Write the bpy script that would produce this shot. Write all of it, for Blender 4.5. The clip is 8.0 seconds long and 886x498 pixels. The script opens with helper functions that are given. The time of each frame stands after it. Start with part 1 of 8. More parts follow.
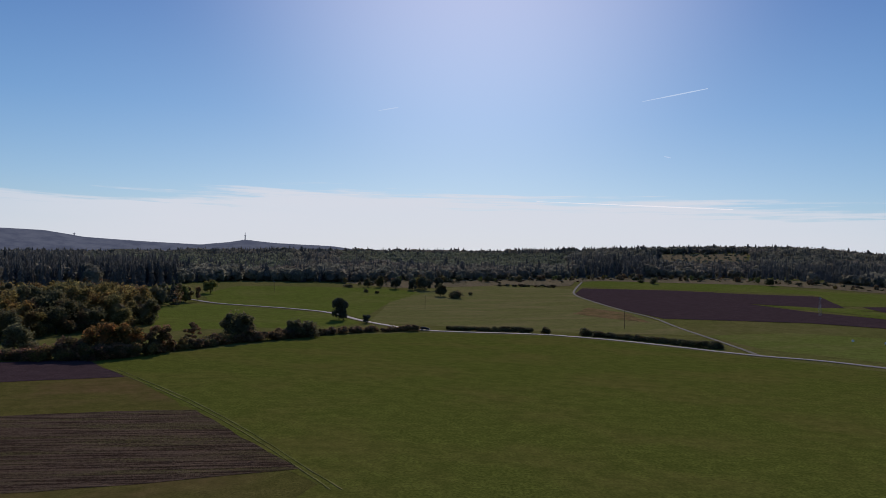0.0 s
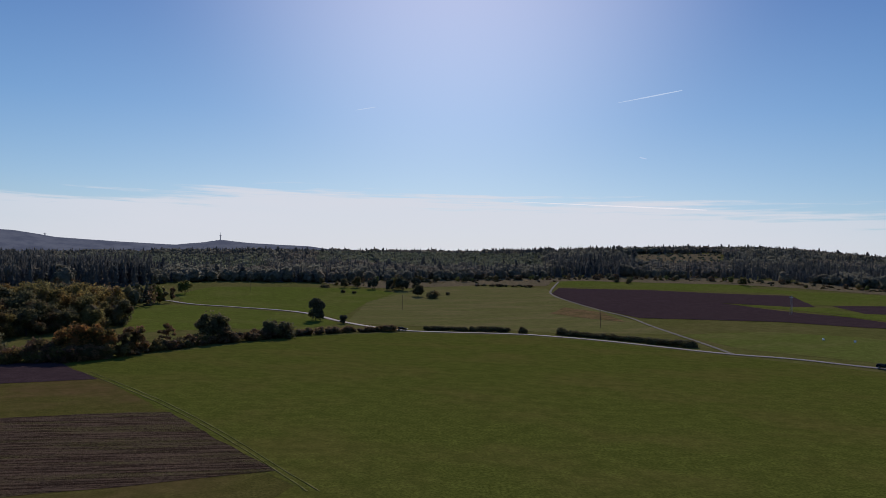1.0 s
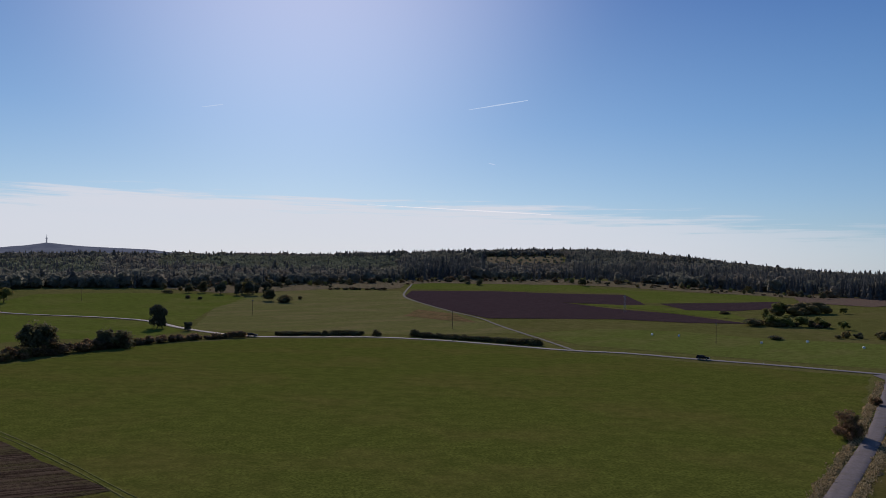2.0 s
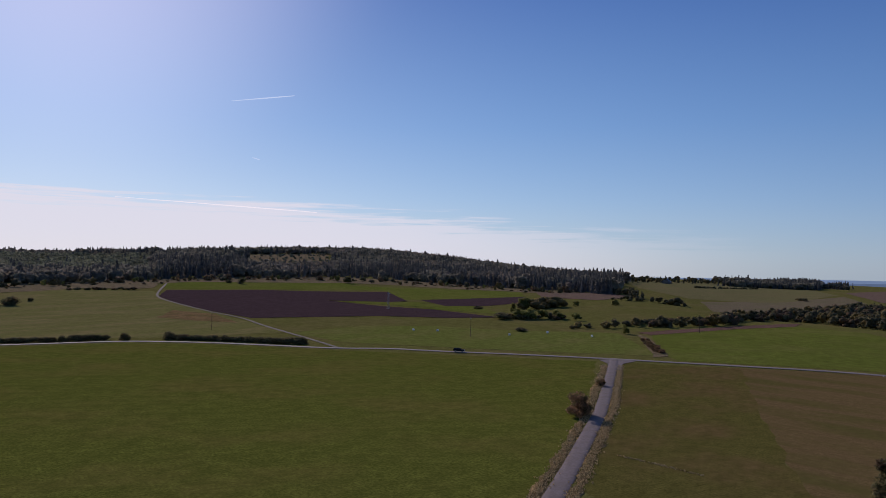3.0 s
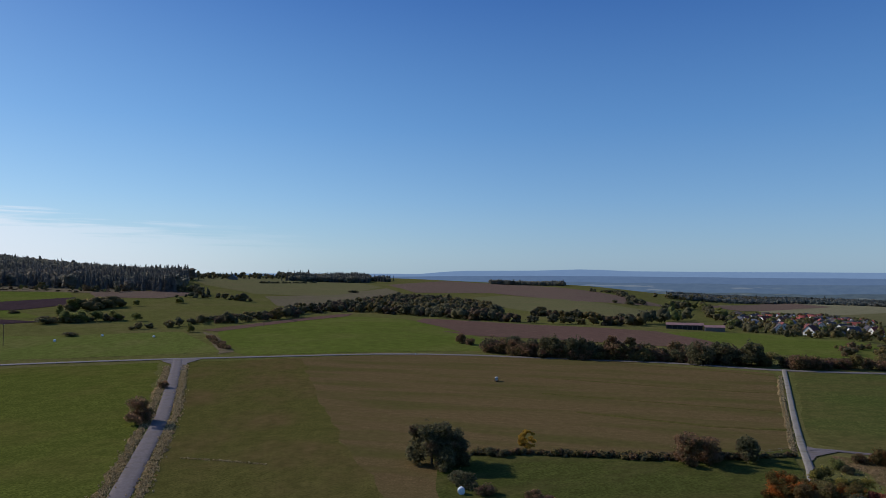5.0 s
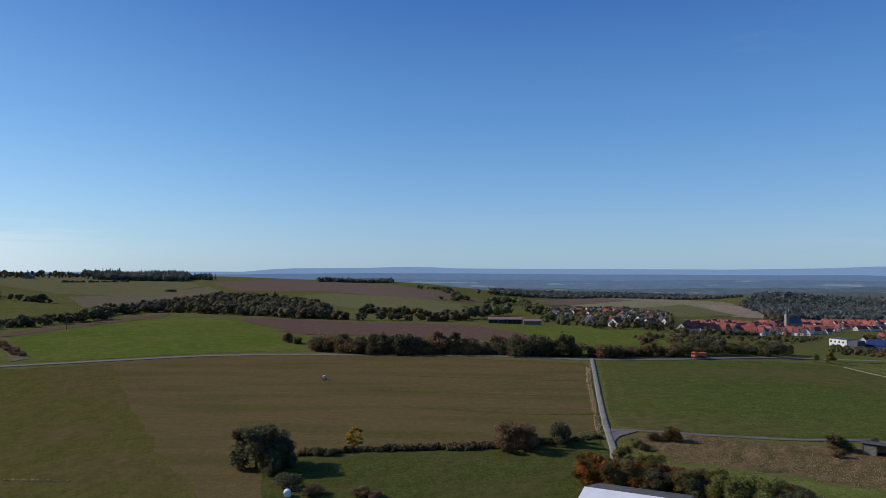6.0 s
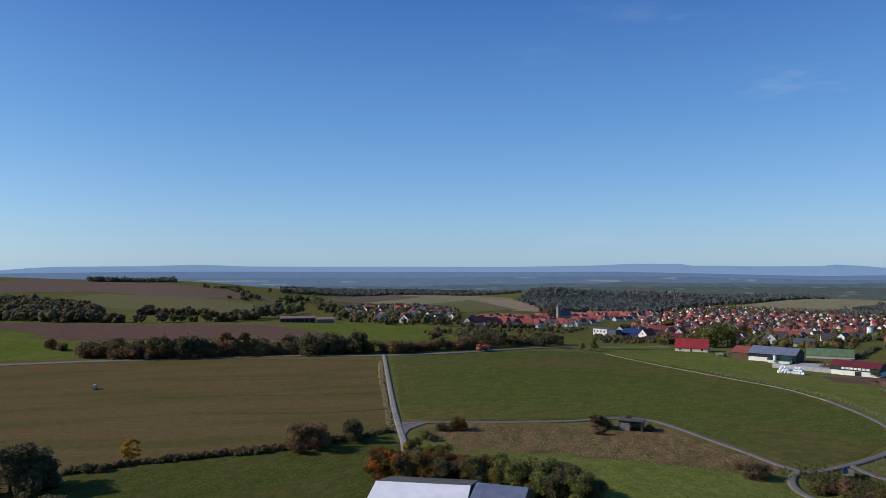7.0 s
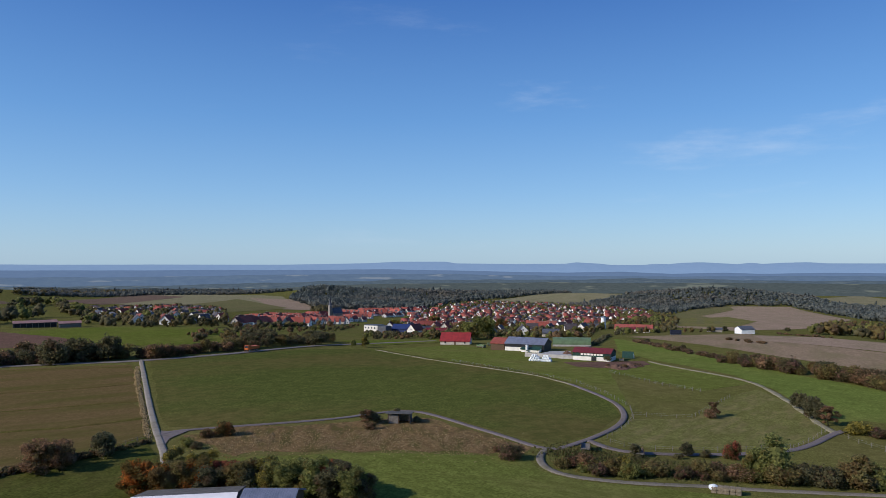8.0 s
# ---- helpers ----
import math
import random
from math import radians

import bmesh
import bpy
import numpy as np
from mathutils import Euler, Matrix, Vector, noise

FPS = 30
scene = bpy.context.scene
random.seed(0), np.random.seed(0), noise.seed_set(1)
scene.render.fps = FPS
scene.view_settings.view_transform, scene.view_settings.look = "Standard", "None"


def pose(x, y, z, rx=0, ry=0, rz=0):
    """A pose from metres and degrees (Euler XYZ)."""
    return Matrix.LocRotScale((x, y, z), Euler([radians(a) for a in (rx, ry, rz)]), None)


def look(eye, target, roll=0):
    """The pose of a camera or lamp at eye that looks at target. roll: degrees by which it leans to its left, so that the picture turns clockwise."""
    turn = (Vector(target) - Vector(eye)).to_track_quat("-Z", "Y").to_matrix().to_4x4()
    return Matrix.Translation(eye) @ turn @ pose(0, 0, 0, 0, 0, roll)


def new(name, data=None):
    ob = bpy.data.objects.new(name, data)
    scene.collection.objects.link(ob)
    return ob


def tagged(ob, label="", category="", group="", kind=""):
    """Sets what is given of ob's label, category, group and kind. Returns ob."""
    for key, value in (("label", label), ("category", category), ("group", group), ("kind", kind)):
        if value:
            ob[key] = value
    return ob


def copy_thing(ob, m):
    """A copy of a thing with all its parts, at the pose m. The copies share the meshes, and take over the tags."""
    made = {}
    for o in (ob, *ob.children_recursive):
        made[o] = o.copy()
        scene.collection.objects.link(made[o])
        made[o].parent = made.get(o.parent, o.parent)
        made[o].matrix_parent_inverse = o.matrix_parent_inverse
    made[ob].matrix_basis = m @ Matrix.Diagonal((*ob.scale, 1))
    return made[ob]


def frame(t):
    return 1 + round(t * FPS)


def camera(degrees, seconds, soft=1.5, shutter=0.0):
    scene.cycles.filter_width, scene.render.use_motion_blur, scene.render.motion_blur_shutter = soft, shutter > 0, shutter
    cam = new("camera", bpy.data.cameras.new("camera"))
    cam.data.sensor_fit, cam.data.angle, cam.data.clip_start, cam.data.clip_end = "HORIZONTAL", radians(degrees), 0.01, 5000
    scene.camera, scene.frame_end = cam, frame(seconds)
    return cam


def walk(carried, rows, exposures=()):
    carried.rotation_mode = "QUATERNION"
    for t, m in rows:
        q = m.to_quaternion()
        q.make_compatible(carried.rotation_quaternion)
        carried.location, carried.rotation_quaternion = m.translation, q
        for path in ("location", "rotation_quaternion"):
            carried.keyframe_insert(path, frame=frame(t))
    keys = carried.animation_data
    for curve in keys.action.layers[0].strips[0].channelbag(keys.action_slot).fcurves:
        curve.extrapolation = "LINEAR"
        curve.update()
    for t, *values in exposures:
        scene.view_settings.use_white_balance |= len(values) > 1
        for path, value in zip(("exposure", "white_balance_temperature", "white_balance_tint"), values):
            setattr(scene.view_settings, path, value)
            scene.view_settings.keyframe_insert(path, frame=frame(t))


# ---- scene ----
cam = camera(64.1, 8.0, soft=0.75)
EYE = 40.0
# seconds, yaw, pitch, roll: the drone hovers and turns to its right
ROWS = [
    (0.0, 0.021, 1.081, -1.466),
    (0.5, -0.336, 1.113, -1.413),
    (1.0, -1.815, 1.133, -1.406),
    (1.2, -3.041, 1.176, -1.399),
    (2.3, -19.030, 1.687, -1.082),
    (2.5, -22.801, 1.656, -1.235),
    (3.0, -32.427, 1.784, -0.954),
    (3.5, -41.773, 1.855, -0.868),
    (4.0, -50.667, 1.873, -0.584),
    (4.5, -58.990, 1.854, -0.397),
    (4.7, -62.127, 1.858, -0.333),
    (5.8, -77.394, 1.693, -0.137),
    (6.0, -80.295, 1.665, -0.112),
    (6.5, -88.378, 1.576, -0.092),
    (7.0, -96.917, 1.497, 0.061),
    (7.5, -105.963, 1.388, 0.080),
    (8.0, -115.217, 1.288, 0.113),
]
walk(cam, [(t, pose(0, 0, EYE, 90 + pitch, roll, yaw)) for t, yaw, pitch, roll in ROWS],
     exposures=[(0.0, -0.19, 6500, 17), (1.2, -0.2, 6500, 17), (2.5, -0.22, 6500, 18), (3.0, -0.14, 6600, 26), (3.5, -0.26, 6380, 16), (4.0, -0.19, 6300, 15), (4.5, -0.08, 6200, 14), (6.0, 0.22, 6200, 13), (6.5, 0.24, 6200, 13), (8.0, 0.40, 6400, 14)])

# ---- light ----
SUN_AZ, SUN_EL = 2.5, 29.0
sun = new("sun", bpy.data.lights.new("sun", "SUN"))
sun.data.energy, sun.data.angle, sun.data.color = 3.2, radians(0.53), (1.0, 0.94, 0.84)
sun_dir = Vector((math.sin(radians(SUN_AZ)) * math.cos(radians(SUN_EL)), math.cos(radians(SUN_AZ)) * math.cos(radians(SUN_EL)), math.sin(radians(SUN_EL))))
sun.matrix_world = look(sun_dir * 500, (0, 0, 0))

world = bpy.data.worlds.new("world")
scene.world = world
world.use_nodes = True
wn, wl = world.node_tree.nodes, world.node_tree.links
wn.clear()

sky = wn.new("ShaderNodeTexSky")
sky.sky_type = "NISHITA"
sky.sun_disc = False
sky.sun_elevation, sky.sun_rotation = radians(SUN_EL), radians(SUN_AZ)
sky.altitude, sky.air_density, sky.dust_density, sky.ozone_density = 300, 1.0, 0.6, 2.0
coord = wn.new("ShaderNodeTexCoord")
split = wn.new("ShaderNodeSeparateXYZ")
wl.new(coord.outputs["Generated"], split.inputs[0])


def wmath(op, a, b=None, c=None):
    n = wn.new("ShaderNodeMath")
    n.operation = op
    for i, v in enumerate((a, b, c)):
        if v is None:
            continue
        if isinstance(v, (int, float)):
            n.inputs[i].default_value = v
        else:
            wl.new(v, n.inputs[i])
    return n.outputs[0]


def wnoise(sx, sy, sz, scale, detail, rough=0.55):
    m = wn.new("ShaderNodeMapping")
    m.inputs["Scale"].default_value = (sx, sy, sz)
    wl.new(coord.outputs["Generated"], m.inputs[0])
    n = wn.new("ShaderNodeTexNoise")
    n.inputs["Scale"].default_value, n.inputs["Detail"].default_value, n.inputs["Roughness"].default_value = scale, detail, rough
    wl.new(m.outputs[0], n.inputs["Vector"])
    return n.outputs["Fac"]


def wsmooth(value, lo, hi):
    n = wn.new("ShaderNodeMapRange")
    n.interpolation_type = "SMOOTHSTEP"
    n.inputs["From Min"].default_value, n.inputs["From Max"].default_value = lo, hi
    wl.new(value, n.inputs["Value"])
    return n.outputs["Result"]


# a low bank of thin cloud under the sun, falling away to the right, with a ragged top
X, Y, Z = split.outputs[0], split.outputs[1], split.outputs[2]
ragged = wnoise(1.0, 1.0, 12.0, 4.0, 7, 0.62)
streaks = wnoise(2.0, 2.0, 70.0, 3.2, 6, 0.6)
top = wmath("ADD", wmath("MULTIPLY_ADD", Y, 0.125, -0.031), wmath("MULTIPLY_ADD", ragged, 0.085, -0.0425))
top = wmath("ADD", top, wmath("MULTIPLY_ADD", streaks, 0.05, -0.025))
bank = wsmooth(wmath("SUBTRACT", top, Z), -0.006, 0.012)
bank = wmath("MULTIPLY", bank, wsmooth(Y, 0.5, 0.96))
bank = wmath("MULTIPLY", bank, wmath("MULTIPLY_ADD", wnoise(1, 1, 8, 2.2, 4), 0.4, 0.66))
# thin high wisps away from the sun
wisp = wsmooth(wnoise(1.0, 1.0, 5.0, 2.6, 7, 0.62), 0.56, 0.8)
wisp = wmath("MULTIPLY", wmath("MULTIPLY", wisp, wsmooth(Y, -0.05, -0.4)), wmath("MULTIPLY", wsmooth(Z, 0.0, 0.08), wsmooth(Z, 0.45, 0.2)))
cloud = wmath("MINIMUM", wmath("MULTIPLY_ADD", wisp, 0.3, bank), 1.0)


def wmix(fac, a, b, blend="MIX"):
    n = wn.new("ShaderNodeMix")
    n.data_type, n.blend_type = "RGBA", blend
    for v, socket in ((fac, n.inputs["Factor"]), (a, n.inputs["A"]), (b, n.inputs["B"])):
        if isinstance(v, (float, tuple)):
            socket.default_value = v
        else:
            wl.new(v, socket)
    return n.outputs["Result"]


# clear, dry autumn air: a deep blue above, a pale haze towards the horizon, brighter under the sun
deep = wn.new("ShaderNodeHueSaturation")
deep.inputs["Saturation"].default_value = 1.22
wl.new(sky.outputs[0], deep.inputs["Color"])
grade = wn.new("ShaderNodeValToRGB")
wl.new(Z, grade.inputs[0])
for i, (at, colour) in enumerate(((0.0, (2.2, 3.7, 5.0)), (0.10, (1.45, 3.0, 5.0)), (0.20, (0.85, 2.2, 4.5)), (0.36, (0.32, 1.1, 3.3)), (1.0, (0.2, 0.7, 2.3)))):
    stop = grade.color_ramp.elements[i] if i < 2 else grade.color_ramp.elements.new(at)
    stop.position, stop.color = at, (*[v * 0.1 for v in colour], 1)
gain = wmix(wsmooth(Y, 0.15, 1.05), (9.0, 9.1, 9.3, 1), (14.8, 13.6, 12.1, 1))
air = wmix(1.0, wmix(1.0, grade.outputs[0], gain, "MULTIPLY"), wmix(1.0, deep.outputs[0], (0.34, 0.36, 0.38, 1), "MULTIPLY"), "ADD")
near_sun = wmath("ADD", wmath("ADD", wmath("MULTIPLY", X, sun_dir.x), wmath("MULTIPLY", Y, sun_dir.y)), wmath("MULTIPLY", Z, sun_dir.z))
aureole = wmath("POWER", wsmooth(near_sun, 0.88, 1.0), 2.0)
air = wmix(1.0, air, wmix(aureole, (0.0, 0.0, 0.0, 1), (2.2, 2.15, 2.05, 1)), "ADD")
veil = wmix(cloud, air, wmix(wsmooth(Y, 0.0, 0.9), (6.4, 7.2, 8.0, 1), (8.8, 9.45, 10.1, 1)))
back = wn.new("ShaderNodeBackground")
wl.new(veil, back.inputs[0])
back.inputs[1].default_value = 0.085
wout = wn.new("ShaderNodeOutputWorld")
wl.new(back.outputs[0], wout.inputs[0])

# ---- materials ----


class Nodes:
    """A small writer of node materials."""

    def __init__(self, name):
        self.mat = bpy.data.materials.new(name)
        self.mat.use_nodes = True
        self.n, self.l = self.mat.node_tree.nodes, self.mat.node_tree.links
        self.bsdf = self.n["Principled BSDF"]
        self.out = self.n["Material Output"]
        self.coord = self.n.new("ShaderNodeTexCoord").outputs["Object"]

    def put(self, value, socket):
        if isinstance(value, (int, float)):
            socket.default_value = value
        elif isinstance(value, tuple):
            socket.default_value = value if len(value) == 4 or socket.type == "VECTOR" else (*value, 1)
        else:
            self.l.new(value, socket)

    def math(self, op, a, b=0.0, c=0.0):
        n = self.n.new("ShaderNodeMath")
        n.operation = op
        for i, v in enumerate((a, b, c)):
            self.put(v, n.inputs[i])
        return n.outputs[0]

    def noise(self, scale, detail=4, rough=0.6, stretch=(1, 1, 1), turn=0.0):
        r = self.n.new("ShaderNodeMapping")
        r.inputs["Rotation"].default_value = (0, 0, radians(turn))
        self.l.new(self.coord, r.inputs[0])
        m = self.n.new("ShaderNodeMapping")
        m.inputs["Scale"].default_value = stretch
        self.l.new(r.outputs[0], m.inputs[0])
        t = self.n.new("ShaderNodeTexNoise")
        t.inputs["Scale"].default_value, t.inputs["Detail"].default_value, t.inputs["Roughness"].default_value = scale, detail, rough
        self.l.new(m.outputs[0], t.inputs["Vector"])
        return t.outputs["Fac"]

    def ramp(self, value, lo, hi):
        n = self.n.new("ShaderNodeMapRange")
        n.interpolation_type = "SMOOTHSTEP"
        n.inputs["From Min"].default_value, n.inputs["From Max"].default_value = lo, hi
        self.l.new(value, n.inputs["Value"])
        return n.outputs["Result"]

    def mix(self, fac, a, b, blend="MIX"):
        n = self.n.new("ShaderNodeMix")
        n.data_type, n.blend_type = "RGBA", blend
        self.put(fac, n.inputs["Factor"])
        self.put(a, n.inputs["A"])
        self.put(b, n.inputs["B"])
        return n.outputs["Result"]

    def random(self):
        return self.n.new("ShaderNodeObjectInfo").outputs["Random"]

    def island(self):
        return self.n.new("ShaderNodeNewGeometry").outputs["Random Per Island"]

    def bump(self, value, strength, distance):
        n = self.n.new("ShaderNodeBump")
        n.inputs["Strength"].default_value, n.inputs["Distance"].default_value = strength, distance
        self.l.new(value, n.inputs["Height"])
        self.l.new(n.outputs[0], self.bsdf.inputs["Normal"])

    def done(self, colour, rough=0.9, metal=0.0, spec=0.2):
        self.put(colour, self.bsdf.inputs["Base Color"])
        self.put(rough, self.bsdf.inputs["Roughness"])
        self.bsdf.inputs["Metallic"].default_value = metal
        self.bsdf.inputs["Specular IOR Level"].default_value = spec
        return self.mat


def soil_or_grass(name, low, high, patch, patch_size=40.0, grain=1.2, stretch=(1, 1, 1), turn=0.0, amount=0.5, rows=None, bump=0.3, deep=0.2):
    """Ground cover: two tones in fine grain, a third in large patches, and drill or plough rows (turn, spacing, strength)."""
    w = Nodes(name)
    fine = w.noise(grain * 2.2, 8, 0.72)
    low, high, patch = [tuple(v * k for v, k in zip(c, (1.13, 1.03, 1.02))) for c in (low, high, patch)]
    low, high = tuple(v * 0.82 for v in low), tuple(v * 1.16 for v in high)
    c = w.mix(w.ramp(fine, 0.33, 0.67), low, high)
    big = w.noise(1.0 / patch_size, 4, 0.55, stretch, turn)
    c = w.mix(w.math("MULTIPLY", w.ramp(big, 0.42, 0.68), amount), c, patch)
    c = w.mix(w.ramp(w.noise(0.5, 3, 0.6), 0.32, 0.68), w.mix(1.0, c, (0.88, 0.88, 0.88), "MULTIPLY"), w.mix(1.0, c, (1.10, 1.10, 1.10), "MULTIPLY"))
    mid = w.noise(0.16, 4, 0.6, stretch, turn)
    c = w.mix(w.ramp(mid, 0.35, 0.7), c, w.mix(0.5, c, low), "MIX")
    height = fine
    if rows:
        angle, spacing, strength = rows
        m = w.n.new("ShaderNodeMapping")
        m.inputs["Rotation"].default_value = (0, 0, radians(angle))
        w.l.new(w.coord, m.inputs[0])
        wave = w.n.new("ShaderNodeTexWave")
        wave.bands_direction = "Y"
        wave.inputs["Scale"].default_value = 0.314 / spacing
        wave.inputs["Distortion"].default_value, wave.inputs["Detail"].default_value, wave.inputs["Detail Scale"].default_value = 2.0, 4, 0.6
        w.l.new(m.outputs[0], wave.inputs["Vector"])
        c = w.mix(w.math("MULTIPLY", wave.outputs["Fac"], strength), c, w.mix(0.65, c, patch))
        height = w.math("ADD", fine, wave.outputs["Fac"])
    w.bump(height, bump, deep)
    return w.done(c, 1.0, spec=0.0)


GRASS = soil_or_grass("grass", (0.080, 0.086, 0.024), (0.130, 0.136, 0.040), (0.14, 0.12, 0.05), 60, 0.9)
# far grass: paler and greyer, distance haze put into the colour
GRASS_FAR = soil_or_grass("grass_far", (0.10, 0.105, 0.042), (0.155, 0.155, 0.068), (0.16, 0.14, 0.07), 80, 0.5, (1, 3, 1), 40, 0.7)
GRASS_LUSH = soil_or_grass("grass_lush", (0.060, 0.074, 0.014), (0.107, 0.127, 0.024), (0.122, 0.104, 0.030), 48, 0.7, (1, 1.3, 1), 20, 0.5)
GRASS_BRIGHT = soil_or_grass("grass_bright", (0.072, 0.096, 0.018), (0.116, 0.148, 0.028), (0.140, 0.138, 0.042), 50, 0.7)
GRASS_VIVID = soil_or_grass("grass_vivid", (0.084, 0.118, 0.026), (0.140, 0.188, 0.042), (0.160, 0.168, 0.050), 50, 0.7)
GRASS_FIELD = soil_or_grass("grass_field", (0.054, 0.070, 0.018), (0.096, 0.118, 0.029), (0.112, 0.094, 0.034), 75, 0.7, (1, 1.5, 1), 60, 0.7)
STUBBLE = soil_or_grass("stubble", (0.106, 0.078, 0.034), (0.134, 0.100, 0.044), (0.082, 0.080, 0.024), 55, 1.0, (1, 5, 1), 82, 0.95, rows=(81, 19.0, 0.22), bump=0.15)
GRASS_OLIVE = soil_or_grass("grass_olive", (0.098, 0.104, 0.034), (0.158, 0.164, 0.054), (0.185, 0.160, 0.074), 60, 0.8, (1, 3, 1), -20, 0.7)
SCRUB = soil_or_grass("scrub", (0.125, 0.088, 0.042), (0.235, 0.168, 0.080), (0.098, 0.092, 0.030), 10, 0.6, (1, 3, 1), 20, 1.0, bump=0.9, deep=0.6)
HEATH = soil_or_grass("heath", (0.128, 0.108, 0.064), (0.200, 0.165, 0.100), (0.105, 0.104, 0.046), 14, 0.5, (1, 3, 1), 60, 0.8, bump=0.9, deep=0.6)
PLOUGH = soil_or_grass("plough", (0.040, 0.028, 0.030), (0.068, 0.049, 0.050), (0.052, 0.038, 0.038), 40, 0.8, bump=0.8)


def furrows(name, dark, brown, weed, turn):
    """A ploughed plot: uneven furrows of turned clods, with weeds along some of them."""
    w = Nodes(name)
    row = w.noise(0.55, 5, 0.62, (0.10, 1.7, 1), turn)
    clod = w.noise(2.4, 6, 0.75, (0.5, 1.3, 1), turn)
    band = w.noise(0.09, 4, 0.6, (0.2, 2.0, 1), turn)
    c = w.mix(w.ramp(w.math("MULTIPLY_ADD", clod, 0.7, row), 0.72, 0.98), dark, brown)
    c = w.mix(w.math("MULTIPLY", w.ramp(band, 0.46, 0.64), w.ramp(clod, 0.4, 0.6)), c, weed)
    w.bump(w.math("ADD", row, clod), 1.0, 0.5)
    return w.done(c, 1.0, spec=0.0)


PLOUGH_ROWS = furrows("plough_rows", (0.040, 0.026, 0.018), (0.135, 0.092, 0.062), (0.115, 0.098, 0.040), -9)
SOIL = soil_or_grass("soil", (0.095, 0.060, 0.046), (0.15, 0.098, 0.074), (0.12, 0.088, 0.058), 40, 0.8, rows=(60, 4.0, 0.2))
TAN = soil_or_grass("tan_field", (0.22, 0.172, 0.118), (0.32, 0.255, 0.18), (0.18, 0.165, 0.09), 60, 0.5, (1, 3, 1), 30, 0.6)
PALE = soil_or_grass("pale_field", (0.17, 0.165, 0.092), (0.24, 0.23, 0.135), (0.15, 0.16, 0.08), 80, 0.3, (1, 3, 1), 60, 0.7)
DUN = soil_or_grass("dun_field", (0.115, 0.102, 0.062), (0.175, 0.152, 0.095), (0.12, 0.125, 0.055), 60, 0.5, (1, 4, 1), 30, 0.7)
GRASS_BROWN = soil_or_grass("grass_brown", (0.066, 0.066, 0.017), (0.102, 0.100, 0.027), (0.112, 0.080, 0.034), 45, 0.9, (1, 1.3, 1), -20, 0.85, bump=0.2)
GRASS_DEEP = soil_or_grass("grass_deep", (0.046, 0.056, 0.014), (0.078, 0.092, 0.022), (0.088, 0.078, 0.028), 24, 0.8, (1, 2, 1), 40, 0.7)
GRASS_GREEN = soil_or_grass("grass_green", (0.080, 0.102, 0.022), (0.130, 0.160, 0.038), (0.142, 0.136, 0.046), 55, 0.8, (1, 2, 1), -30, 0.65)
GRASS_WORN = soil_or_grass("grass_worn", (0.096, 0.106, 0.031), (0.152, 0.158, 0.052), (0.205, 0.170, 0.085), 11, 0.8, (1, 3, 1), 60, 0.5)
PASTURE_TAN = soil_or_grass("pasture_tan", (0.190, 0.148, 0.094), (0.280, 0.222, 0.145), (0.160, 0.150, 0.075), 45, 0.6, (1, 3, 1), 40, 0.7)
FALLOW = soil_or_grass("fallow_field", (0.110, 0.080, 0.060), (0.165, 0.122, 0.092), (0.140, 0.122, 0.078), 70, 0.5, (1, 5, 1), 35, 0.7)
VERGE = soil_or_grass("verge", (0.13, 0.10, 0.045), (0.30, 0.23, 0.12), (0.085, 0.078, 0.03), 7, 1.1, (1, 1, 1), 0, 0.8, bump=1.0, deep=0.5)


def road_mat(name, a, b, c, rough=0.95, spec=0.03):
    w = Nodes(name)
    col = w.mix(w.ramp(w.noise(2.2, 6, 0.7), 0.3, 0.7), a, b)
    col = w.mix(w.math("MULTIPLY", w.ramp(w.noise(0.25, 4), 0.45, 0.7), 0.7), col, c)
    w.bump(w.noise(9, 3), 0.3, 0.03)
    return w.done(col, rough, spec=spec)


ASPHALT = road_mat("old_asphalt", (0.150, 0.124, 0.106), (0.215, 0.180, 0.155), (0.15, 0.122, 0.094), 0.78, 0.16)
TRACK = road_mat("worn_track", (0.135, 0.112, 0.106), (0.195, 0.162, 0.152), (0.13, 0.105, 0.085), 0.9, 0.06)
LANE = road_mat("pale_lane", (0.205, 0.180, 0.150), (0.290, 0.255, 0.215), (0.16, 0.140, 0.085), 0.92, 0.05)
GRAVEL = road_mat("gravel", (0.145, 0.125, 0.098), (0.215, 0.188, 0.152), (0.13, 0.118, 0.07))
EARTH = road_mat("earth_path", (0.20, 0.18, 0.11), (0.30, 0.26, 0.17), (0.12, 0.12, 0.05))


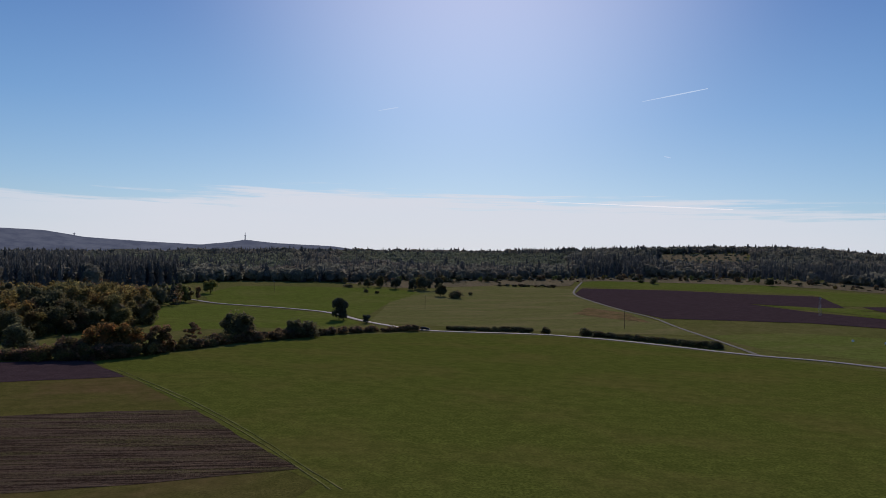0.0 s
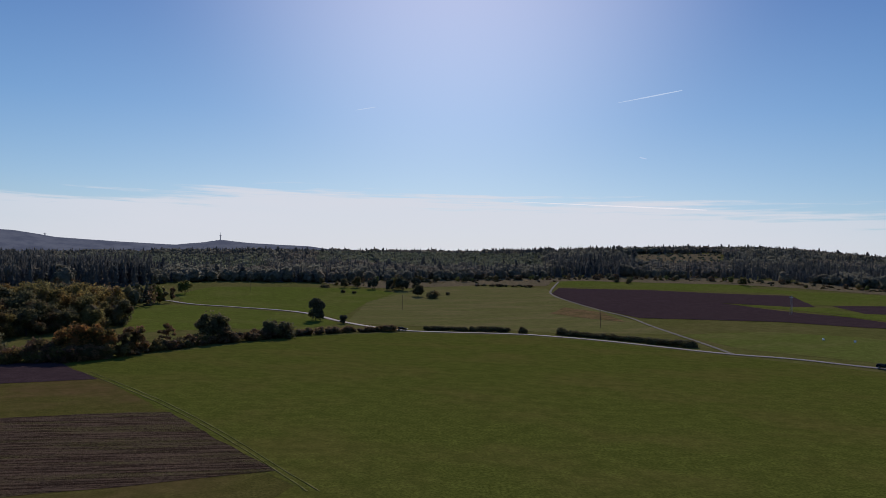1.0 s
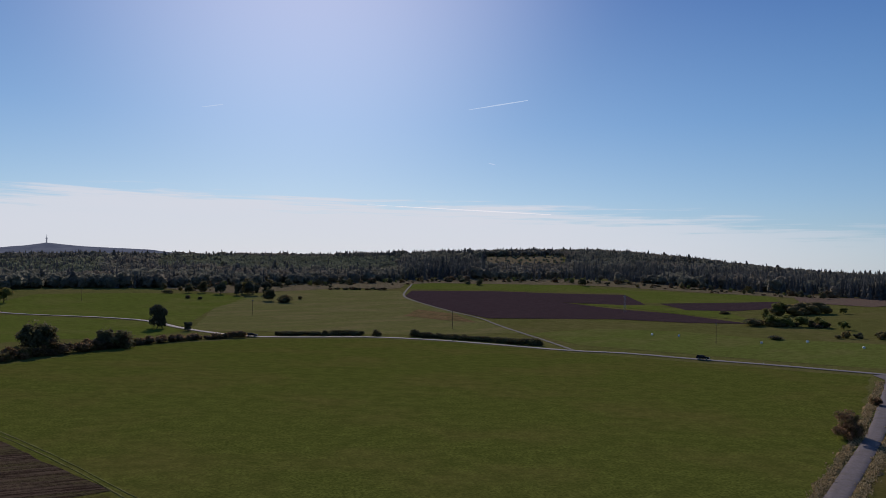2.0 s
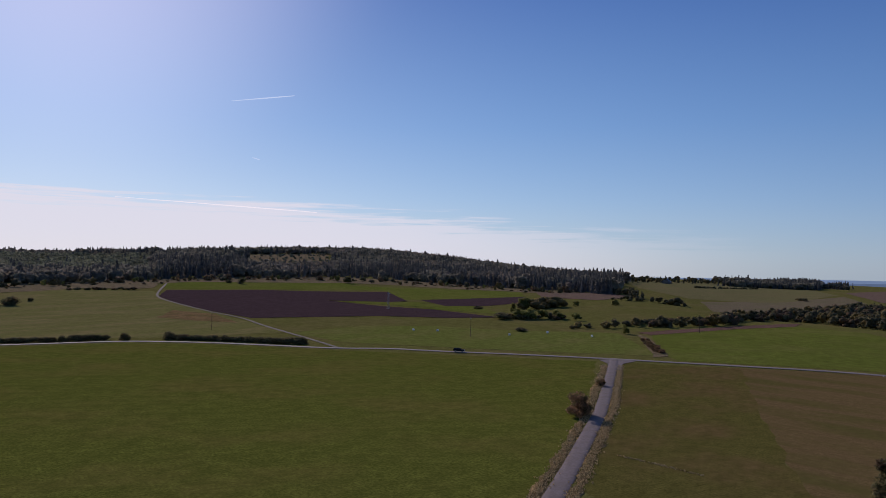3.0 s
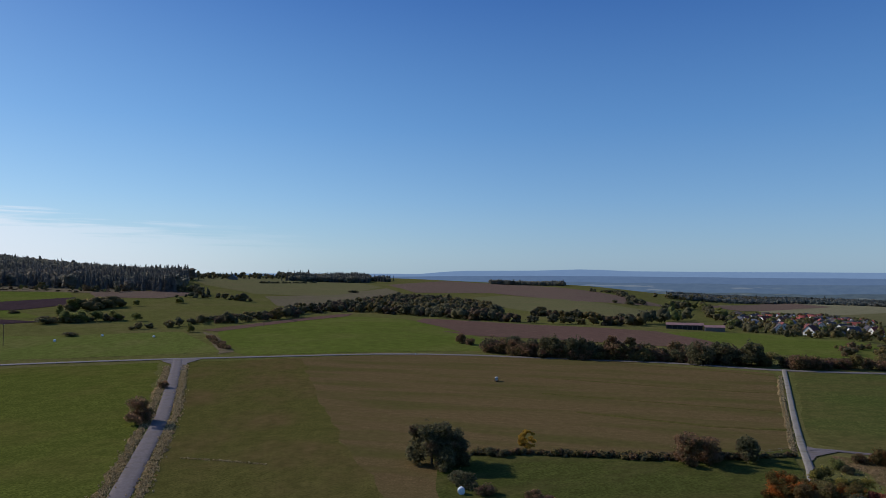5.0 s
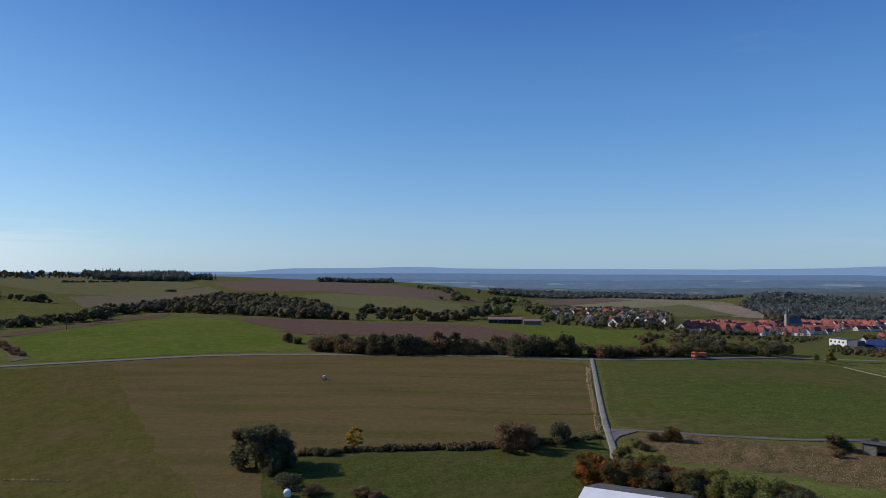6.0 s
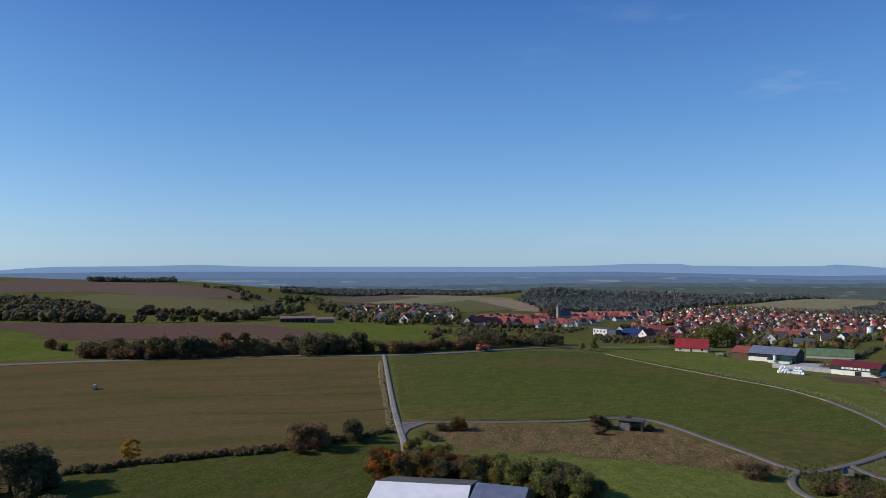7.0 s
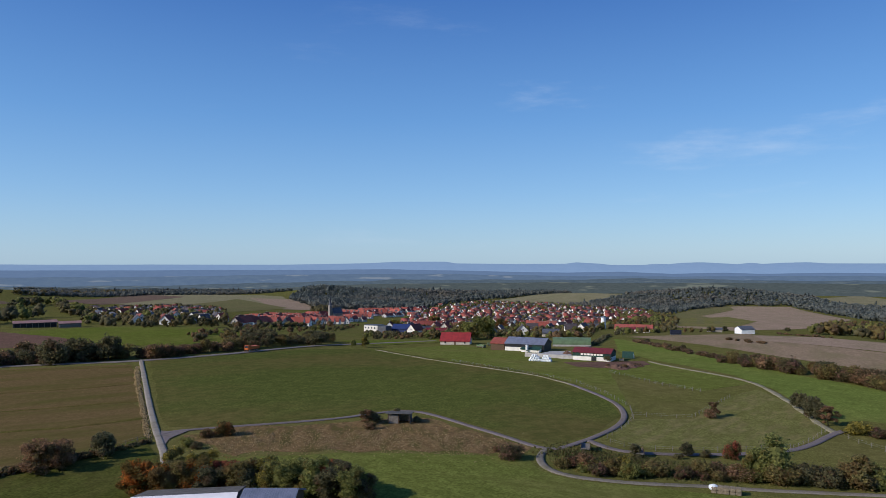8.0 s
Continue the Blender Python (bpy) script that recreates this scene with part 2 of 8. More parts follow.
def leaf_mat(name, a, b, c=None, share=0.3, glow=0.56):
    """Leaves: tone varies from spray to spray, from bough to bough and from plant to plant, and light comes through them."""
    w = Nodes(name)
    a, b = tuple(v * 1.42 for v in a), tuple(v * 1.42 for v in b)
    col = w.mix(w.island(), a, b)
    if c:
        t = w.n.new("ShaderNodeTexNoise")
        t.noise_dimensions = "4D"
        t.inputs["Scale"].default_value, t.inputs["Detail"].default_value = 2.6, 4
        w.l.new(w.coord, t.inputs["Vector"])
        w.l.new(w.math("MULTIPLY", w.random(), 40.0), t.inputs["W"])
        col = w.mix(w.ramp(t.outputs["Fac"], 0.64 - share, 0.76 - share), col, c)
    col = w.mix(w.math("MULTIPLY", w.random(), 0.45), col, w.mix(1.0, col, (0.66, 0.56, 0.45), "MULTIPLY"))
    w.done(col, 0.8, spec=0.1)
    tr = w.n.new("ShaderNodeBsdfTranslucent")
    w.put(col, tr.inputs["Color"])
    add = w.n.new("ShaderNodeMixShader")
    add.inputs[0].default_value = glow
    w.l.new(w.bsdf.outputs[0], add.inputs[1])
    w.l.new(tr.outputs[0], add.inputs[2])
    w.l.new(add.outputs[0], w.out.inputs[0])
    return w.mat


LEAF_GREEN = leaf_mat("leaf_green", (0.090, 0.104, 0.034), (0.23, 0.23, 0.070), (0.22, 0.17, 0.055), 0.1)
LEAF_DARK = leaf_mat("leaf_dark", (0.058, 0.058, 0.032), (0.158, 0.145, 0.072), (0.16, 0.11, 0.062), 0.12)
LEAF_OLIVE = leaf_mat("leaf_olive", (0.092, 0.084, 0.034), (0.22, 0.18, 0.066), (0.20, 0.135, 0.056), 0.18)
LEAF_COPSE = leaf_mat("leaf_copse", (0.120, 0.100, 0.040), (0.27, 0.205, 0.070), (0.26, 0.16, 0.055), 0.16, 0.6)
LEAF_ORANGE = leaf_mat("leaf_orange", (0.155, 0.072, 0.030), (0.31, 0.145, 0.045), (0.13, 0.098, 0.036), 0.24)
LEAF_ACER = leaf_mat("leaf_acer", (0.22, 0.070, 0.020), (0.46, 0.155, 0.030), (0.17, 0.125, 0.040), 0.24)
LEAF_YELLOW = leaf_mat("leaf_yellow", (0.150, 0.130, 0.032), (0.32, 0.262, 0.055), (0.13, 0.125, 0.042), 0.2)
LEAF_GOLD = leaf_mat("leaf_gold", (0.24, 0.145, 0.025), (0.42, 0.265, 0.04))
LEAF_RED = leaf_mat("leaf_red", (0.165, 0.052, 0.034), (0.31, 0.096, 0.055), (0.13, 0.10, 0.04), 0.2)
LEAF_BROWN = leaf_mat("leaf_brown", (0.140, 0.084, 0.050), (0.29, 0.172, 0.095), (0.14, 0.11, 0.052), 0.2)
LEAF_RUSSET = leaf_mat("leaf_russet", (0.115, 0.062, 0.048), (0.22, 0.118, 0.080), (0.12, 0.10, 0.05), 0.24)
NEEDLE = leaf_mat("needles", (0.034, 0.038, 0.027), (0.085, 0.086, 0.055), glow=0.25)


def forest_mat(name, a, b, patch, scale, glow):
    """Woodland seen from afar: tone from tree to tree, with stands of another kind between."""
    w = Nodes(name)
    col = w.mix(w.island(), a, b)
    col = w.mix(w.math("MULTIPLY", w.ramp(w.noise(scale, 3), 0.45, 0.65), 0.75), col, patch)
    w.done(col, 0.95, spec=0.0)
    tr = w.n.new("ShaderNodeBsdfTranslucent")
    w.put(col, tr.inputs["Color"])
    add = w.n.new("ShaderNodeMixShader")
    add.inputs[0].default_value = glow
    w.l.new(w.bsdf.outputs[0], add.inputs[1])
    w.l.new(tr.outputs[0], add.inputs[2])
    w.l.new(add.outputs[0], w.out.inputs[0])
    return w.mat


# wood tones raised above natural leaf colour to stand in for haze
SPRUCE_WOOD = forest_mat("spruce_wood", (0.100, 0.100, 0.094), (0.152, 0.150, 0.134), (0.185, 0.172, 0.150), 0.006, 0.5)
LEAF_WOOD = forest_mat("broadleaf_wood", (0.190, 0.184, 0.140), (0.275, 0.258, 0.190), (0.265, 0.220, 0.170), 0.006, 0.6)
YOUNG_WOOD = forest_mat("young_wood", (0.195, 0.208, 0.138), (0.275, 0.285, 0.180), (0.23, 0.222, 0.155), 0.008, 0.6)
# far woods bluer: distance haze mixed into the leaf colour
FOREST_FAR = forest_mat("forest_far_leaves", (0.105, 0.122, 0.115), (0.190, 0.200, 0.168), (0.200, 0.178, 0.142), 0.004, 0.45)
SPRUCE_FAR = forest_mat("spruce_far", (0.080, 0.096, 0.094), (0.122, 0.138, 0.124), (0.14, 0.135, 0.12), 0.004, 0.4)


def plain(name, a, b=None, scale=1.5, rough=0.7, metal=0.0, bump=0.0, spec=0.3, vary=0.0):
    w = Nodes(name)
    b = b or tuple(v * 0.75 for v in a)
    col = w.mix(w.ramp(w.noise(scale, 5), 0.3, 0.7), a, b)
    col = w.mix(w.math("MULTIPLY", w.ramp(w.noise(scale * 0.12, 3), 0.45, 0.75), 0.4), col, w.mix(1.0, col, (0.7, 0.68, 0.64), "MULTIPLY"))
    if vary:
        col = w.mix(w.math("MULTIPLY", w.random(), vary), col, w.mix(1.0, col, (0.5, 0.46, 0.44), "MULTIPLY"))
    if bump:
        w.bump(w.noise(scale * 3, 4), bump, 0.05)
    return w.done(col, rough, metal, spec)


BARK = plain("bark", (0.09, 0.07, 0.05), (0.04, 0.032, 0.025), 3, 0.95, bump=0.6)
WOOD_GREY = plain("grey_wood", (0.20, 0.18, 0.155), (0.11, 0.095, 0.08), 2, 0.9, bump=0.4)
WOOD_BROWN = plain("brown_wood", (0.14, 0.085, 0.05), (0.08, 0.05, 0.03), 2, 0.9, bump=0.4)
METAL_ROOF = plain("pale_sheet_roof", (0.80, 0.76, 0.74), (0.72, 0.68, 0.66), 0.5, 0.85, spec=0.1)
# darker grey, used for the barn's back slope and the shed roof
FIBRE_ROOF = plain("dark_fibre_cement", (0.15, 0.14, 0.125), (0.09, 0.085, 0.075), 0.9, 0.95, spec=0.1)
TILE_FADED = plain("faded_red_roof", (0.30, 0.17, 0.15), (0.22, 0.12, 0.11), 0.5, 0.8)
SOLAR_ROOF = plain("blue_grey_roof", (0.17, 0.185, 0.24), (0.12, 0.135, 0.18), 0.6, 0.55)
RENDER_WHITE = plain("white_render", (0.84, 0.80, 0.72), (0.74, 0.70, 0.63), 0.6, 0.9, vary=0.25)
RENDER_CREAM = plain("cream_render", (0.62, 0.56, 0.46), (0.52, 0.46, 0.38), 0.6, 0.9, vary=0.3)
TILE_RED = plain("red_tiles", (0.41, 0.112, 0.084), (0.28, 0.080, 0.064), 0.7, 0.85, vary=0.75, spec=0.1)
TILE_BROWN = plain("brown_tiles", (0.245, 0.086, 0.070), (0.16, 0.064, 0.056), 0.7, 0.85, vary=0.6, spec=0.1)
# dark tiles lightened above their own tone for haze over the village
TILE_DARK = plain("dark_tiles", (0.105, 0.084, 0.084), (0.072, 0.062, 0.064), 0.7, 0.7, vary=0.6)
TILE_CRIMSON = plain("crimson_sheet_roof", (0.17, 0.024, 0.026), (0.11, 0.018, 0.02), 0.6, 0.6)
TILE_SCARLET = plain("scarlet_tiles", (0.30, 0.030, 0.028), (0.21, 0.024, 0.024), 0.6, 0.6)
SHEET_GREEN = plain("green_sheet", (0.016, 0.055, 0.038), (0.012, 0.038, 0.028), 0.6, 0.6)
SHEET_GREEN_PALE = plain("pale_green_sheet", (0.12, 0.18, 0.09), (0.09, 0.13, 0.065), 0.6, 0.6)
BLUE_PAINT = plain("blue_paint", (0.018, 0.034, 0.12), (0.012, 0.024, 0.085), 0.6, 0.6)
TRAILER_PAINT = plain("trailer_paint", (0.022, 0.026, 0.045), (0.015, 0.018, 0.03), 0.6, 0.6)
SLATE = plain("slate", (0.10, 0.105, 0.12), (0.06, 0.063, 0.075), 1.0, 0.6)
STONE = plain("grey_stone", (0.30, 0.27, 0.23), (0.2, 0.18, 0.15), 0.7, 0.9)
CONCRETE = plain("concrete", (0.42, 0.40, 0.37), (0.32, 0.30, 0.28), 0.8, 0.9)
# near black for dark parts; also painted shade of open gateways and halls
DARK = plain("dark_opening", (0.02, 0.02, 0.022), (0.012, 0.012, 0.014), 1, 0.6)
GLASS = plain("window_glass", (0.035, 0.045, 0.06), (0.025, 0.03, 0.04), 1, 0.3, spec=0.3)
PAINT_BLACK = plain("black_car_paint", (0.012, 0.012, 0.014), (0.02, 0.02, 0.022), 1, 0.8, spec=0.04)
RUBBER = plain("rubber", (0.02, 0.02, 0.02), None, 4, 0.9)
PAINT_ORANGE = plain("orange_paint", (0.55, 0.12, 0.02), (0.42, 0.09, 0.02), 1, 0.5)
PAINT_WHITE = plain("white_paint", (0.8, 0.8, 0.78), (0.7, 0.7, 0.68), 1, 0.6)
FILM_WHITE = plain("white_wrap", (0.8, 0.82, 0.82), (0.65, 0.68, 0.67), 2, 0.35)
STEEL = plain("galvanised_steel", (0.35, 0.36, 0.37), (0.28, 0.29, 0.3), 2, 0.5, 0.6)


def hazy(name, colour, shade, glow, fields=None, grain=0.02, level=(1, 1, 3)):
    """Distance seen through miles of air: its blue light over the dark woods is painted as colour and glow."""
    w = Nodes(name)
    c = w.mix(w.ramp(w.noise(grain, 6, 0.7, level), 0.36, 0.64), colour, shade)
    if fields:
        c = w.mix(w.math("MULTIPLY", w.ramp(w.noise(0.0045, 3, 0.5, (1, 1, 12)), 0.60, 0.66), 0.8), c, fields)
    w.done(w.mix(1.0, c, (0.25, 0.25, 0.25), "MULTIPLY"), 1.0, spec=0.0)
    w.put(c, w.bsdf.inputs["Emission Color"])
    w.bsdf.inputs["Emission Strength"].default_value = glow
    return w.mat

# ---- the lie of the land ----
RINGS = np.array([0, 150, 330, 480, 700, 1000, 1500, 2000, 3000, 4900], float)
BEARINGS = np.array([-40, 0, 25, 45, 60, 75, 92, 115, 140, 320], float)
LEVELS = np.array([
    [0, 0, 0, 2, 6, 12, 20, 24, 20, -20],
    [0, 0, 0, 1, 8, 19, 41, 62, 54, 0],
    [0, 0, 0, 2, 9, 19, 47, 87, 76, 0],
    [0, 0, 0, 3, 9, 17, 28, 32, 22, -20],
    [0, 0, 0, 3, 2, 6, 16, 22, 0, -80],
    [0, 0, 0, 0, -3, -3, 6, 6, -30, -90],
    [0, 0, 0, -2, -9, -19, -32, -42, -62, -95],
    [0, 0, -5, -11, -26, -45, -62, -66, -74, -95],
    [0, -2, -5, -8, -22, -36, -55, -62, -72, -95],
    [0, 0, 0, 2, 6, 12, 20, 24, 20, -20],
], float)
# wooded hills beyond the village: bearing, distance, rise, spread
HUMPS = ((105.8, 2250, 26, 120), (136.2, 2150, 30, 150), (126, 2350, 14, 140), (113, 2450, 16, 130))
SLOPES = np.zeros_like(LEVELS)
SLOPES[:, 1:-1] = (LEVELS[:, 2:] - LEVELS[:, :-2]) / (RINGS[2:] - RINGS[:-2])


def height(x, y):
    """The ground's height at (x, y): a plateau round the drone, wooded rises ahead, a fall to the village."""
    x, y = np.asarray(x, float), np.asarray(y, float)
    r, a = np.hypot(x, y), np.degrees(np.arctan2(x, y))
    a = np.where(a < -40, a + 360, a)
    i = np.clip(np.searchsorted(BEARINGS, a) - 1, 0, len(BEARINGS) - 2)
    u = (a - BEARINGS[i]) / (BEARINGS[i + 1] - BEARINGS[i])
    u = u * u * (3 - 2 * u)
    j = np.clip(np.searchsorted(RINGS, r) - 1, 0, len(RINGS) - 2)
    h = RINGS[j + 1] - RINGS[j]
    v = np.clip((r - RINGS[j]) / h, 0, 1)
    p, q, s, w = 2 * v**3 - 3 * v**2 + 1, (v**3 - 2 * v**2 + v) * h, -2 * v**3 + 3 * v**2, (v**3 - v**2) * h

    def row(k):
        return p * LEVELS[k, j] + q * SLOPES[k, j] + s * LEVELS[k, j + 1] + w * SLOPES[k, j + 1]

    z = row(i) * (1 - u) + row(i + 1) * u
    for bearing, reach, rise, spread in HUMPS:
        d2 = (x - reach * math.sin(radians(bearing))) ** 2 + (y - reach * math.cos(radians(bearing))) ** 2
        z = z + rise * np.exp(-d2 / (2 * spread**2))
    return z


def ground_z(x, y):
    return float(height(x, y))


def lift(x, y, layer):
    return height(x, y) + layer * (0.035 + 0.00015 * np.hypot(x, y))


def mesh_object(name, verts, faces, material, parent=None, smooth=False):
    me = bpy.data.meshes.new(name)
    me.from_pydata([tuple(map(float, v)) for v in verts], [], [tuple(map(int, f)) for f in faces])
    me.materials.append(material)
    if smooth:
        me.polygons.foreach_set("use_smooth", [True] * len(me.polygons))
    me.update()
    ob = new(name, me)
    if parent:
        ob.parent = parent
    return ob


def part(name, bm, material, parent, label=""):
    """One bmesh as one mesh object under a thing or a part."""
    me = bpy.data.meshes.new(name)
    bm.to_mesh(me)
    bm.free()
    me.materials.append(material)
    ob = new(name, me)
    ob.parent = parent
    return tagged(ob, label) if label else ob


def build_ground():
    radii = np.concatenate([[0.0], 6.0 * 1.0345 ** np.arange(0, 199)])
    radii = np.append(radii[radii < 4850], 4900.0)
    count = 400
    ang = np.linspace(0, 2 * np.pi, count, endpoint=False)
    rr, aa = np.meshgrid(radii[1:], ang, indexing="ij")
    x, y = rr * np.sin(aa), rr * np.cos(aa)
    verts = np.column_stack([x.ravel(), y.ravel(), height(x, y).ravel()])
    verts = np.vstack([[0, 0, 0], verts])
    faces = []
    for i in range(len(radii) - 2):
        for j in range(count):
            k = (j + 1) % count
            faces.append((1 + i * count + j, 1 + i * count + k, 1 + (i + 1) * count + k, 1 + (i + 1) * count + j))
    faces += [(0, 1 + (j + 1) % count, 1 + j) for j in range(count)]
    faces = [f[::-1] for f in faces]
    return tagged(mesh_object("ground", verts, faces, GRASS, smooth=True), "rolling autumn grassland round the village", "ground", kind="structure")


from mathutils.geometry import delaunay_2d_cdt


def inside(px, py, poly):
    res = np.zeros(len(px), bool)
    n = len(poly)
    for i in range(n):
        (x0, y0), (x1, y1) = poly[i], poly[(i + 1) % n]
        cross = ((y0 > py) != (y1 > py)) & (px < (x1 - x0) * (py - y0) / ((y1 - y0) or 1e-9) + x0)
        res ^= cross
    return res


def densify(points, step, closed=True):
    out = []
    n = len(points)
    for i in range(n if closed else n - 1):
        a, b = points[i], points[(i + 1) % n]
        k = max(1, int(math.hypot(b[0] - a[0], b[1] - a[1]) / step))
        out += [(a[0] + (b[0] - a[0]) * s / k, a[1] + (b[1] - a[1]) * s / k) for s in range(k)]
    if not closed:
        out.append(points[-1])
    return out


def rounded(points, closed=False, times=2):
    """Corner cutting, so that tracks and field edges bend gently."""
    for _ in range(times):
        out = [] if closed else [points[0]]
        n = len(points)
        for i in range(n if closed else n - 1):
            a, b = points[i], points[(i + 1) % n]
            out += [(a[0] * 0.75 + b[0] * 0.25, a[1] * 0.75 + b[1] * 0.25), (a[0] * 0.25 + b[0] * 0.75, a[1] * 0.25 + b[1] * 0.75)]
        points = out if closed else out + [points[-1]]
    return points


def field(name, points, material, label, layer=1, ragged=0.0):
    """One field: a sheet that follows the ground inside a boundary."""
    xs, ys = np.array(points).T
    far = float(np.hypot(xs, ys).mean())
    step = max(6.0, min(0.035 * far, 30.0), math.sqrt(np.ptp(xs) * np.ptp(ys)) / 45)
    edge = densify(points, step * 0.7)
    if ragged:
        edge = [(x + ragged * noise.noise((x * 0.11, y * 0.11, 3.1)), y + ragged * noise.noise((x * 0.11, y * 0.11, 7.7))) for x, y in edge]
    gx, gy = np.meshgrid(np.arange(xs.min() + step / 2, xs.max(), step), np.arange(ys.min() + step / 2, ys.max(), step))
    gx, gy = gx.ravel(), gy.ravel()
    keep = inside(gx, gy, edge)
    pts = [Vector(p) for p in edge] + [Vector((a, b)) for a, b in zip(gx[keep], gy[keep])]
    n = len(edge)
    co, _, faces, *_ = delaunay_2d_cdt(pts, [], [list(range(n))], 1, 1e-4)
    co = np.array([tuple(c) for c in co])
    verts = np.column_stack([co, lift(co[:, 0], co[:, 1], layer)])
    faces = [f if (co[f[1]][0] - co[f[0]][0]) * (co[f[2]][1] - co[f[0]][1]) > (co[f[2]][0] - co[f[0]][0]) * (co[f[1]][1] - co[f[0]][1]) else f[::-1] for f in faces]
    return tagged(mesh_object(name, verts, faces, material, smooth=True), label, "field", kind="structure")


def ribbon(name, points, width, material, label, layer=4, ragged=0.12, category="road"):
    """A road or track: a low crowned strip with sloping shoulders along a line."""
    line = densify(rounded(points), 3.0, closed=False)
    verts, faces = [], []
    for i, (x, y) in enumerate(line):
        x0, y0 = line[max(i - 1, 0)]
        x1, y1 = line[min(i + 1, len(line) - 1)]
        d = math.hypot(x1 - x0, y1 - y0) or 1
        nx, ny = (y1 - y0) / d, -(x1 - x0) / d
        base = float(lift(x, y, layer))
        for k, (s, dz) in enumerate(((-0.54, -0.12), (-0.5, 0.0), (-0.2, 0.04), (0.2, 0.04), (0.5, 0.0), (0.54, -0.12))):
            wob = ragged * noise.noise((x * 0.3, y * 0.3, 5 * s)) * (abs(s) > 0.3)
            px, py = x + nx * (s * width + wob), y + ny * (s * width + wob)
            verts.append((px, py, max(base, float(lift(px, py, layer - 0.3))) + dz))
        if i:
            a = 6 * i
            faces += [(a - 6 + k, a + k, a + k + 1, a - 5 + k) for k in range(5)]
    faces = [f[::-1] for f in faces]
    return tagged(mesh_object(name, verts, faces, material, smooth=True), label, category, kind="structure")


build_ground()

# ---- plants: a few of each kind are built, the rest are copies ----


def blob(rng, bm, centre, size, rough=0.25, level=2):
    """A lumpy closed form inside a crown, so that no light shows straight through its middle."""
    made = bmesh.ops.create_icosphere(bm, subdivisions=level, radius=1.0)["verts"]
    off = rng.uniform(0, 50)
    for v in made:
        k = 1 + rough * noise.noise(v.co * 2.2 + Vector((off, off, 0)))
        v.co = Vector((v.co.x * size[0] * k, v.co.y * size[1] * k, v.co.z * size[2] * k)) + Vector(centre)


def clump_leaves(rng, centres, leaf, count):
    """Leaf sprays: small bent quads spread over and within the clumps of a crown."""
    verts, faces = [], []
    for _ in range(count):
        (cx, cy, cz), (sx, sy, sz) = rng.choice(centres)
        d = Vector((rng.gauss(0, 1), rng.gauss(0, 1), rng.gauss(0, 1))).normalized()
        k = rng.uniform(0.6, 1.34)
        p = Vector((cx + d.x * sx * k, cy + d.y * sy * k, cz + d.z * sz * k))
        u = Vector((rng.gauss(0, 1), rng.gauss(0, 1), rng.gauss(0, 0.7))).normalized()
        w = u.cross(d + Vector((rng.gauss(0, 0.5), rng.gauss(0, 0.5), rng.gauss(0, 0.5))))
        if w.length < 1e-3:
            continue
        w.normalize()
        s = leaf * rng.uniform(0.55, 1.35)
        bend = d * s * rng.uniform(0.1, 0.5)
        a = len(verts)
        verts += [p - u * s - w * s * 0.5, p + bend - w * s * 0.65, p + u * s - w * s * 0.4, p + u * s * 0.9 + w * s * 0.5, p + bend + w * s * 0.7, p - u * s * 0.9 + w * s * 0.45]
        faces += [(a, a + 1, a + 4, a + 5), (a + 1, a + 2, a + 3, a + 4)]
    return verts, faces


def crown_mesh(name, rng, centres, leaf, count, material, core=0.74):
    bm = bmesh.new()
    for c, s in centres:
        blob(rng, bm, c, tuple(v * core for v in s))
    me = bpy.data.meshes.new(name)
    bm.to_mesh(me)
    bm.free()
    base_v = [v.co.copy() for v in me.vertices]
    base_f = [tuple(p.vertices) for p in me.polygons]
    verts, faces = clump_leaves(rng, centres, leaf, count)
    n = len(base_v)
    me2 = bpy.data.meshes.new(name)
    me2.from_pydata([tuple(v) for v in base_v + verts], [], base_f + [tuple(i + n for i in f) for f in faces])
    me2.materials.append(material)
    bpy.data.meshes.remove(me)
    return me2


def limb(bm, a, b, r0, r1, sides=6):
    a, b = Vector(a), Vector(b)
    q = (b - a).to_track_quat("Z", "Y")
    rings = []
    for p, r in ((a, r0), (a.lerp(b, 0.5), (r0 + r1) / 2), (b, r1)):
        rings.append([bm.verts.new(p + q @ Vector((math.cos(6.2832 * i / sides) * r, math.sin(6.2832 * i / sides) * r, 0))) for i in range(sides)])
    for lo, hi in zip(rings, rings[1:]):
        for i in range(sides):
            bm.faces.new((lo[i], lo[(i + 1) % sides], hi[(i + 1) % sides], hi[i]))
    bm.faces.new(rings[-1])


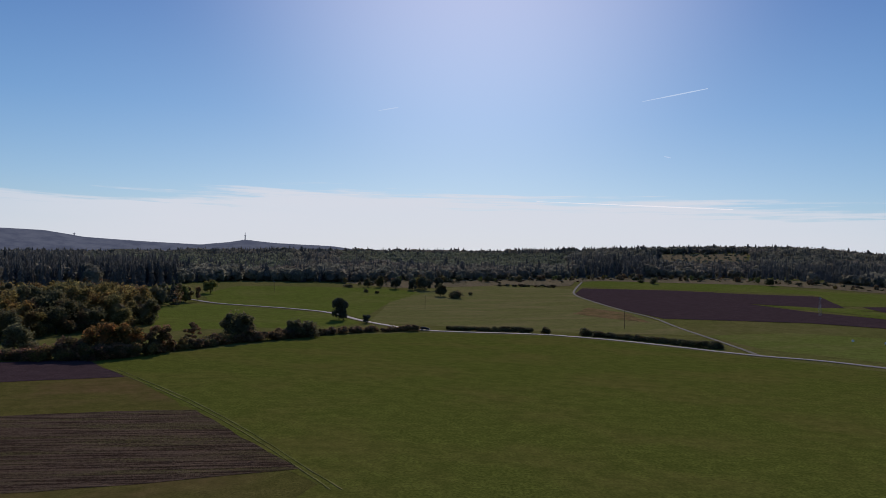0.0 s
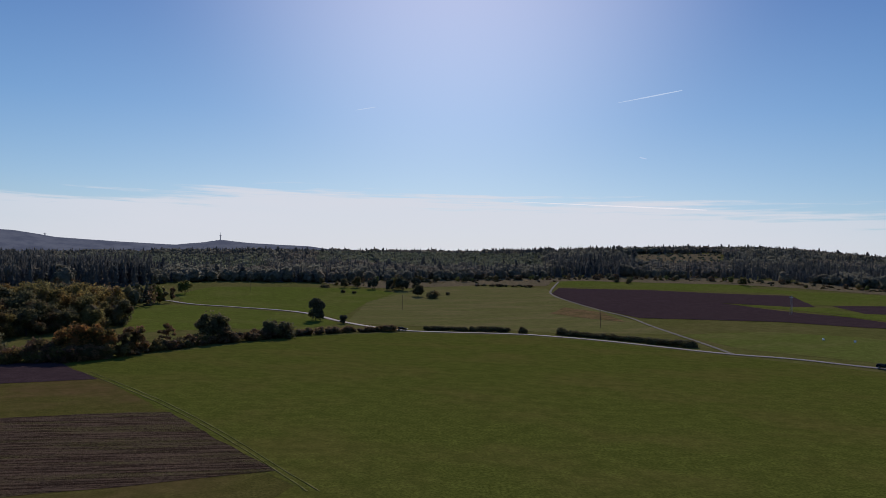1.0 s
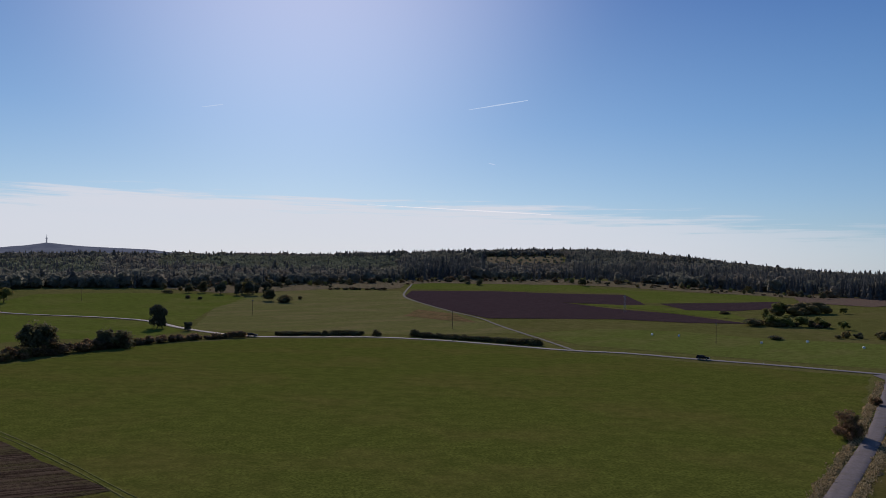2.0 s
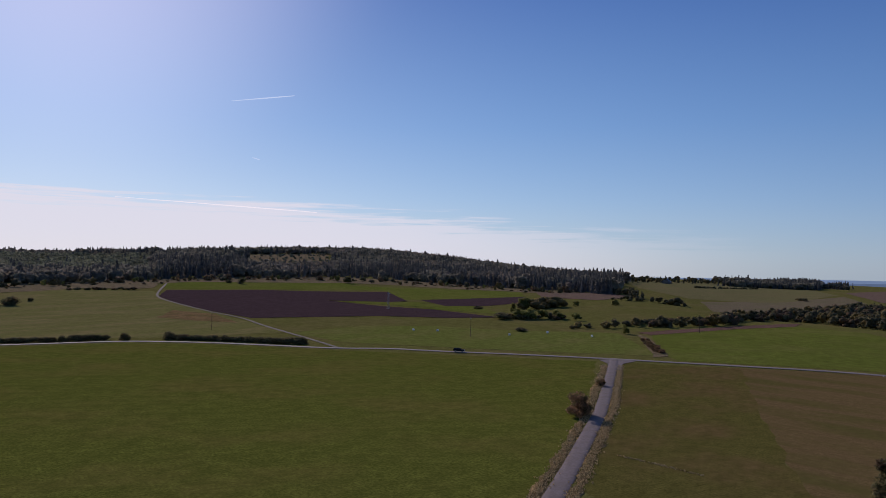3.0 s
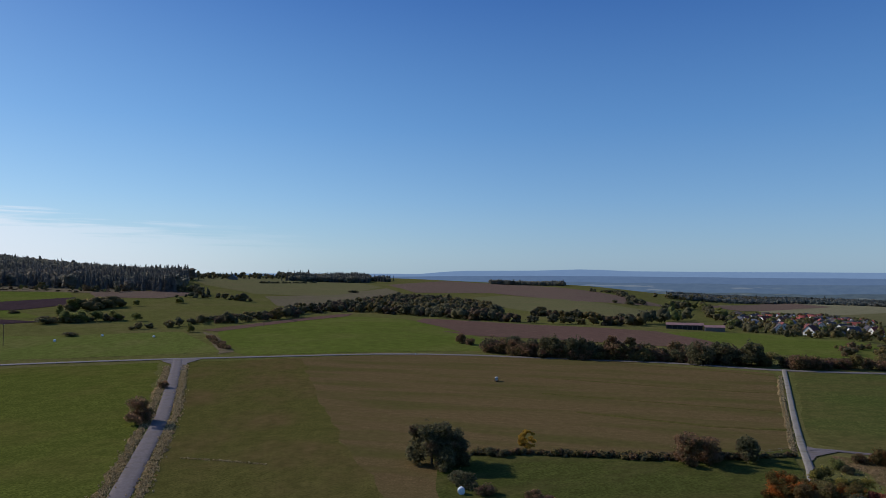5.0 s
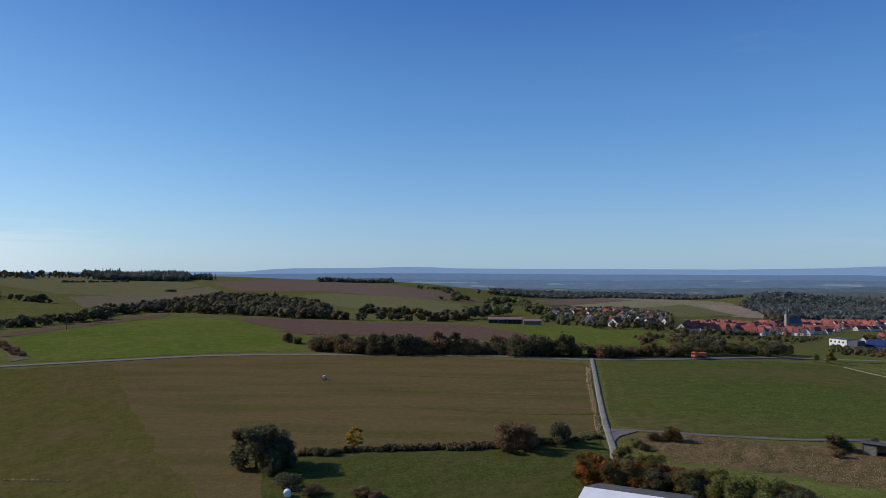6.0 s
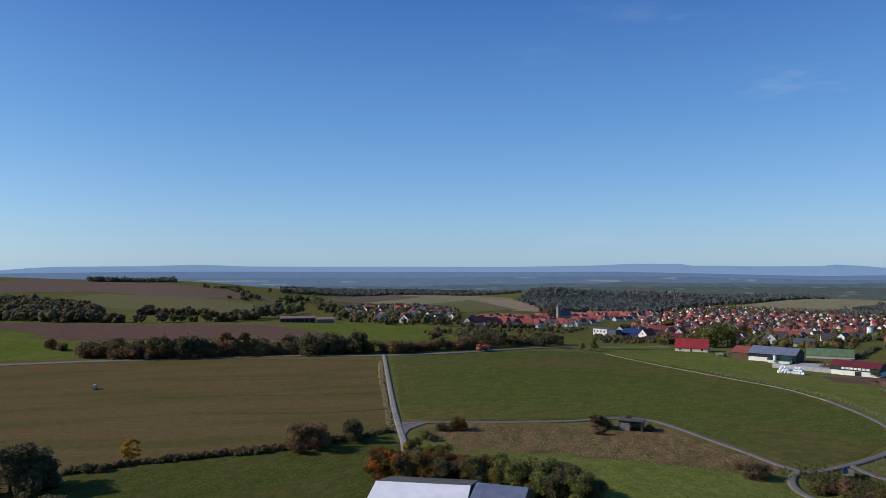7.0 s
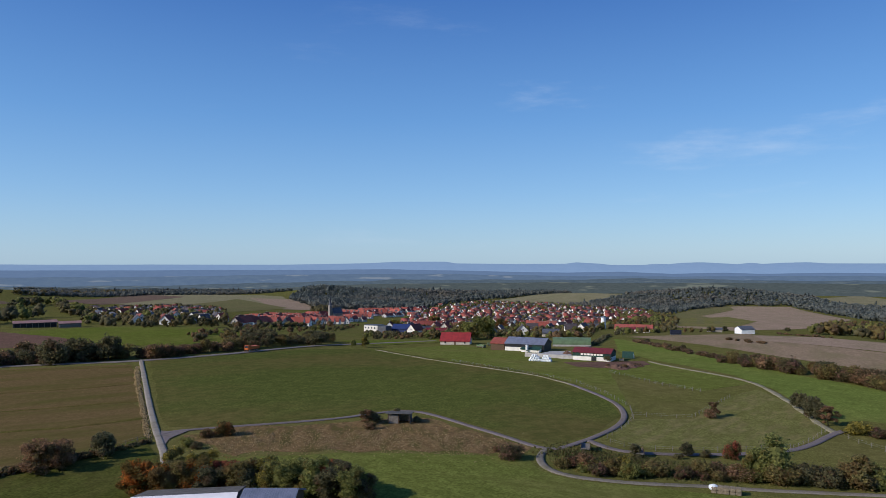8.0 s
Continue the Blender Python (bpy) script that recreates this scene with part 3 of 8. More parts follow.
def crown_centres(shape, rng):
    """The clumps of a crown one metre high, and how far up the trunk goes."""
    centres = []
    trunk_top = 0.55
    if shape == "round":
        centres.append(((0, 0, 0.50), (0.32, 0.32, 0.40)))
        for i in range(13):
            a, z = rng.uniform(0, 6.283), rng.uniform(0.2, 0.84)
            r = 0.33 * math.sqrt(max(0.1, 1 - ((z - 0.46) / 0.46) ** 2)) * rng.uniform(0.75, 1.1)
            s = rng.uniform(0.10, 0.17)
            centres.append(((r * math.cos(a), r * math.sin(a), z), (s, s, s * 0.85)))
    elif shape in ("full", "airy"):
        trunk_top = 0.4
        centres.append(((0, 0, 0.46), (0.34, 0.34, 0.40)))
        for i in range(20):
            a, z = rng.uniform(0, 6.283), rng.uniform(0.12, 0.86)
            r = 0.36 * math.sqrt(max(0.12, 1 - ((z - 0.42) / 0.52) ** 2)) * rng.uniform(0.8, 1.12)
            s = rng.uniform(0.09, 0.15)
            centres.append(((r * math.cos(a), r * math.sin(a), z), (s, s, s * 0.95)))
    elif shape == "tall":
        for i in range(9):
            a, z = rng.uniform(0, 6.283), 0.3 + 0.62 * i / 9
            r = 0.13 * math.sin(math.pi * min(0.95, 0.25 + 0.75 * i / 9))
            s = rng.uniform(0.10, 0.15)
            centres.append(((r * math.cos(a), r * math.sin(a), z), (s, s, s * 1.1)))
    elif shape == "open":
        for i in range(26):
            a, z = rng.uniform(0, 6.283), rng.uniform(0.22, 0.92)
            r = rng.uniform(0.05, 0.40) * math.sqrt(max(0.08, 1 - ((z - 0.52) / 0.45) ** 2))
            s = rng.uniform(0.06, 0.11)
            centres.append(((r * math.cos(a), r * math.sin(a), z), (s, s, s * 0.7)))
    elif shape == "bush":
        trunk_top = 0.3
        for i in range(9):
            a, z = rng.uniform(0, 6.283), rng.uniform(0.16, 0.68)
            r = rng.uniform(0.1, 0.45)
            s = rng.uniform(0.2, 0.3)
            centres.append(((r * math.cos(a), r * math.sin(a), z * (1.1 - 0.5 * r)), (s, s, s * 0.95)))
        centres.append(((0, 0, 0.38), (0.40, 0.40, 0.42)))
    elif shape == "spruce":
        trunk_top = 0.9
        for i in range(11):
            z = 0.1 + 0.84 * i / 10
            s = 0.21 * (1 - z) + 0.02
            centres.append(((rng.gauss(0, 0.008), rng.gauss(0, 0.008), z), (s, s, 0.055)))
    return centres, trunk_top


def tree_proto(kind, seed):
    """A tree one metre high: a tapered trunk with limbs, and a crown of clumps."""
    rng = random.Random(seed)
    shape, material, leaf, count = PLANTS[kind]
    centres, trunk_top = crown_centres(shape, rng)
    mesh = crown_mesh("crown", rng, centres, leaf, count, material, {"open": 0.25, "spruce": 0.8, "airy": 0.3, "bush": 0.5, "round": 0.56}.get(shape, 0.62))
    root = new("tree")
    crown = new("crown", mesh)
    crown.parent = root
    bm = bmesh.new()
    limb(bm, (0, 0, -0.03), (rng.gauss(0, 0.01), rng.gauss(0, 0.01), trunk_top), 0.026, 0.012, 7)
    if shape in ("round", "open", "tall"):
        for c, _ in centres[1:8]:
            z0 = rng.uniform(0.22, 0.45)
            limb(bm, (0, 0, min(z0, c[2] - 0.05)), c, 0.012, 0.004, 5)
    part("trunk", bm, BARK, root)
    return root


PLANTS = {
    "oak": ("round", LEAF_GREEN, 0.028, 3600), "dark": ("round", LEAF_DARK, 0.030, 3300), "olive": ("round", LEAF_OLIVE, 0.028, 3600),
    "orange": ("round", LEAF_ORANGE, 0.028, 3300), "yellow": ("round", LEAF_YELLOW, 0.028, 3000), "russet": ("round", LEAF_RUSSET, 0.030, 2700),
    "pine": ("round", NEEDLE, 0.032, 3300), "thin": ("open", LEAF_BROWN, 0.024, 3600), "goldthin": ("open", LEAF_GOLD, 0.026, 3000), "fullbrown": ("airy", LEAF_BROWN, 0.018, 5600), "fulldark": ("full", LEAF_DARK, 0.020, 6200), "acer": ("full", LEAF_ACER, 0.019, 7600), "acergreen": ("full", LEAF_GREEN, 0.019, 7600), "acerolive": ("full", LEAF_OLIVE, 0.019, 7600), "aceryellow": ("full", LEAF_YELLOW, 0.019, 7600), "acerred": ("full", LEAF_RED, 0.019, 7600), "acerdark": ("full", LEAF_DARK, 0.019, 7600),
    "copsegold": ("full", LEAF_COPSE, 0.018, 6800), "copseolive": ("full", LEAF_OLIVE, 0.018, 6800), "copsedark": ("full", LEAF_DARK, 0.018, 6800),
    "poplar": ("tall", LEAF_GREEN, 0.026, 1400), "spruce": ("spruce", NEEDLE, 0.030, 1500),
    "bush": ("bush", LEAF_DARK, 0.040, 2000), "bushgreen": ("bush", LEAF_GREEN, 0.040, 2000), "bushbrown": ("bush", LEAF_BROWN, 0.040, 2000),
    "bushrusset": ("bush", LEAF_RUSSET, 0.040, 2000), "busholive": ("bush", LEAF_OLIVE, 0.040, 2000), "bushorange": ("bush", LEAF_ORANGE, 0.040, 2000),
    "bushyellow": ("bush", LEAF_YELLOW, 0.040, 2000), "bushred": ("bush", LEAF_RED, 0.040, 2000),
}
WORDS = {
    "oak": ("broad green deciduous tree standing in grass", "tree"), "dark": ("dense dark green deciduous tree in backlight", "tree"),
    "olive": ("olive and brown deciduous tree turning in autumn", "tree"), "orange": ("orange autumn tree with patches of green", "tree"),
    "yellow": ("yellow-green autumn tree with a full crown", "tree"), "russet": ("russet brown autumn broadleaf tree", "tree"),
    "pine": ("dark pine tree with a dense crown", "tree"), "thin": ("sparse brown autumn tree, half bare", "tree"),
    "goldthin": ("small golden tree with thin foliage", "tree"), "fullbrown": ("rounded reddish brown autumn tree with thin foliage", "tree"), "fulldark": ("dense round dark green tree in the pasture", "tree"), "acer": ("orange-red autumn maple with green patches behind the barn", "tree"), "acergreen": ("full green maple behind the barn", "tree"), "acerolive": ("olive brown autumn tree behind the barn", "tree"), "aceryellow": ("yellow-green autumn maple behind the barn", "tree"), "acerred": ("dark red autumn maple behind the barn", "tree"), "acerdark": ("dark green tree behind the barn", "tree"),
    "copsegold": ("tall olive broadleaf tree with a golden top", "tree"), "copseolive": ("tall olive and brown broadleaf tree in the copse", "tree"), "copsedark": ("tall dark broadleaf tree at the edge of the copse", "tree"),
    "poplar": ("slim upright green tree", "tree"), "spruce": ("dark narrow spruce tree", "tree"),
    "bush": ("dark green hedge bush", "bush"), "bushgreen": ("dense green hedgerow bush", "bush"), "bushbrown": ("brown half-bare hedgerow bush", "bush"),
    "bushrusset": ("russet autumn hedgerow bush", "bush"), "busholive": ("olive green hedgerow bush", "bush"), "bushorange": ("rounded orange autumn bush", "bush"),
    "bushyellow": ("low yellow autumn bush", "bush"), "bushred": ("small red autumn bush", "bush"),
}
PROTOS = {}
plant_rng = random.Random(11)


def plant(kind, x, y, high, wide=1.0, group=""):
    """Sets one plant of a kind, `high` metres tall, on the ground at (x, y)."""
    pick = plant_rng.randrange(2)
    key = (kind, pick)
    m = pose(x, y, ground_z(x, y) - 0.02 * high, 0, 0, plant_rng.uniform(0, 360))
    label, category = WORDS[kind]
    if key not in PROTOS:
        ob = tree_proto(kind, sum(map(ord, kind)) + 7 * pick)
        ob.name = category
        tagged(ob, label, category)
        ob.matrix_basis = m
        PROTOS[key] = ob
    else:
        ob = copy_thing(PROTOS[key], m)
    lean = plant_rng.uniform(0.9, 1.1)
    ob.scale = (high * wide * lean, high * wide / lean, high)
    if group:
        tagged(ob, group=group)
    return ob


LOW = {}


def low_plant(kind, pick, far):
    """The same plant with fewer, larger sprays, as plain arrays of triangles."""
    if (kind, pick, far) not in LOW:
        rng = random.Random(sum(map(ord, kind)) + 7 * pick)
        shape, material, leaf, count = PLANTS[kind]
        centres, top = crown_centres(shape, rng)
        bm = bmesh.new()
        for c, size in centres[: (14, 12, 9)[far]]:
            blob(rng, bm, (c[0], c[1], c[2] * 1.06 - 0.06 * (far > 0)), tuple(v * (0.7, 0.86, 1.0)[far] for v in size), 0.45, 2 if far == 0 else 1)
        limb(bm, (0, 0, -0.05), (0, 0, top), 0.026, 0.012, 4)
        bmesh.ops.triangulate(bm, faces=bm.faces)
        bm.verts.index_update()
        v0 = [tuple(v.co) for v in bm.verts]
        f0 = [[v.index for v in f.verts] for f in bm.faces]
        bm.free()
        v1, f1 = clump_leaves(rng, centres, leaf * (1.05, 1.4, 1.9)[far], (800, 150, 26)[far])
        n = len(v0)
        tris = [t for f in f1 for t in ((f[0] + n, f[1] + n, f[2] + n), (f[0] + n, f[2] + n, f[3] + n))]
        LOW[kind, pick, far] = np.array(v0 + [tuple(v) for v in v1]), np.array(f0 + tris)
    return LOW[kind, pick, far]


def tri_mesh(name, chunks, materials, slots=None):
    """One mesh from many (verts, faces) arrays."""
    n, vs, fs, ms = 0, [], [], []
    for i, (v, f) in enumerate(chunks):
        vs.append(v)
        fs.append(f + n)
        ms.append(np.full(len(f), slots[i] if slots else 0))
        n += len(v)
    verts, faces = np.vstack(vs), np.vstack(fs)
    me = bpy.data.meshes.new(name)
    me.vertices.add(len(verts))
    me.vertices.foreach_set("co", verts.ravel())
    me.loops.add(faces.size)
    me.loops.foreach_set("vertex_index", faces.ravel())
    me.polygons.add(len(faces))
    me.polygons.foreach_set("loop_start", np.arange(0, faces.size, 3))
    for m in materials:
        me.materials.append(m)
    me.polygons.foreach_set("material_index", np.concatenate(ms))
    me.update(calc_edges=True)
    return me


def joined(name, label, items):
    """Far trees and bushes that nobody could count, as one object."""
    kinds = sorted({i[0] for i in items})
    chunks, slots = [], []
    for kind, x, y, h, wide in items:
        v, f = low_plant(kind, plant_rng.randrange(3), min(2, int(math.hypot(x, y) > 410) + int(math.hypot(x, y) > 560) + int(h < 2.2)))
        a = plant_rng.uniform(0, 6.283)
        c, s = math.cos(a) * h * wide, math.sin(a) * h * wide
        chunks.append((np.column_stack([v[:, 0] * c - v[:, 1] * s + x, v[:, 0] * s + v[:, 1] * c + y, v[:, 2] * h + ground_z(x, y) - 0.02 * h]), f))
        slots.append(kinds.index(kind))
    ob = new(name, tri_mesh(name, chunks, [PLANTS[k][1] for k in kinds], slots))
    return tagged(ob, label, "trees", kind="stuff")


FAR_PLANTS = 430.0


def settle(items, group):
    """Near plants become things of their own; far ones are joined."""
    if not items:
        return
    far = np.mean([math.hypot(i[1], i[2]) for i in items])
    small = np.mean([i[3] for i in items]) < 2.2
    if far > FAR_PLANTS or small or (far > 300 and len(items) > 28 and "bush" in items[0][0]):
        joined(group.replace(" ", "_"), group + " in mixed autumn colours", items)
    else:
        for i in items:
            plant(*i, group)


def hedge(points, kinds, high, step, group, spread=0.6, wide=1.15, vary=0.35):
    """A hedgerow: bushes of mixed kinds set along a line."""
    items = []
    for x, y in densify(points, step, closed=False):
        items.append((plant_rng.choice(kinds), x + plant_rng.gauss(0, spread), y + plant_rng.gauss(0, spread), high * plant_rng.uniform(1 - vary, 1 + vary), wide * plant_rng.uniform(0.85, 1.3)))
    settle(items, group)


def grove(points, kinds, high, step, group, vary=0.25, wide=1.0):
    """Trees and bushes spread over an area."""
    xs, ys = np.array(points).T
    items = []
    for gx in np.arange(xs.min(), xs.max() + step, step):
        for gy in np.arange(ys.min(), ys.max() + step, step):
            x, y = gx + plant_rng.uniform(-0.45, 0.45) * step, gy + plant_rng.uniform(-0.45, 0.45) * step
            if inside(np.array([x]), np.array([y]), points)[0]:
                items.append((plant_rng.choice(kinds), x, y, high * plant_rng.uniform(1 - vary, 1 + vary), wide * plant_rng.uniform(0.85, 1.2)))
    settle(items, group)


def lump(rng, level, centre, size, rough):
    """A rough closed lump as plain arrays."""
    bm = bmesh.new()
    blob(rng, bm, centre, size, rough, level)
    bm.verts.index_update()
    v, f = np.array([tuple(q.co) for q in bm.verts]), np.array([[q.index for q in t.verts] for t in bm.faces])
    bm.free()
    return v, f


def stacked(pieces):
    """Several (verts, faces) arrays as one."""
    n, vs, fs = 0, [], []
    for v, f in pieces:
        vs.append(v)
        fs.append(f + n)
        n += len(v)
    return np.vstack(vs), np.vstack(fs)


def loosened(rng, mesh, tilt, grow=1.2):
    """The faces of a form set apart and tilted, as sprays of leaves that let light through."""
    verts, faces = mesh
    out = []
    for f in faces:
        p = verts[list(f)]
        c = p.mean(axis=0)
        turn = Matrix.Rotation(rng.uniform(-tilt, tilt), 3, Vector((rng.gauss(0, 1), rng.gauss(0, 1), rng.gauss(0, 1))))
        out += [c + np.array(turn @ Vector(q - c)) * grow for q in p]
    return np.array(out), np.arange(len(out)).reshape(-1, 3)


def forest_templates():
    """Forest trees one metre high, as plain arrays: slim spruces, lumpy broadleaves and tall slender pines."""
    rng = random.Random(5)
    out = {"spruce": [], "leaf": [], "pine": [], "coarse": []}
    for _ in range(6):
        verts, faces = [], []
        for t in range(6):
            z0, r = 0.03 + 0.155 * t, 0.175 * (1 - 0.155 * t)
            base = len(verts)
            for i in range(6):
                a = 6.2832 * (i + 0.5 * (t % 2)) / 6
                k = r * rng.uniform(0.7, 1.2)
                verts.append((k * math.cos(a), k * math.sin(a), z0 + rng.uniform(-0.03, 0.03)))
            verts.append((rng.gauss(0, 0.008), rng.gauss(0, 0.008), min(1.0, z0 + 0.25)))
            faces += [(base + i, base + (i + 1) % 6, base + 6) for i in range(6)]
        out["spruce"].append(loosened(rng, (np.array(verts), np.array(faces)), 0.55, 1.12))
        pieces = [lump(rng, 2, (0, 0, 0.5), (0.34, 0.34, 0.46), 0.5)]
        for _ in range(4):
            a, z = rng.uniform(0, 6.283), rng.uniform(0.35, 0.85)
            pieces.append(lump(rng, 1, (0.24 * math.cos(a), 0.24 * math.sin(a), z), (0.17, 0.17, 0.15), 0.5))
        out["leaf"].append(loosened(rng, stacked(pieces), 1.0, 1.25))
        stem = np.array([(0.014, 0, 0), (-0.007, 0.012, 0), (-0.007, -0.012, 0), (0, 0, 0.8)]), np.array([(0, 1, 3), (1, 2, 3), (2, 0, 3)])
        pieces = [stem]
        for z, r in ((0.5, 0.09), (0.68, 0.085), (0.86, 0.055)):
            pieces.append(lump(rng, 1, (rng.gauss(0, 0.02), rng.gauss(0, 0.02), z), (r, r, 0.13), 0.5))
        out["pine"].append(loosened(rng, stacked(pieces), 0.7, 1.15))
        pieces = [lump(rng, 1, (0, 0, 0.5), (0.36, 0.36, 0.48), 0.5)]
        for _ in range(2):
            a, z = rng.uniform(0, 6.283), rng.uniform(0.4, 0.85)
            pieces.append(lump(rng, 1, (0.22 * math.cos(a), 0.22 * math.sin(a), z), (0.2, 0.2, 0.18), 0.5))
        out["coarse"].append(loosened(rng, stacked(pieces), 0.8, 1.2))
    return out


TEMPLATES = forest_templates()


def forest(name, label, points, step, grow, high, needles, materials, seed, stands=(), coarse=False):
    """A wood as one object: trees on a jittered grid whose step grows with distance. Stands are patches of another age or kind:
    (boundary, share of needle trees, height, density, share of tall pines, material slot of the broadleaves)."""
    rng = np.random.RandomState(seed)
    xs, ys = np.array(points).T
    gx, gy = np.meshgrid(np.arange(xs.min(), xs.max(), step), np.arange(ys.min(), ys.max(), step))
    gx, gy = gx.ravel(), gy.ravel()
    gx, gy = gx + rng.uniform(-0.5, 0.5, len(gx)) * step, gy + rng.uniform(-0.5, 0.5, len(gy)) * step
    keep = inside(gx, gy, points)
    r = np.hypot(gx, gy)
    r0 = r[keep].min()
    thin = 1 / (1 + grow * (r - r0) / step)
    keep &= rng.uniform(0, 1, len(gx)) < thin
    gx, gy, thin = gx[keep], gy[keep], thin[keep]
    patch = np.full(len(gx), -1)
    for k, st in enumerate(stands):
        patch[inside(gx, gy, st[0])] = k
    z = height(gx, gy)
    chunks, slots = [], []
    for x, y, zz, th, k in zip(gx, gy, z, thin, patch):
        share, tall, dense, pines, slot = (needles + 0.5 * noise.noise((x * 0.006, y * 0.006, 1.7)), high, 1.0, 0.02, 1) if k < 0 else stands[k][1:]
        if rng.uniform() > dense:
            continue
        pick = rng.uniform()
        kind = "pine" if pick < pines else "spruce" if pick < pines + share else "coarse" if coarse else "leaf"
        tv, tf = TEMPLATES[kind][rng.randint(6)]
        h = tall * rng.uniform(0.78, 1.15) * {"pine": 1.32, "spruce": 1.12}.get(kind, 0.86) * (1 + 0.3 * noise.noise((x * 0.011, y * 0.011, 9.1)))
        wide = h * rng.uniform(1.0, 1.35) * min(1.6, th ** -0.35)
        if kind in ("leaf", "coarse"):
            wide = max(wide, step * 1.1)
        elif kind == "spruce":
            wide *= 0.72
        a = rng.uniform(0, 6.283)
        c, s = math.cos(a) * wide, math.sin(a) * wide
        chunks.append((np.column_stack([tv[:, 0] * c - tv[:, 1] * s + x, tv[:, 0] * s + tv[:, 1] * c + y, tv[:, 2] * h + zz - 0.3]), tf))
        slots.append(0 if kind in ("spruce", "pine") else slot)
    return tagged(new(name, tri_mesh(name, chunks, materials, slots)), label, "forest", kind="stuff")

# ---- buildings ----


def box(bm, x0, x1, y0, y1, z0, z1):
    v = [bm.verts.new(p) for p in ((x0, y0, z0), (x1, y0, z0), (x1, y1, z0), (x0, y1, z0), (x0, y0, z1), (x1, y0, z1), (x1, y1, z1), (x0, y1, z1))]
    for f in ((3, 2, 1, 0), (4, 5, 6, 7), (0, 1, 5, 4), (1, 2, 6, 5), (2, 3, 7, 6), (3, 0, 4, 7)):
        bm.faces.new([v[i] for i in f])


def boxed(*dims):
    bm = bmesh.new()
    box(bm, *dims)
    return bm


def gable_walls(length, width, eave, top, base=-1.5):
    bm = bmesh.new()
    l, w = length / 2, width / 2
    ends = []
    for x in (-l, l):
        ends.append([bm.verts.new(p) for p in ((x, -w, base), (x, w, base), (x, w, eave), (x, 0, top), (x, -w, eave))])
    a, b = ends
    bm.faces.new(a[::-1])
    bm.faces.new(b)
    for i in range(5):
        j = (i + 1) % 5
        bm.faces.new((a[i], a[j], b[j], b[i]))
    return bm


def roof_slope(length, width, eave, top, side, over=0.4, thick=0.22, ribs=0):
    """One slope of a gable roof, a slab with an overhang; ribs are the raised seams of sheet metal."""
    bm = bmesh.new()
    l, w = length / 2 + over, width / 2
    drop = (top - eave) / w * over
    pts = ((0.0, top + 0.02), (side * (w + over), eave - drop + 0.02))
    v = []
    for x in (-l, l):
        for (y, z) in pts:
            v.append(bm.verts.new((x, y, z)))
            v.append(bm.verts.new((x, y, z + thick)))
    order = ((0, 4, 6, 2), (1, 3, 7, 5), (0, 1, 5, 4), (2, 6, 7, 3), (0, 2, 3, 1), (4, 5, 7, 6))
    for f in order:
        bm.faces.new([v[i] for i in f])
    bmesh.ops.recalc_face_normals(bm, faces=bm.faces)
    return bm


def seam(length, width, eave, top, side, over, k, ribs, thick=0.22):
    """One raised seam of a sheet roof."""
    bm = bmesh.new()
    l, w = length / 2 + over, width / 2
    pts = ((0.0, top + 0.02), (side * (w + over), eave - (top - eave) / w * over + 0.02))
    if ribs:
        x = -l + (k + 0.5) * 2 * l / ribs
        (y0, z0), (y1, z1) = pts
        q = [bm.verts.new(p) for p in ((x - 0.05, y0, z0 + thick), (x + 0.05, y0, z0 + thick), (x + 0.05, y1, z1 + thick), (x - 0.05, y1, z1 + thick), (x, y0, z0 + thick + 0.035), (x, y1, z1 + thick + 0.035))]
        for f in ((0, 4, 5, 3), (1, 2, 5, 4), (0, 1, 4), (2, 3, 5)):
            bm.faces.new([q[i] for i in f])
    bmesh.ops.recalc_face_normals(bm, faces=bm.faces)
    return bm


def gabled(name, length, width, eave, top, wall, roof, windows=0, floors=1, chimney=True, base=-1.5, ribs=0, over=0.4, back=None):
    """A gabled building with its walls, two roof slopes, chimney, door and windows."""
    root = new(name)
    part("wall", gable_walls(length, width, eave, top, base), wall, root)
    for side in (-1, 1):
        slope = part("roof", roof_slope(length, width, eave, top, side, over), back if back and side > 0 else roof, root)
        for k in range(ribs):
            part("seam", seam(length, width, eave, top, side, over, k, ribs), roof, slope)
    w = width / 2
    if chimney:
        part("chimney", boxed(length * 0.15, length * 0.15 + 0.6, -0.3 + w * 0.2, 0.3 + w * 0.2, top - 1.2, top + 1.0), STONE, root)
    for side in (-1, 1):
        y0, y1 = sorted((side * (w - 0.06), side * (w + 0.05)))
        for fl in range(floors):
            for i in range(windows):
                x = -length / 2 + length * (i + 0.5) / windows
                z = 0.9 + 2.7 * fl
                part("window", boxed(x - 0.5, x + 0.5, y0, y1, z, z + 1.3), GLASS, root)
    if windows:
        for side in (-1, 1):
            x0, x1 = sorted((side * (length / 2 - 0.06), side * (length / 2 + 0.05)))
            for y in (-width * 0.22, width * 0.22):
                part("window", boxed(x0, x1, y - 0.5, y + 0.5, 0.9, 2.2), GLASS, root)
            part("window", boxed(x0, x1, -0.45, 0.45, eave + 0.3, eave + 1.4), GLASS, root)
        part("door", boxed(-0.5, 0.5, -w - 0.06, -w + 0.05, 0.0, 2.1), WOOD_BROWN, root)
    return root


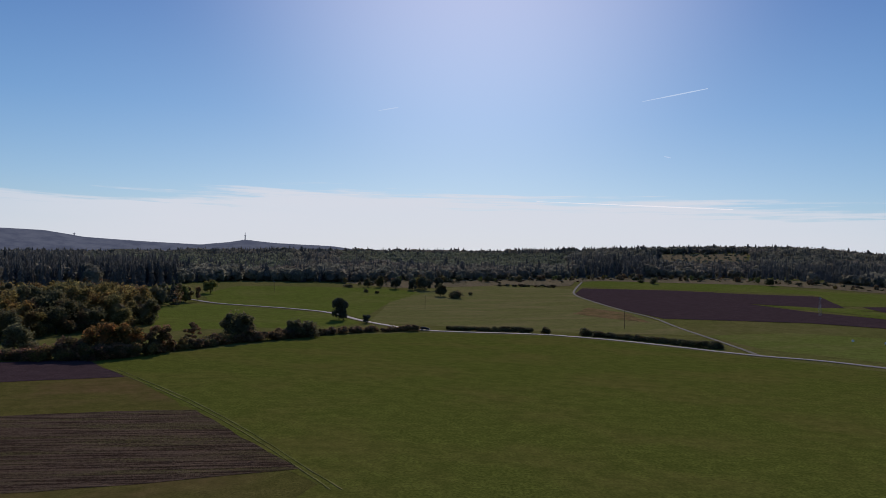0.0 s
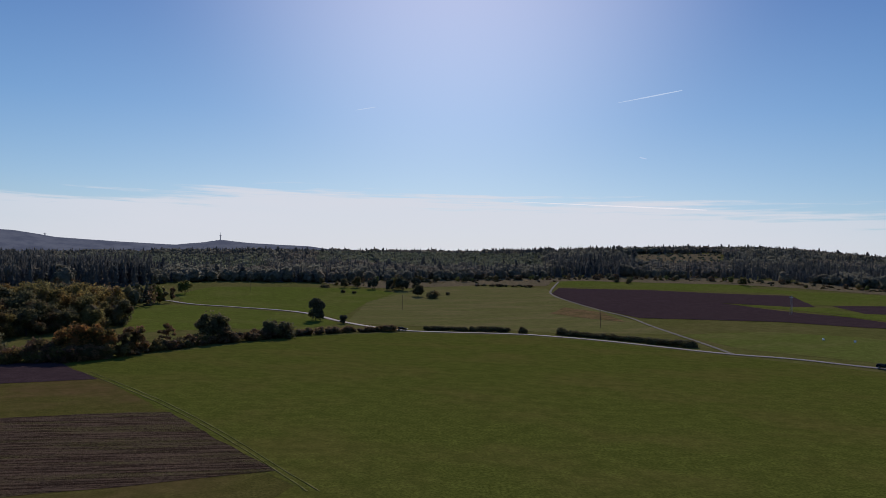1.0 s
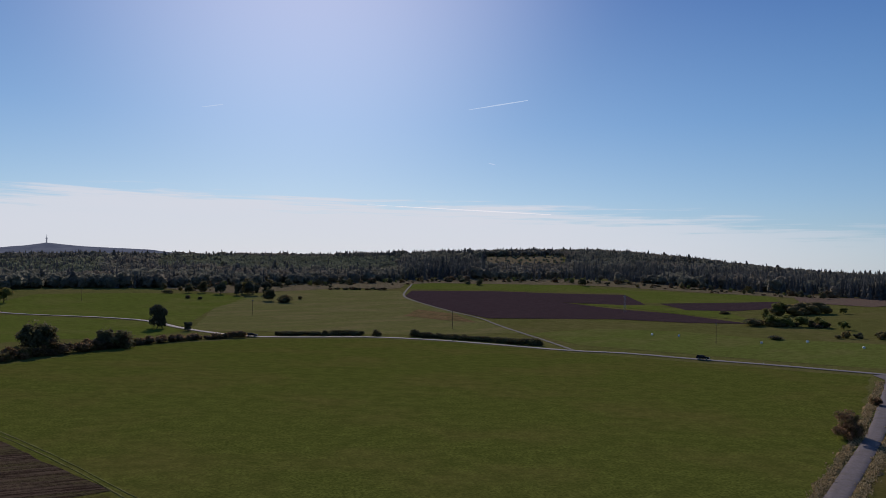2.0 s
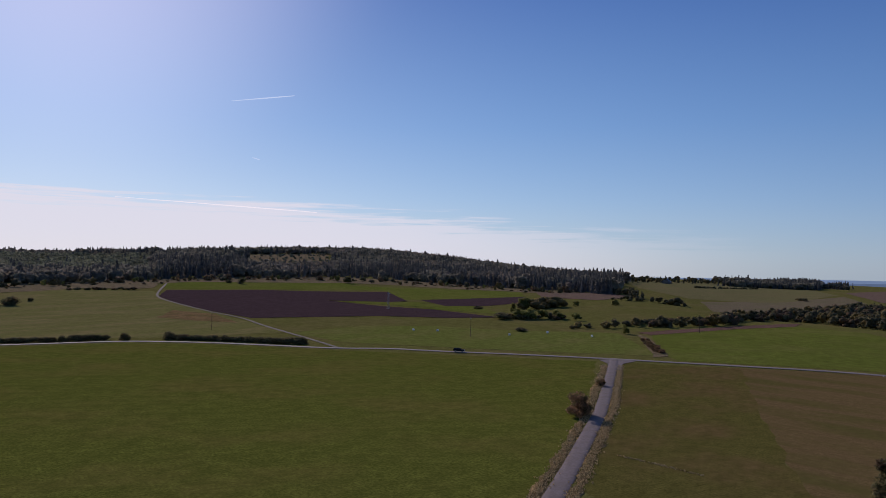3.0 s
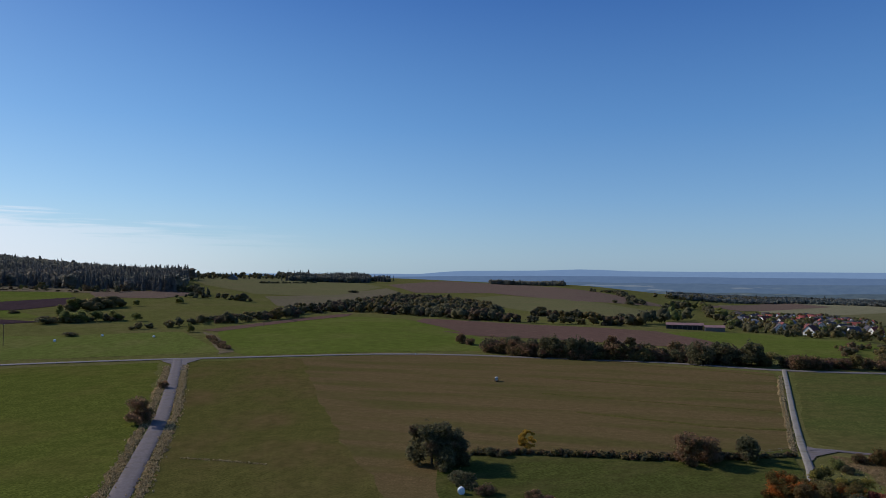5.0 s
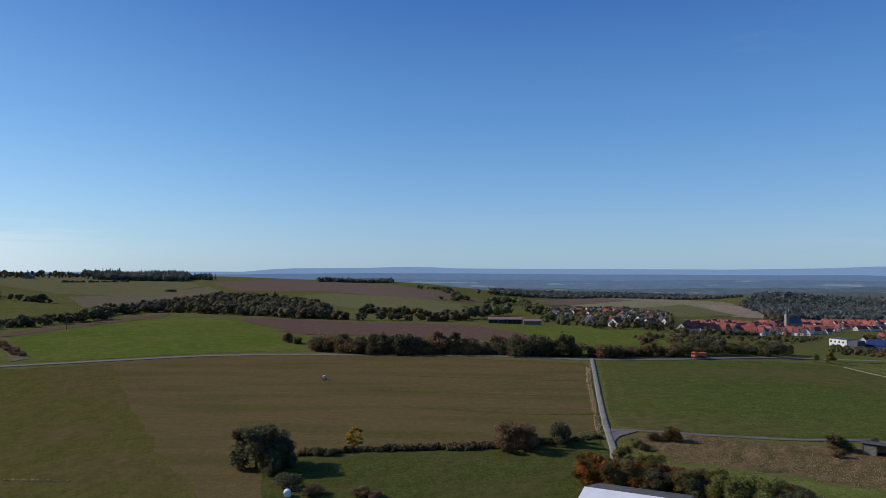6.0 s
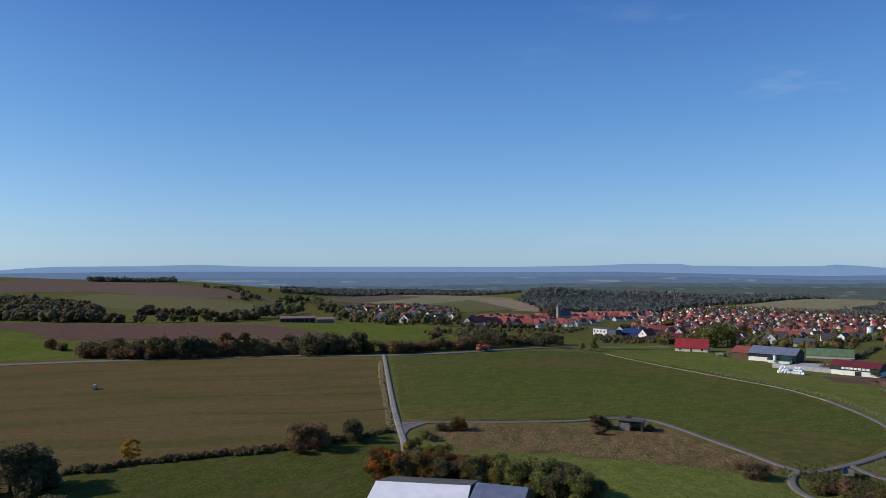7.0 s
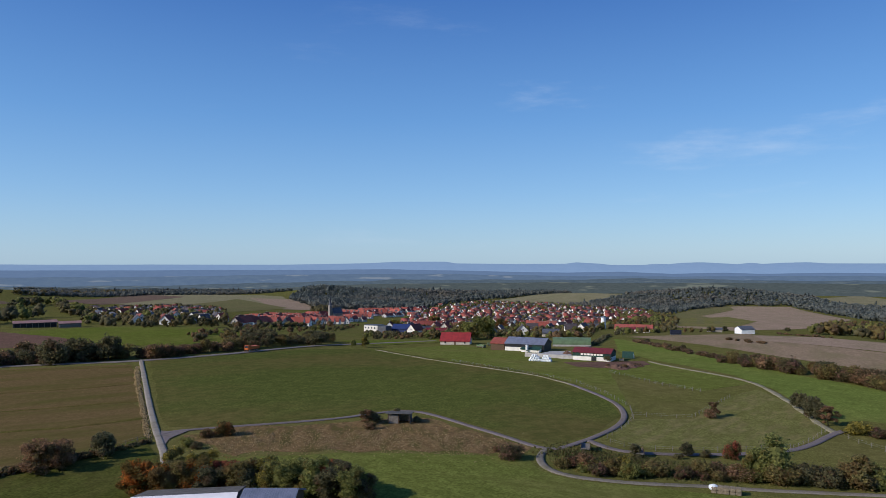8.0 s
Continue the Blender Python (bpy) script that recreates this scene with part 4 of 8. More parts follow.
HOUSES = {
    "red": (11.5, 9.0, 3.8, 9.0, RENDER_WHITE, TILE_RED, "white rendered house with a red tiled gable roof"),
    "redlong": (17.0, 10.0, 4.0, 9.8, RENDER_WHITE, TILE_RED, "long white house with a red tiled roof"),
    "redcream": (11.0, 9.0, 4.4, 9.2, RENDER_CREAM, TILE_RED, "cream rendered house with a red tiled roof"),
    "dark": (10.5, 9.0, 3.6, 8.2, RENDER_WHITE, TILE_DARK, "white rendered house with a dark tiled roof"),
    "cream": (12.0, 9.0, 4.0, 8.0, RENDER_CREAM, TILE_DARK, "cream rendered house with a brown roof"),
}
HOUSES["brown"] = (12.0, 9.0, 3.8, 8.6, RENDER_WHITE, TILE_BROWN, "white rendered house with a brown-red tiled roof")
HOUSES["oldred"] = (10.5, 7.4, 3.3, 7.4, RENDER_WHITE, TILE_RED, "old white house with a bright red tiled roof")
HOUSES["oldlong"] = (15.0, 7.8, 3.3, 7.8, RENDER_WHITE, TILE_RED, "long old house with a red tiled roof and white walls")
HOUSES["smalldark"] = (9.0, 7.8, 3.3, 7.2, RENDER_WHITE, TILE_DARK, "small white house with a dark tiled roof")
HOUSES["smallbrown"] = (10.0, 7.8, 3.3, 7.2, RENDER_WHITE, TILE_BROWN, "small white house with a brown tiled roof")
HOUSES["smallgrey"] = (12.0, 7.0, 2.8, 5.6, RENDER_CREAM, SLATE, "low cream house with a grey roof")
HOUSES["oldbrown"] = (11.0, 7.4, 3.4, 7.2, RENDER_CREAM, TILE_BROWN, "old cream house with a weathered brown roof")
HOUSE_PROTOS = {}


def house(kind, x, y, turn):
    m = pose(x, y, ground_z(x, y), 0, 0, turn)
    if kind not in HOUSE_PROTOS:
        *dims, label = HOUSES[kind]
        ob = gabled("house", *dims, windows=2, floors=1)
        tagged(ob, label, "house", "houses of the village")
        ob.matrix_basis = m
        HOUSE_PROTOS[kind] = ob
        return ob
    return copy_thing(HOUSE_PROTOS[kind], m)


HOUSE_SPOTS = []


def houses(points, step, kinds, heading, seed, skip=0.1, turn=12, single=48):
    """Houses along loose streets inside an area, none nearer to another than a yard's width."""
    rng = random.Random(seed)
    xs, ys = np.array(points).T
    c, s = math.cos(radians(heading)), math.sin(radians(heading))
    reach = max(np.ptp(xs), np.ptp(ys))
    cx, cy = xs.mean(), ys.mean()
    n = int(reach / step) + 1
    spots = []
    for i in range(-n, n + 1):
        for j in range(-n, n + 1):
            u, v = (i + rng.uniform(-0.2, 0.2)) * step * 1.12, (j + rng.uniform(-0.2, 0.2)) * step * 1.25
            x, y = cx + u * c - v * s, cy + u * s + v * c
            if rng.random() < skip or not inside(np.array([x]), np.array([y]), points)[0]:
                continue
            if any((x - a) ** 2 + (y - b) ** 2 < (step * 0.85) ** 2 for a, b in HOUSE_SPOTS):
                continue
            HOUSE_SPOTS.append((x, y))
            spots.append((rng.choice(kinds), x, y, heading + rng.gauss(0, turn) + (90 if rng.random() < 0.25 else 0)))
    spots.sort(key=lambda q: math.hypot(q[1], q[2]))
    for q in spots[:single]:
        house(*q)
    if spots[single:]:
        far_houses(spots[single:])


def house_row(points, step, kinds, seed):
    """A village street: houses side by side, eaves to the lane, with a gap or a gable here and there."""
    rng = random.Random(seed)
    line = densify(points, step, closed=False)
    for (x, y), (x1, y1) in zip(line, line[1:]):
        if rng.random() < 0.03:
            continue
        turn = -132 + rng.gauss(0, 9) + (90 if rng.random() < 0.48 else 0)
        x, y = x + rng.gauss(0, 2.5), y + rng.gauss(0, 2.5)
        HOUSE_SPOTS.append((x, y))
        house(rng.choice(kinds), x, y, turn)


def far_houses(spots):
    """Houses too far off to tell apart, joined: white or cream walls, red or dark roofs."""
    chunks, slots = [], []
    mats = [RENDER_WHITE, RENDER_CREAM, TILE_RED, TILE_DARK, TILE_BROWN, SLATE]
    for kind, x, y, turn in spots:
        length, width, eave, top, wall, roof, _ = HOUSES[kind]
        m = pose(x, y, ground_z(x, y), 0, 0, turn)
        for bm, mat in [(gable_walls(length, width, eave, top), wall)] + [(roof_slope(length, width, eave, top, s), roof) for s in (-1, 1)]:
            bmesh.ops.triangulate(bm, faces=bm.faces)
            bm.verts.index_update()
            chunks.append((np.array([tuple(m @ v.co) for v in bm.verts]), np.array([[v.index for v in f.verts] for f in bm.faces])))
            slots.append(mats.index(mat))
            bm.free()
    tagged(new("far_houses", tri_mesh("far_houses", chunks, mats, slots)), "far white houses with red and dark roofs", "houses", kind="stuff")


def stand(root, x, y, turn=0.0, label="", category="", group=""):
    root.matrix_basis = pose(x, y, ground_z(x, y), 0, 0, turn) @ Matrix.Diagonal((*root.scale, 1))
    return tagged(root, label, category, group)


def church(x, y):
    root = new("church")
    part("nave", gable_walls(16, 9, 10, 17), STONE, root)
    for side in (-1, 1):
        part("roof", roof_slope(16, 9, 10, 17, side), SLATE, root)
    part("tower", boxed(-13.0, -8.6, -2.2, 2.2, -1.5, 21.5), STONE, root)
    bm = bmesh.new()
    ring = np.arange(8) * math.pi / 4 + math.pi / 8
    base = [bm.verts.new((-10.8 + 2.6 * math.cos(a), 2.6 * math.sin(a), 21.4)) for a in ring]
    mid = [bm.verts.new((-10.8 + 1.3 * math.cos(a), 1.3 * math.sin(a), 25.0)) for a in ring]
    tip = bm.verts.new((-10.8, 0, 34.5))
    for i in range(8):
        j = (i + 1) % 8
        bm.faces.new((base[i], base[j], mid[j], mid[i]))
        bm.faces.new((mid[i], mid[j], tip))
    bm.faces.new(base[::-1])
    part("spire", bm, SLATE, root, "slim slate-clad spire")
    for z in (14.5, 18.0):
        for y0 in (-2.25, 2.15):
            part("window", boxed(-11.3, -10.3, y0, y0 + 0.1, z, z + 2.0), DARK, root)
    for i in range(4):
        for y0 in (-4.55, 4.45):
            part("window", boxed(-6 + i * 3.5, -5 + i * 3.5, y0, y0 + 0.1, 3.5, 8.0), GLASS, root)
    return stand(root, x + 6, y - 6, -70, "grey stone village church with a slim slate spire", "church")


def farm_hall(name, x, y, turn, dims, wall, roof, label, category="barn", **more):
    return stand(gabled(name, *dims, wall, roof, chimney=False, **more), x, y, turn, label, category)


def cattle_hall(x, y):
    # solid near-black walls stand in for shade behind the open front
    root = gabled("cattle_hall", 27, 11, 3.4, 4.8, DARK, TILE_FADED, chimney=False)
    for i in range(8):
        part("post", boxed(-13.2 + i * 3.7, -12.9 + i * 3.7, -5.9, -5.6, -1, 3.8), WOOD_GREY, root)
    stand(root, x + 10, y - 14, -82, "open-fronted cattle hall with a faded red roof", "barn")
    root = gabled("cattle_hall", 14, 10, 3.0, 4.3, WOOD_GREY, TILE_FADED, chimney=False)
    return stand(root, x + 6, y - 36, -82, "grey wooden cattle hall with a faded red roof", "barn")


def grey_hall(x, y):
    root = gabled("grey_hall", 22, 14, 4.0, 6.8, DARK, SOLAR_ROOF, chimney=False)
    part("side_wall", boxed(-11, 4, -7.2, -7.06, -1, 2.2), RENDER_WHITE, root, "white lower wall")
    part("gate", boxed(4.5, 10, -7.2, -7.06, 0, 3.6), SHEET_GREEN, root, "green sliding gate")
    stand(root, x, y, -140, "large farm hall with a blue-grey sheet roof", "barn")
    annex = gabled("annex_hall", 8, 13, 3.9, 6.4, WOOD_BROWN, TILE_RED, chimney=False)
    c, s = math.cos(radians(-140)), math.sin(radians(-140))
    stand(annex, x - 15.6 * c, y - 15.6 * s, -140, "brown farm annex with a weathered red roof", "barn")
    low = gabled("milk_room", 10, 4, 1.6, 2.4, RENDER_WHITE, SHEET_GREEN, chimney=False)
    return stand(low, x + 5 * c + 10.5 * s, y + 5 * s - 10.5 * c, -140, "low white milk room with a green roof", "shed")


def dairy_hall(x, y):
    root = new("dairy_hall")
    part("wall", boxed(-11, 11, -6, 6, -1.5, 2.6), RENDER_WHITE, root, "white lower wall")
    part("cladding", boxed(-11.05, 11.05, -6.05, 6.05, 2.6, 4.9), SHEET_GREEN, root, "dark green sheet cladding")
    bm = gable_walls(22.1, 12.1, 4.9, 7.2, 4.85)
    part("gable", bm, SHEET_GREEN, root)
    for side in (-1, 1):
        part("roof", roof_slope(22.1, 12.1, 4.9, 7.2, side, 0.5), TILE_CRIMSON, root)
    for i in range(7):
        part("window", boxed(-6.2 + i * 1.9, -4.7 + i * 1.9, -6.12, -6.0, 3.3, 4.4), RENDER_WHITE, root, "pale light panel")
    part("gate", boxed(0, 3, -6.1, -5.9, 0, 2.5), DARK, root, "dark panel in place of the shaded gateway")
    root.scale = (0.82, 0.82, 0.78)
    return stand(root, x, y, -143, "dairy hall with white base, green cladding and dark red roof", "barn")


def silo(x, y):
    root = new("silo")
    bm = bmesh.new()
    bmesh.ops.create_cone(bm, cap_ends=True, segments=24, radius1=2.6, radius2=2.6, depth=13, matrix=Matrix.Translation((0, 0, 5.5)))
    part("tank", bm, PAINT_WHITE, root)
    bm = bmesh.new()
    bmesh.ops.create_cone(bm, cap_ends=True, segments=24, radius1=2.75, radius2=0.6, depth=1.2, matrix=Matrix.Translation((0, 0, 12.6)))
    part("cap", bm, STEEL, root)
    part("ladder", boxed(2.6, 2.75, -0.25, 0.25, 0, 12), STEEL, root)
    return stand(root, x, y, 0, "tall white farm silo with a shallow cap", "silo")


def red_hall(x, y):
    farm_hall("red_hall", x, y, -135, (33, 18, 2.8, 6.8), RENDER_CREAM, TILE_RED, "long cream hall with a bright red roof", windows=5)
    return farm_hall("porch_hall", x - 12, y + 4, -135, (18, 7, 2.8, 4.4), RENDER_WHITE, TILE_CRIMSON, "low white lean-to hall with red roof")


def white_hall(x, y):
    root = gabled("white_hall", 12, 12, 4.2, 6.6, PAINT_WHITE, SLATE, chimney=False)
    part("gate", boxed(6.0, 6.12, -3, 3, -0.5, 3.8), DARK, root, "dark panel in place of the shaded gateway")
    return stand(root, x, y, -110, "white field barn with a grey roof", "barn")


def low_shed(x, y):
    return farm_hall("low_shed", x, y, -135, (13, 6, 2.4, 3.8), STONE, SLATE, "low grey shed with a slate roof", "shed")


def farm_barn(x, y):
    return farm_hall("farm_barn", x, y, -124, (18, 12, 2.4, 7.0), RENDER_CREAM, TILE_SCARLET, "farmhouse with a steep bright red roof", windows=3)


def crimson_barn(x, y):
    return farm_hall("crimson_barn", x, y + 8, -118, (19, 9, 2.5, 5.6), RENDER_WHITE, TILE_CRIMSON, "white barn with a dark red roof", windows=3)


def round_roof_hall(x, y):
    root = new("round_roof_hall")
    bm = bmesh.new()
    ends = []
    for px in (-11, 11):
        ends.append([bm.verts.new((px, 6.5 * math.cos(a), 1.2 + 3.6 * math.sin(a))) for a in np.linspace(0, math.pi, 13)])
    for i in range(12):
        bm.faces.new((ends[0][i], ends[0][i + 1], ends[1][i + 1], ends[1][i]))
    bm.faces.new(ends[0])
    bm.faces.new(ends[1][::-1])
    bmesh.ops.recalc_face_normals(bm, faces=bm.faces)
    part("cover", bm, SHEET_GREEN_PALE, root)
    part("base_wall", boxed(-11, 11, -6.4, 6.4, -1.5, 1.25), CONCRETE, root)
    return stand(root, x, y, -125, "long tunnel hall with a pale green cover", "barn")


def tent_hall(x, y):
    root = new("tent_hall")
    part("cover", gable_walls(9, 8, 0.8, 4.6), SHEET_GREEN, root)
    part("end_panel", boxed(4.5, 4.6, -2.5, 2.5, 0, 3.2), FILM_WHITE, root, "white tarpaulin end")
    root.scale = (0.6, 0.6, 0.7)
    return stand(root, x, y, -135, "green pitched tarpaulin shelter", "shelter")


def clamp_wall(x, y):
    root = new("silage_clamp")
    for i in range(9):
        part("wall_panel", boxed(-13 + i * 3, -10.06 + i * 3, -0.2, 0.2, -1, 1.9), CONCRETE, root)
    return stand(root, x, y, -147, "pale concrete silage clamp wall", "wall")


def white_house_block(x, y):
    root = new("white_house")
    part("wall", boxed(-7, 7, -5, 5, -1.5, 6.5), RENDER_WHITE, root)
    part("roof", boxed(-7.3, 7.3, -5.3, 5.3, 6.5, 6.8), SLATE, root)
    part("annex", boxed(7.02, 15, -4.5, 4.5, -1.5, 6.2), SLATE, root, "blue-grey clad annex")
    for i in range(4):
        part("window", boxed(-6 + i * 3.2, -4.8 + i * 3.2, -5.06, -4.95, 3.8, 5.2), GLASS, root)
    return stand(root, x, y, -145, "white flat-roofed house with a blue-grey annex", "house")


def blue_house(x, y):
    return farm_hall("blue_house", x, y, -140, (16, 10, 4.6, 8.2), BLUE_PAINT, BLUE_PAINT, "deep blue painted house with gable roof", "house", windows=4)


def long_white_hall(x, y):
    return farm_hall("long_hall", x, y, -122, (46, 14, 4.6, 6.4), PAINT_WHITE, TILE_CRIMSON, "long white hall with a flat red roof", windows=6)


def field_shed(x, y):
    """An open field shelter of grey boards with a flat sloping roof."""
    root = new("field_shed")
    for i in range(14):
        part("board", boxed(-2.8 + i * 0.4, -2.44 + i * 0.4, 1.9, 1.95, -0.4, 2.3 + 0.01 * (i % 3)), WOOD_GREY, root)
    for i in range(9):
        for px in (-2.85, 2.8):
            part("board", boxed(px, px + 0.05, -1.9 + i * 0.42, -1.52 + i * 0.42, -0.4, 2.35 + 0.02 * i), WOOD_GREY, root)
    for px in (-2.8, -0.1, 2.6):
        part("post", boxed(px, px + 0.16, -1.95, -1.8, -0.4, 2.5), WOOD_BROWN, root)
    part("front_wall", boxed(-2.8, -0.2, -1.86, -1.8, -0.4, 2.3), WOOD_GREY, root)
    bm = boxed(-3.3, 3.3, -2.5, 2.5, 0, 0.12)
    for i in range(11):
        box(bm, -3.25 + i * 0.63, -3.2 + i * 0.63, -2.5, 2.5, 0.12, 0.17)
    bmesh.ops.transform(bm, matrix=pose(0, 0, 2.45, -5, 0, 0), verts=bm.verts)
    part("roof", bm, FIBRE_ROOF, root, "flat grey sheet roof")
    return stand(root, x, y, -122, "grey wooden field shed with a flat sheet roof", "shed")


def hay_stack(x, y):
    root = new("hay_stack")
    rng = random.Random(8)
    for i in range(5):
        for k in range(2):
            bm = boxed(-3.2 + i * 1.3, -1.95 + i * 1.3, -1.1, 1.1, k * 0.85, k * 0.85 + 0.83)
            bmesh.ops.bevel(bm, geom=bm.edges, offset=0.12, segments=2, affect="EDGES")
            bmesh.ops.transform(bm, matrix=pose(0, 0, 0, 0, 0, rng.uniform(-2, 2)), verts=bm.verts)
            part("bale", bm, STRAW, root)
    bm = bmesh.new()
    bmesh.ops.create_uvsphere(bm, u_segments=14, v_segments=8, radius=1)
    for v in bm.verts:
        v.co = Vector((v.co.x * 1.1 - 2.7, v.co.y * 1.2, max(v.co.z, -0.7) * 0.75 + 1.25 + 0.15 * noise.noise(v.co * 3)))
    part("sheet", bm, FILM_WHITE, root, "white plastic sheet pulled over the end")
    root.scale = (0.8, 0.8, 0.72)
    return stand(root, x, y, -137, "stack of grey straw bales under a white sheet", "hay stack")


def wheel(parent, x, y, z, r=0.33, wide=0.2):
    bm = bmesh.new()
    bmesh.ops.create_cone(bm, cap_ends=True, segments=18, radius1=r, radius2=r, depth=wide, matrix=pose(x, y, z, 90, 0, 0))
    tyre = part("wheel", bm, RUBBER, parent)
    bm = bmesh.new()
    bmesh.ops.create_cone(bm, cap_ends=True, segments=14, radius1=r * 0.6, radius2=r * 0.6, depth=wide + 0.03, matrix=pose(x, y, z, 90, 0, 0))
    part("rim", bm, STEEL, tyre)


def car(x, y, turn):
    """A dark estate car on the road."""
    root = new("car")
    bm = bmesh.new()
    side = [(-2.25, 0.35), (-2.28, 0.8), (-2.15, 1.0), (-1.95, 1.42), (-1.3, 1.5), (0.2, 1.48), (1.05, 0.98), (2.05, 0.85), (2.25, 0.6), (2.22, 0.32)]
    rows = []
    for yy, k in ((-0.9, 1.0), (0.9, 1.0)):
        rows.append([bm.verts.new((px, yy * (0.8 if pz > 1.1 else 1.0), pz)) for px, pz in side])
    n = len(side)
    for i in range(n):
        j = (i + 1) % n
        bm.faces.new((rows[0][i], rows[0][j], rows[1][j], rows[1][i]))
    bm.faces.new(rows[0])
    bm.faces.new(rows[1][::-1])
    bmesh.ops.recalc_face_normals(bm, faces=bm.faces)
    part("body", bm, PAINT_BLACK, root)
    for s in (-1, 1):
        y0, y1 = sorted((s * 0.74, s * 0.82))
        part("window", boxed(-1.7, -0.5, y0, y1, 1.02, 1.38), GLASS, root)
        part("window", boxed(-0.4, 0.5, y0, y1, 1.02, 1.38), GLASS, root)
    for px in (-1.4, 1.4):
        for s in (-0.84, 0.84):
            wheel(root, px, s, 0.33)
    for s in (-0.6, 0.6):
        part("headlight", boxed(2.16, 2.27, s - 0.2, s + 0.2, 0.62, 0.76), PAINT_WHITE, root)
        part("tail_light", boxed(-2.3, -2.2, s - 0.15, s + 0.15, 0.75, 0.95), TILE_CRIMSON, root)
    root.scale = (1.25, 1.2, 1.25)
    ob = stand(root, x, y, turn, "black estate car on the country road", "car")
    ob.location.z = float(lift(x, y, 4)) + 0.05
    return ob


def lorry(x, y, turn):
    root = new("lorry")
    cab = boxed(2.0, 4.1, -1.2, 1.2, 0.7, 3.0)
    bmesh.ops.bevel(cab, geom=cab.edges, offset=0.15, segments=2, affect="EDGES")
    part("cab", cab, PAINT_ORANGE, root, "orange driver's cab")
    part("windscreen", boxed(4.05, 4.13, -1.0, 1.0, 1.8, 2.7), GLASS, root)
    part("load_bed", boxed(-4.2, 1.8, -1.2, 1.2, 1.0, 2.4), PAINT_ORANGE, root)
    part("chassis", boxed(-4.2, 4.0, -0.5, 0.5, 0.6, 1.0), DARK, root)
    for px in (-3.0, -1.8, 3.0):
        for s in (-1.0, 1.0):
            wheel(root, px, s, 0.5, 0.5, 0.3)
    ob = stand(root, x, y, turn, "orange tipper lorry standing on the road", "lorry")
    ob.location.z = float(lift(x, y, 4)) + 0.05
    return ob


def water_tank(x, y):
    root = new("water_tank")
    bm = bmesh.new()
    bmesh.ops.create_cone(bm, cap_ends=True, segments=20, radius1=0.8, radius2=0.8, depth=2.6, matrix=pose(0, 0, 1.35, 0, 90, 0))
    bmesh.ops.bevel(bm, geom=[e for e in bm.edges if len(e.link_faces) == 2 and any(len(f.verts) > 4 for f in e.link_faces)], offset=0.2, segments=2, affect="EDGES")
    part("tank", bm, CONCRETE, root)
    part("frame", boxed(-1.4, 2.4, -0.4, 0.4, 0.42, 0.55), STEEL, root)
    for s in (-0.85, 0.85):
        wheel(root, 0, s, 0.4, 0.4)
    part("drinking_bowl", boxed(-2.0, -1.42, -0.5, 0.5, 0.0, 0.5), DARK, root)
    root.scale = (0.75, 0.75, 0.75)
    return stand(root, x, y, 20, "pale water tank trailer with a drinking bowl", "water trailer")


def wrapped_bale(x, y, high=1.2, group="wrapped bales on the meadow"):
    bm = bmesh.new()
    bmesh.ops.create_cone(bm, cap_ends=True, segments=18, radius1=0.65, radius2=0.65, depth=1.2, matrix=pose(0, 0, 0.63, 90, 0, 0))
    bmesh.ops.bevel(bm, geom=[e for e in bm.edges if any(len(f.verts) > 4 for f in e.link_faces)], offset=0.12, segments=2, affect="EDGES")
    me = bpy.data.meshes.new("wrapped_bale")
    bm.to_mesh(me)
    bm.free()
    me.materials.append(FILM_WHITE)
    ob = new("wrapped_bale", me)
    ob.matrix_basis = pose(x, y, ground_z(x, y), 0, 0, (x * 7) % 180)
    return tagged(ob, "round bale wrapped in white film on grass", "hay bale", group)


def bale_pile(x, y):
    """A pyramid of wrapped bales, each a thing of its own."""
    for layer in range(3):
        n = 4 - layer
        for i in range(n):
            for k in range(max(1, 2 - layer // 2)):
                u, v = (i - (n - 1) / 2) * 1.3, (k - 0.5) * 1.3
                a = radians(-140)
                bale = wrapped_bale(x + u * math.cos(a) - v * math.sin(a), y + u * math.sin(a) + v * math.cos(a), 1.2, "pyramid of wrapped bales beside the farm")
                bale.location.z += 1.02 * layer


def small_trailer(x, y, turn):
    """A low grey-green flat trailer with board sides."""
    root = new("trailer")
    part("bed", boxed(-2.6, 2.6, -1.1, 1.1, 0.75, 0.95), WOOD_GREY, root)
    for s in (-1.1, 1.05):
        part("side_board", boxed(-2.6, 2.6, s, s + 0.05, 0.95, 1.75), SHEET_GREEN_PALE, root)
    for px in (-2.6, 2.55):
        part("end_board", boxed(px, px + 0.05, -1.05, 1.05, 0.95, 1.75), SHEET_GREEN_PALE, root)
    for px in (-1.6, 1.6):
        for s in (-0.95, 0.95):
            wheel(root, px, s, 0.42, 0.42, 0.22)
    part("drawbar", boxed(2.6, 4.2, -0.06, 0.06, 0.6, 0.72), STEEL, root)
    return stand(root, x, y, turn, "grey-green farm trailer standing in the yard", "trailer", "trailers of the farm")


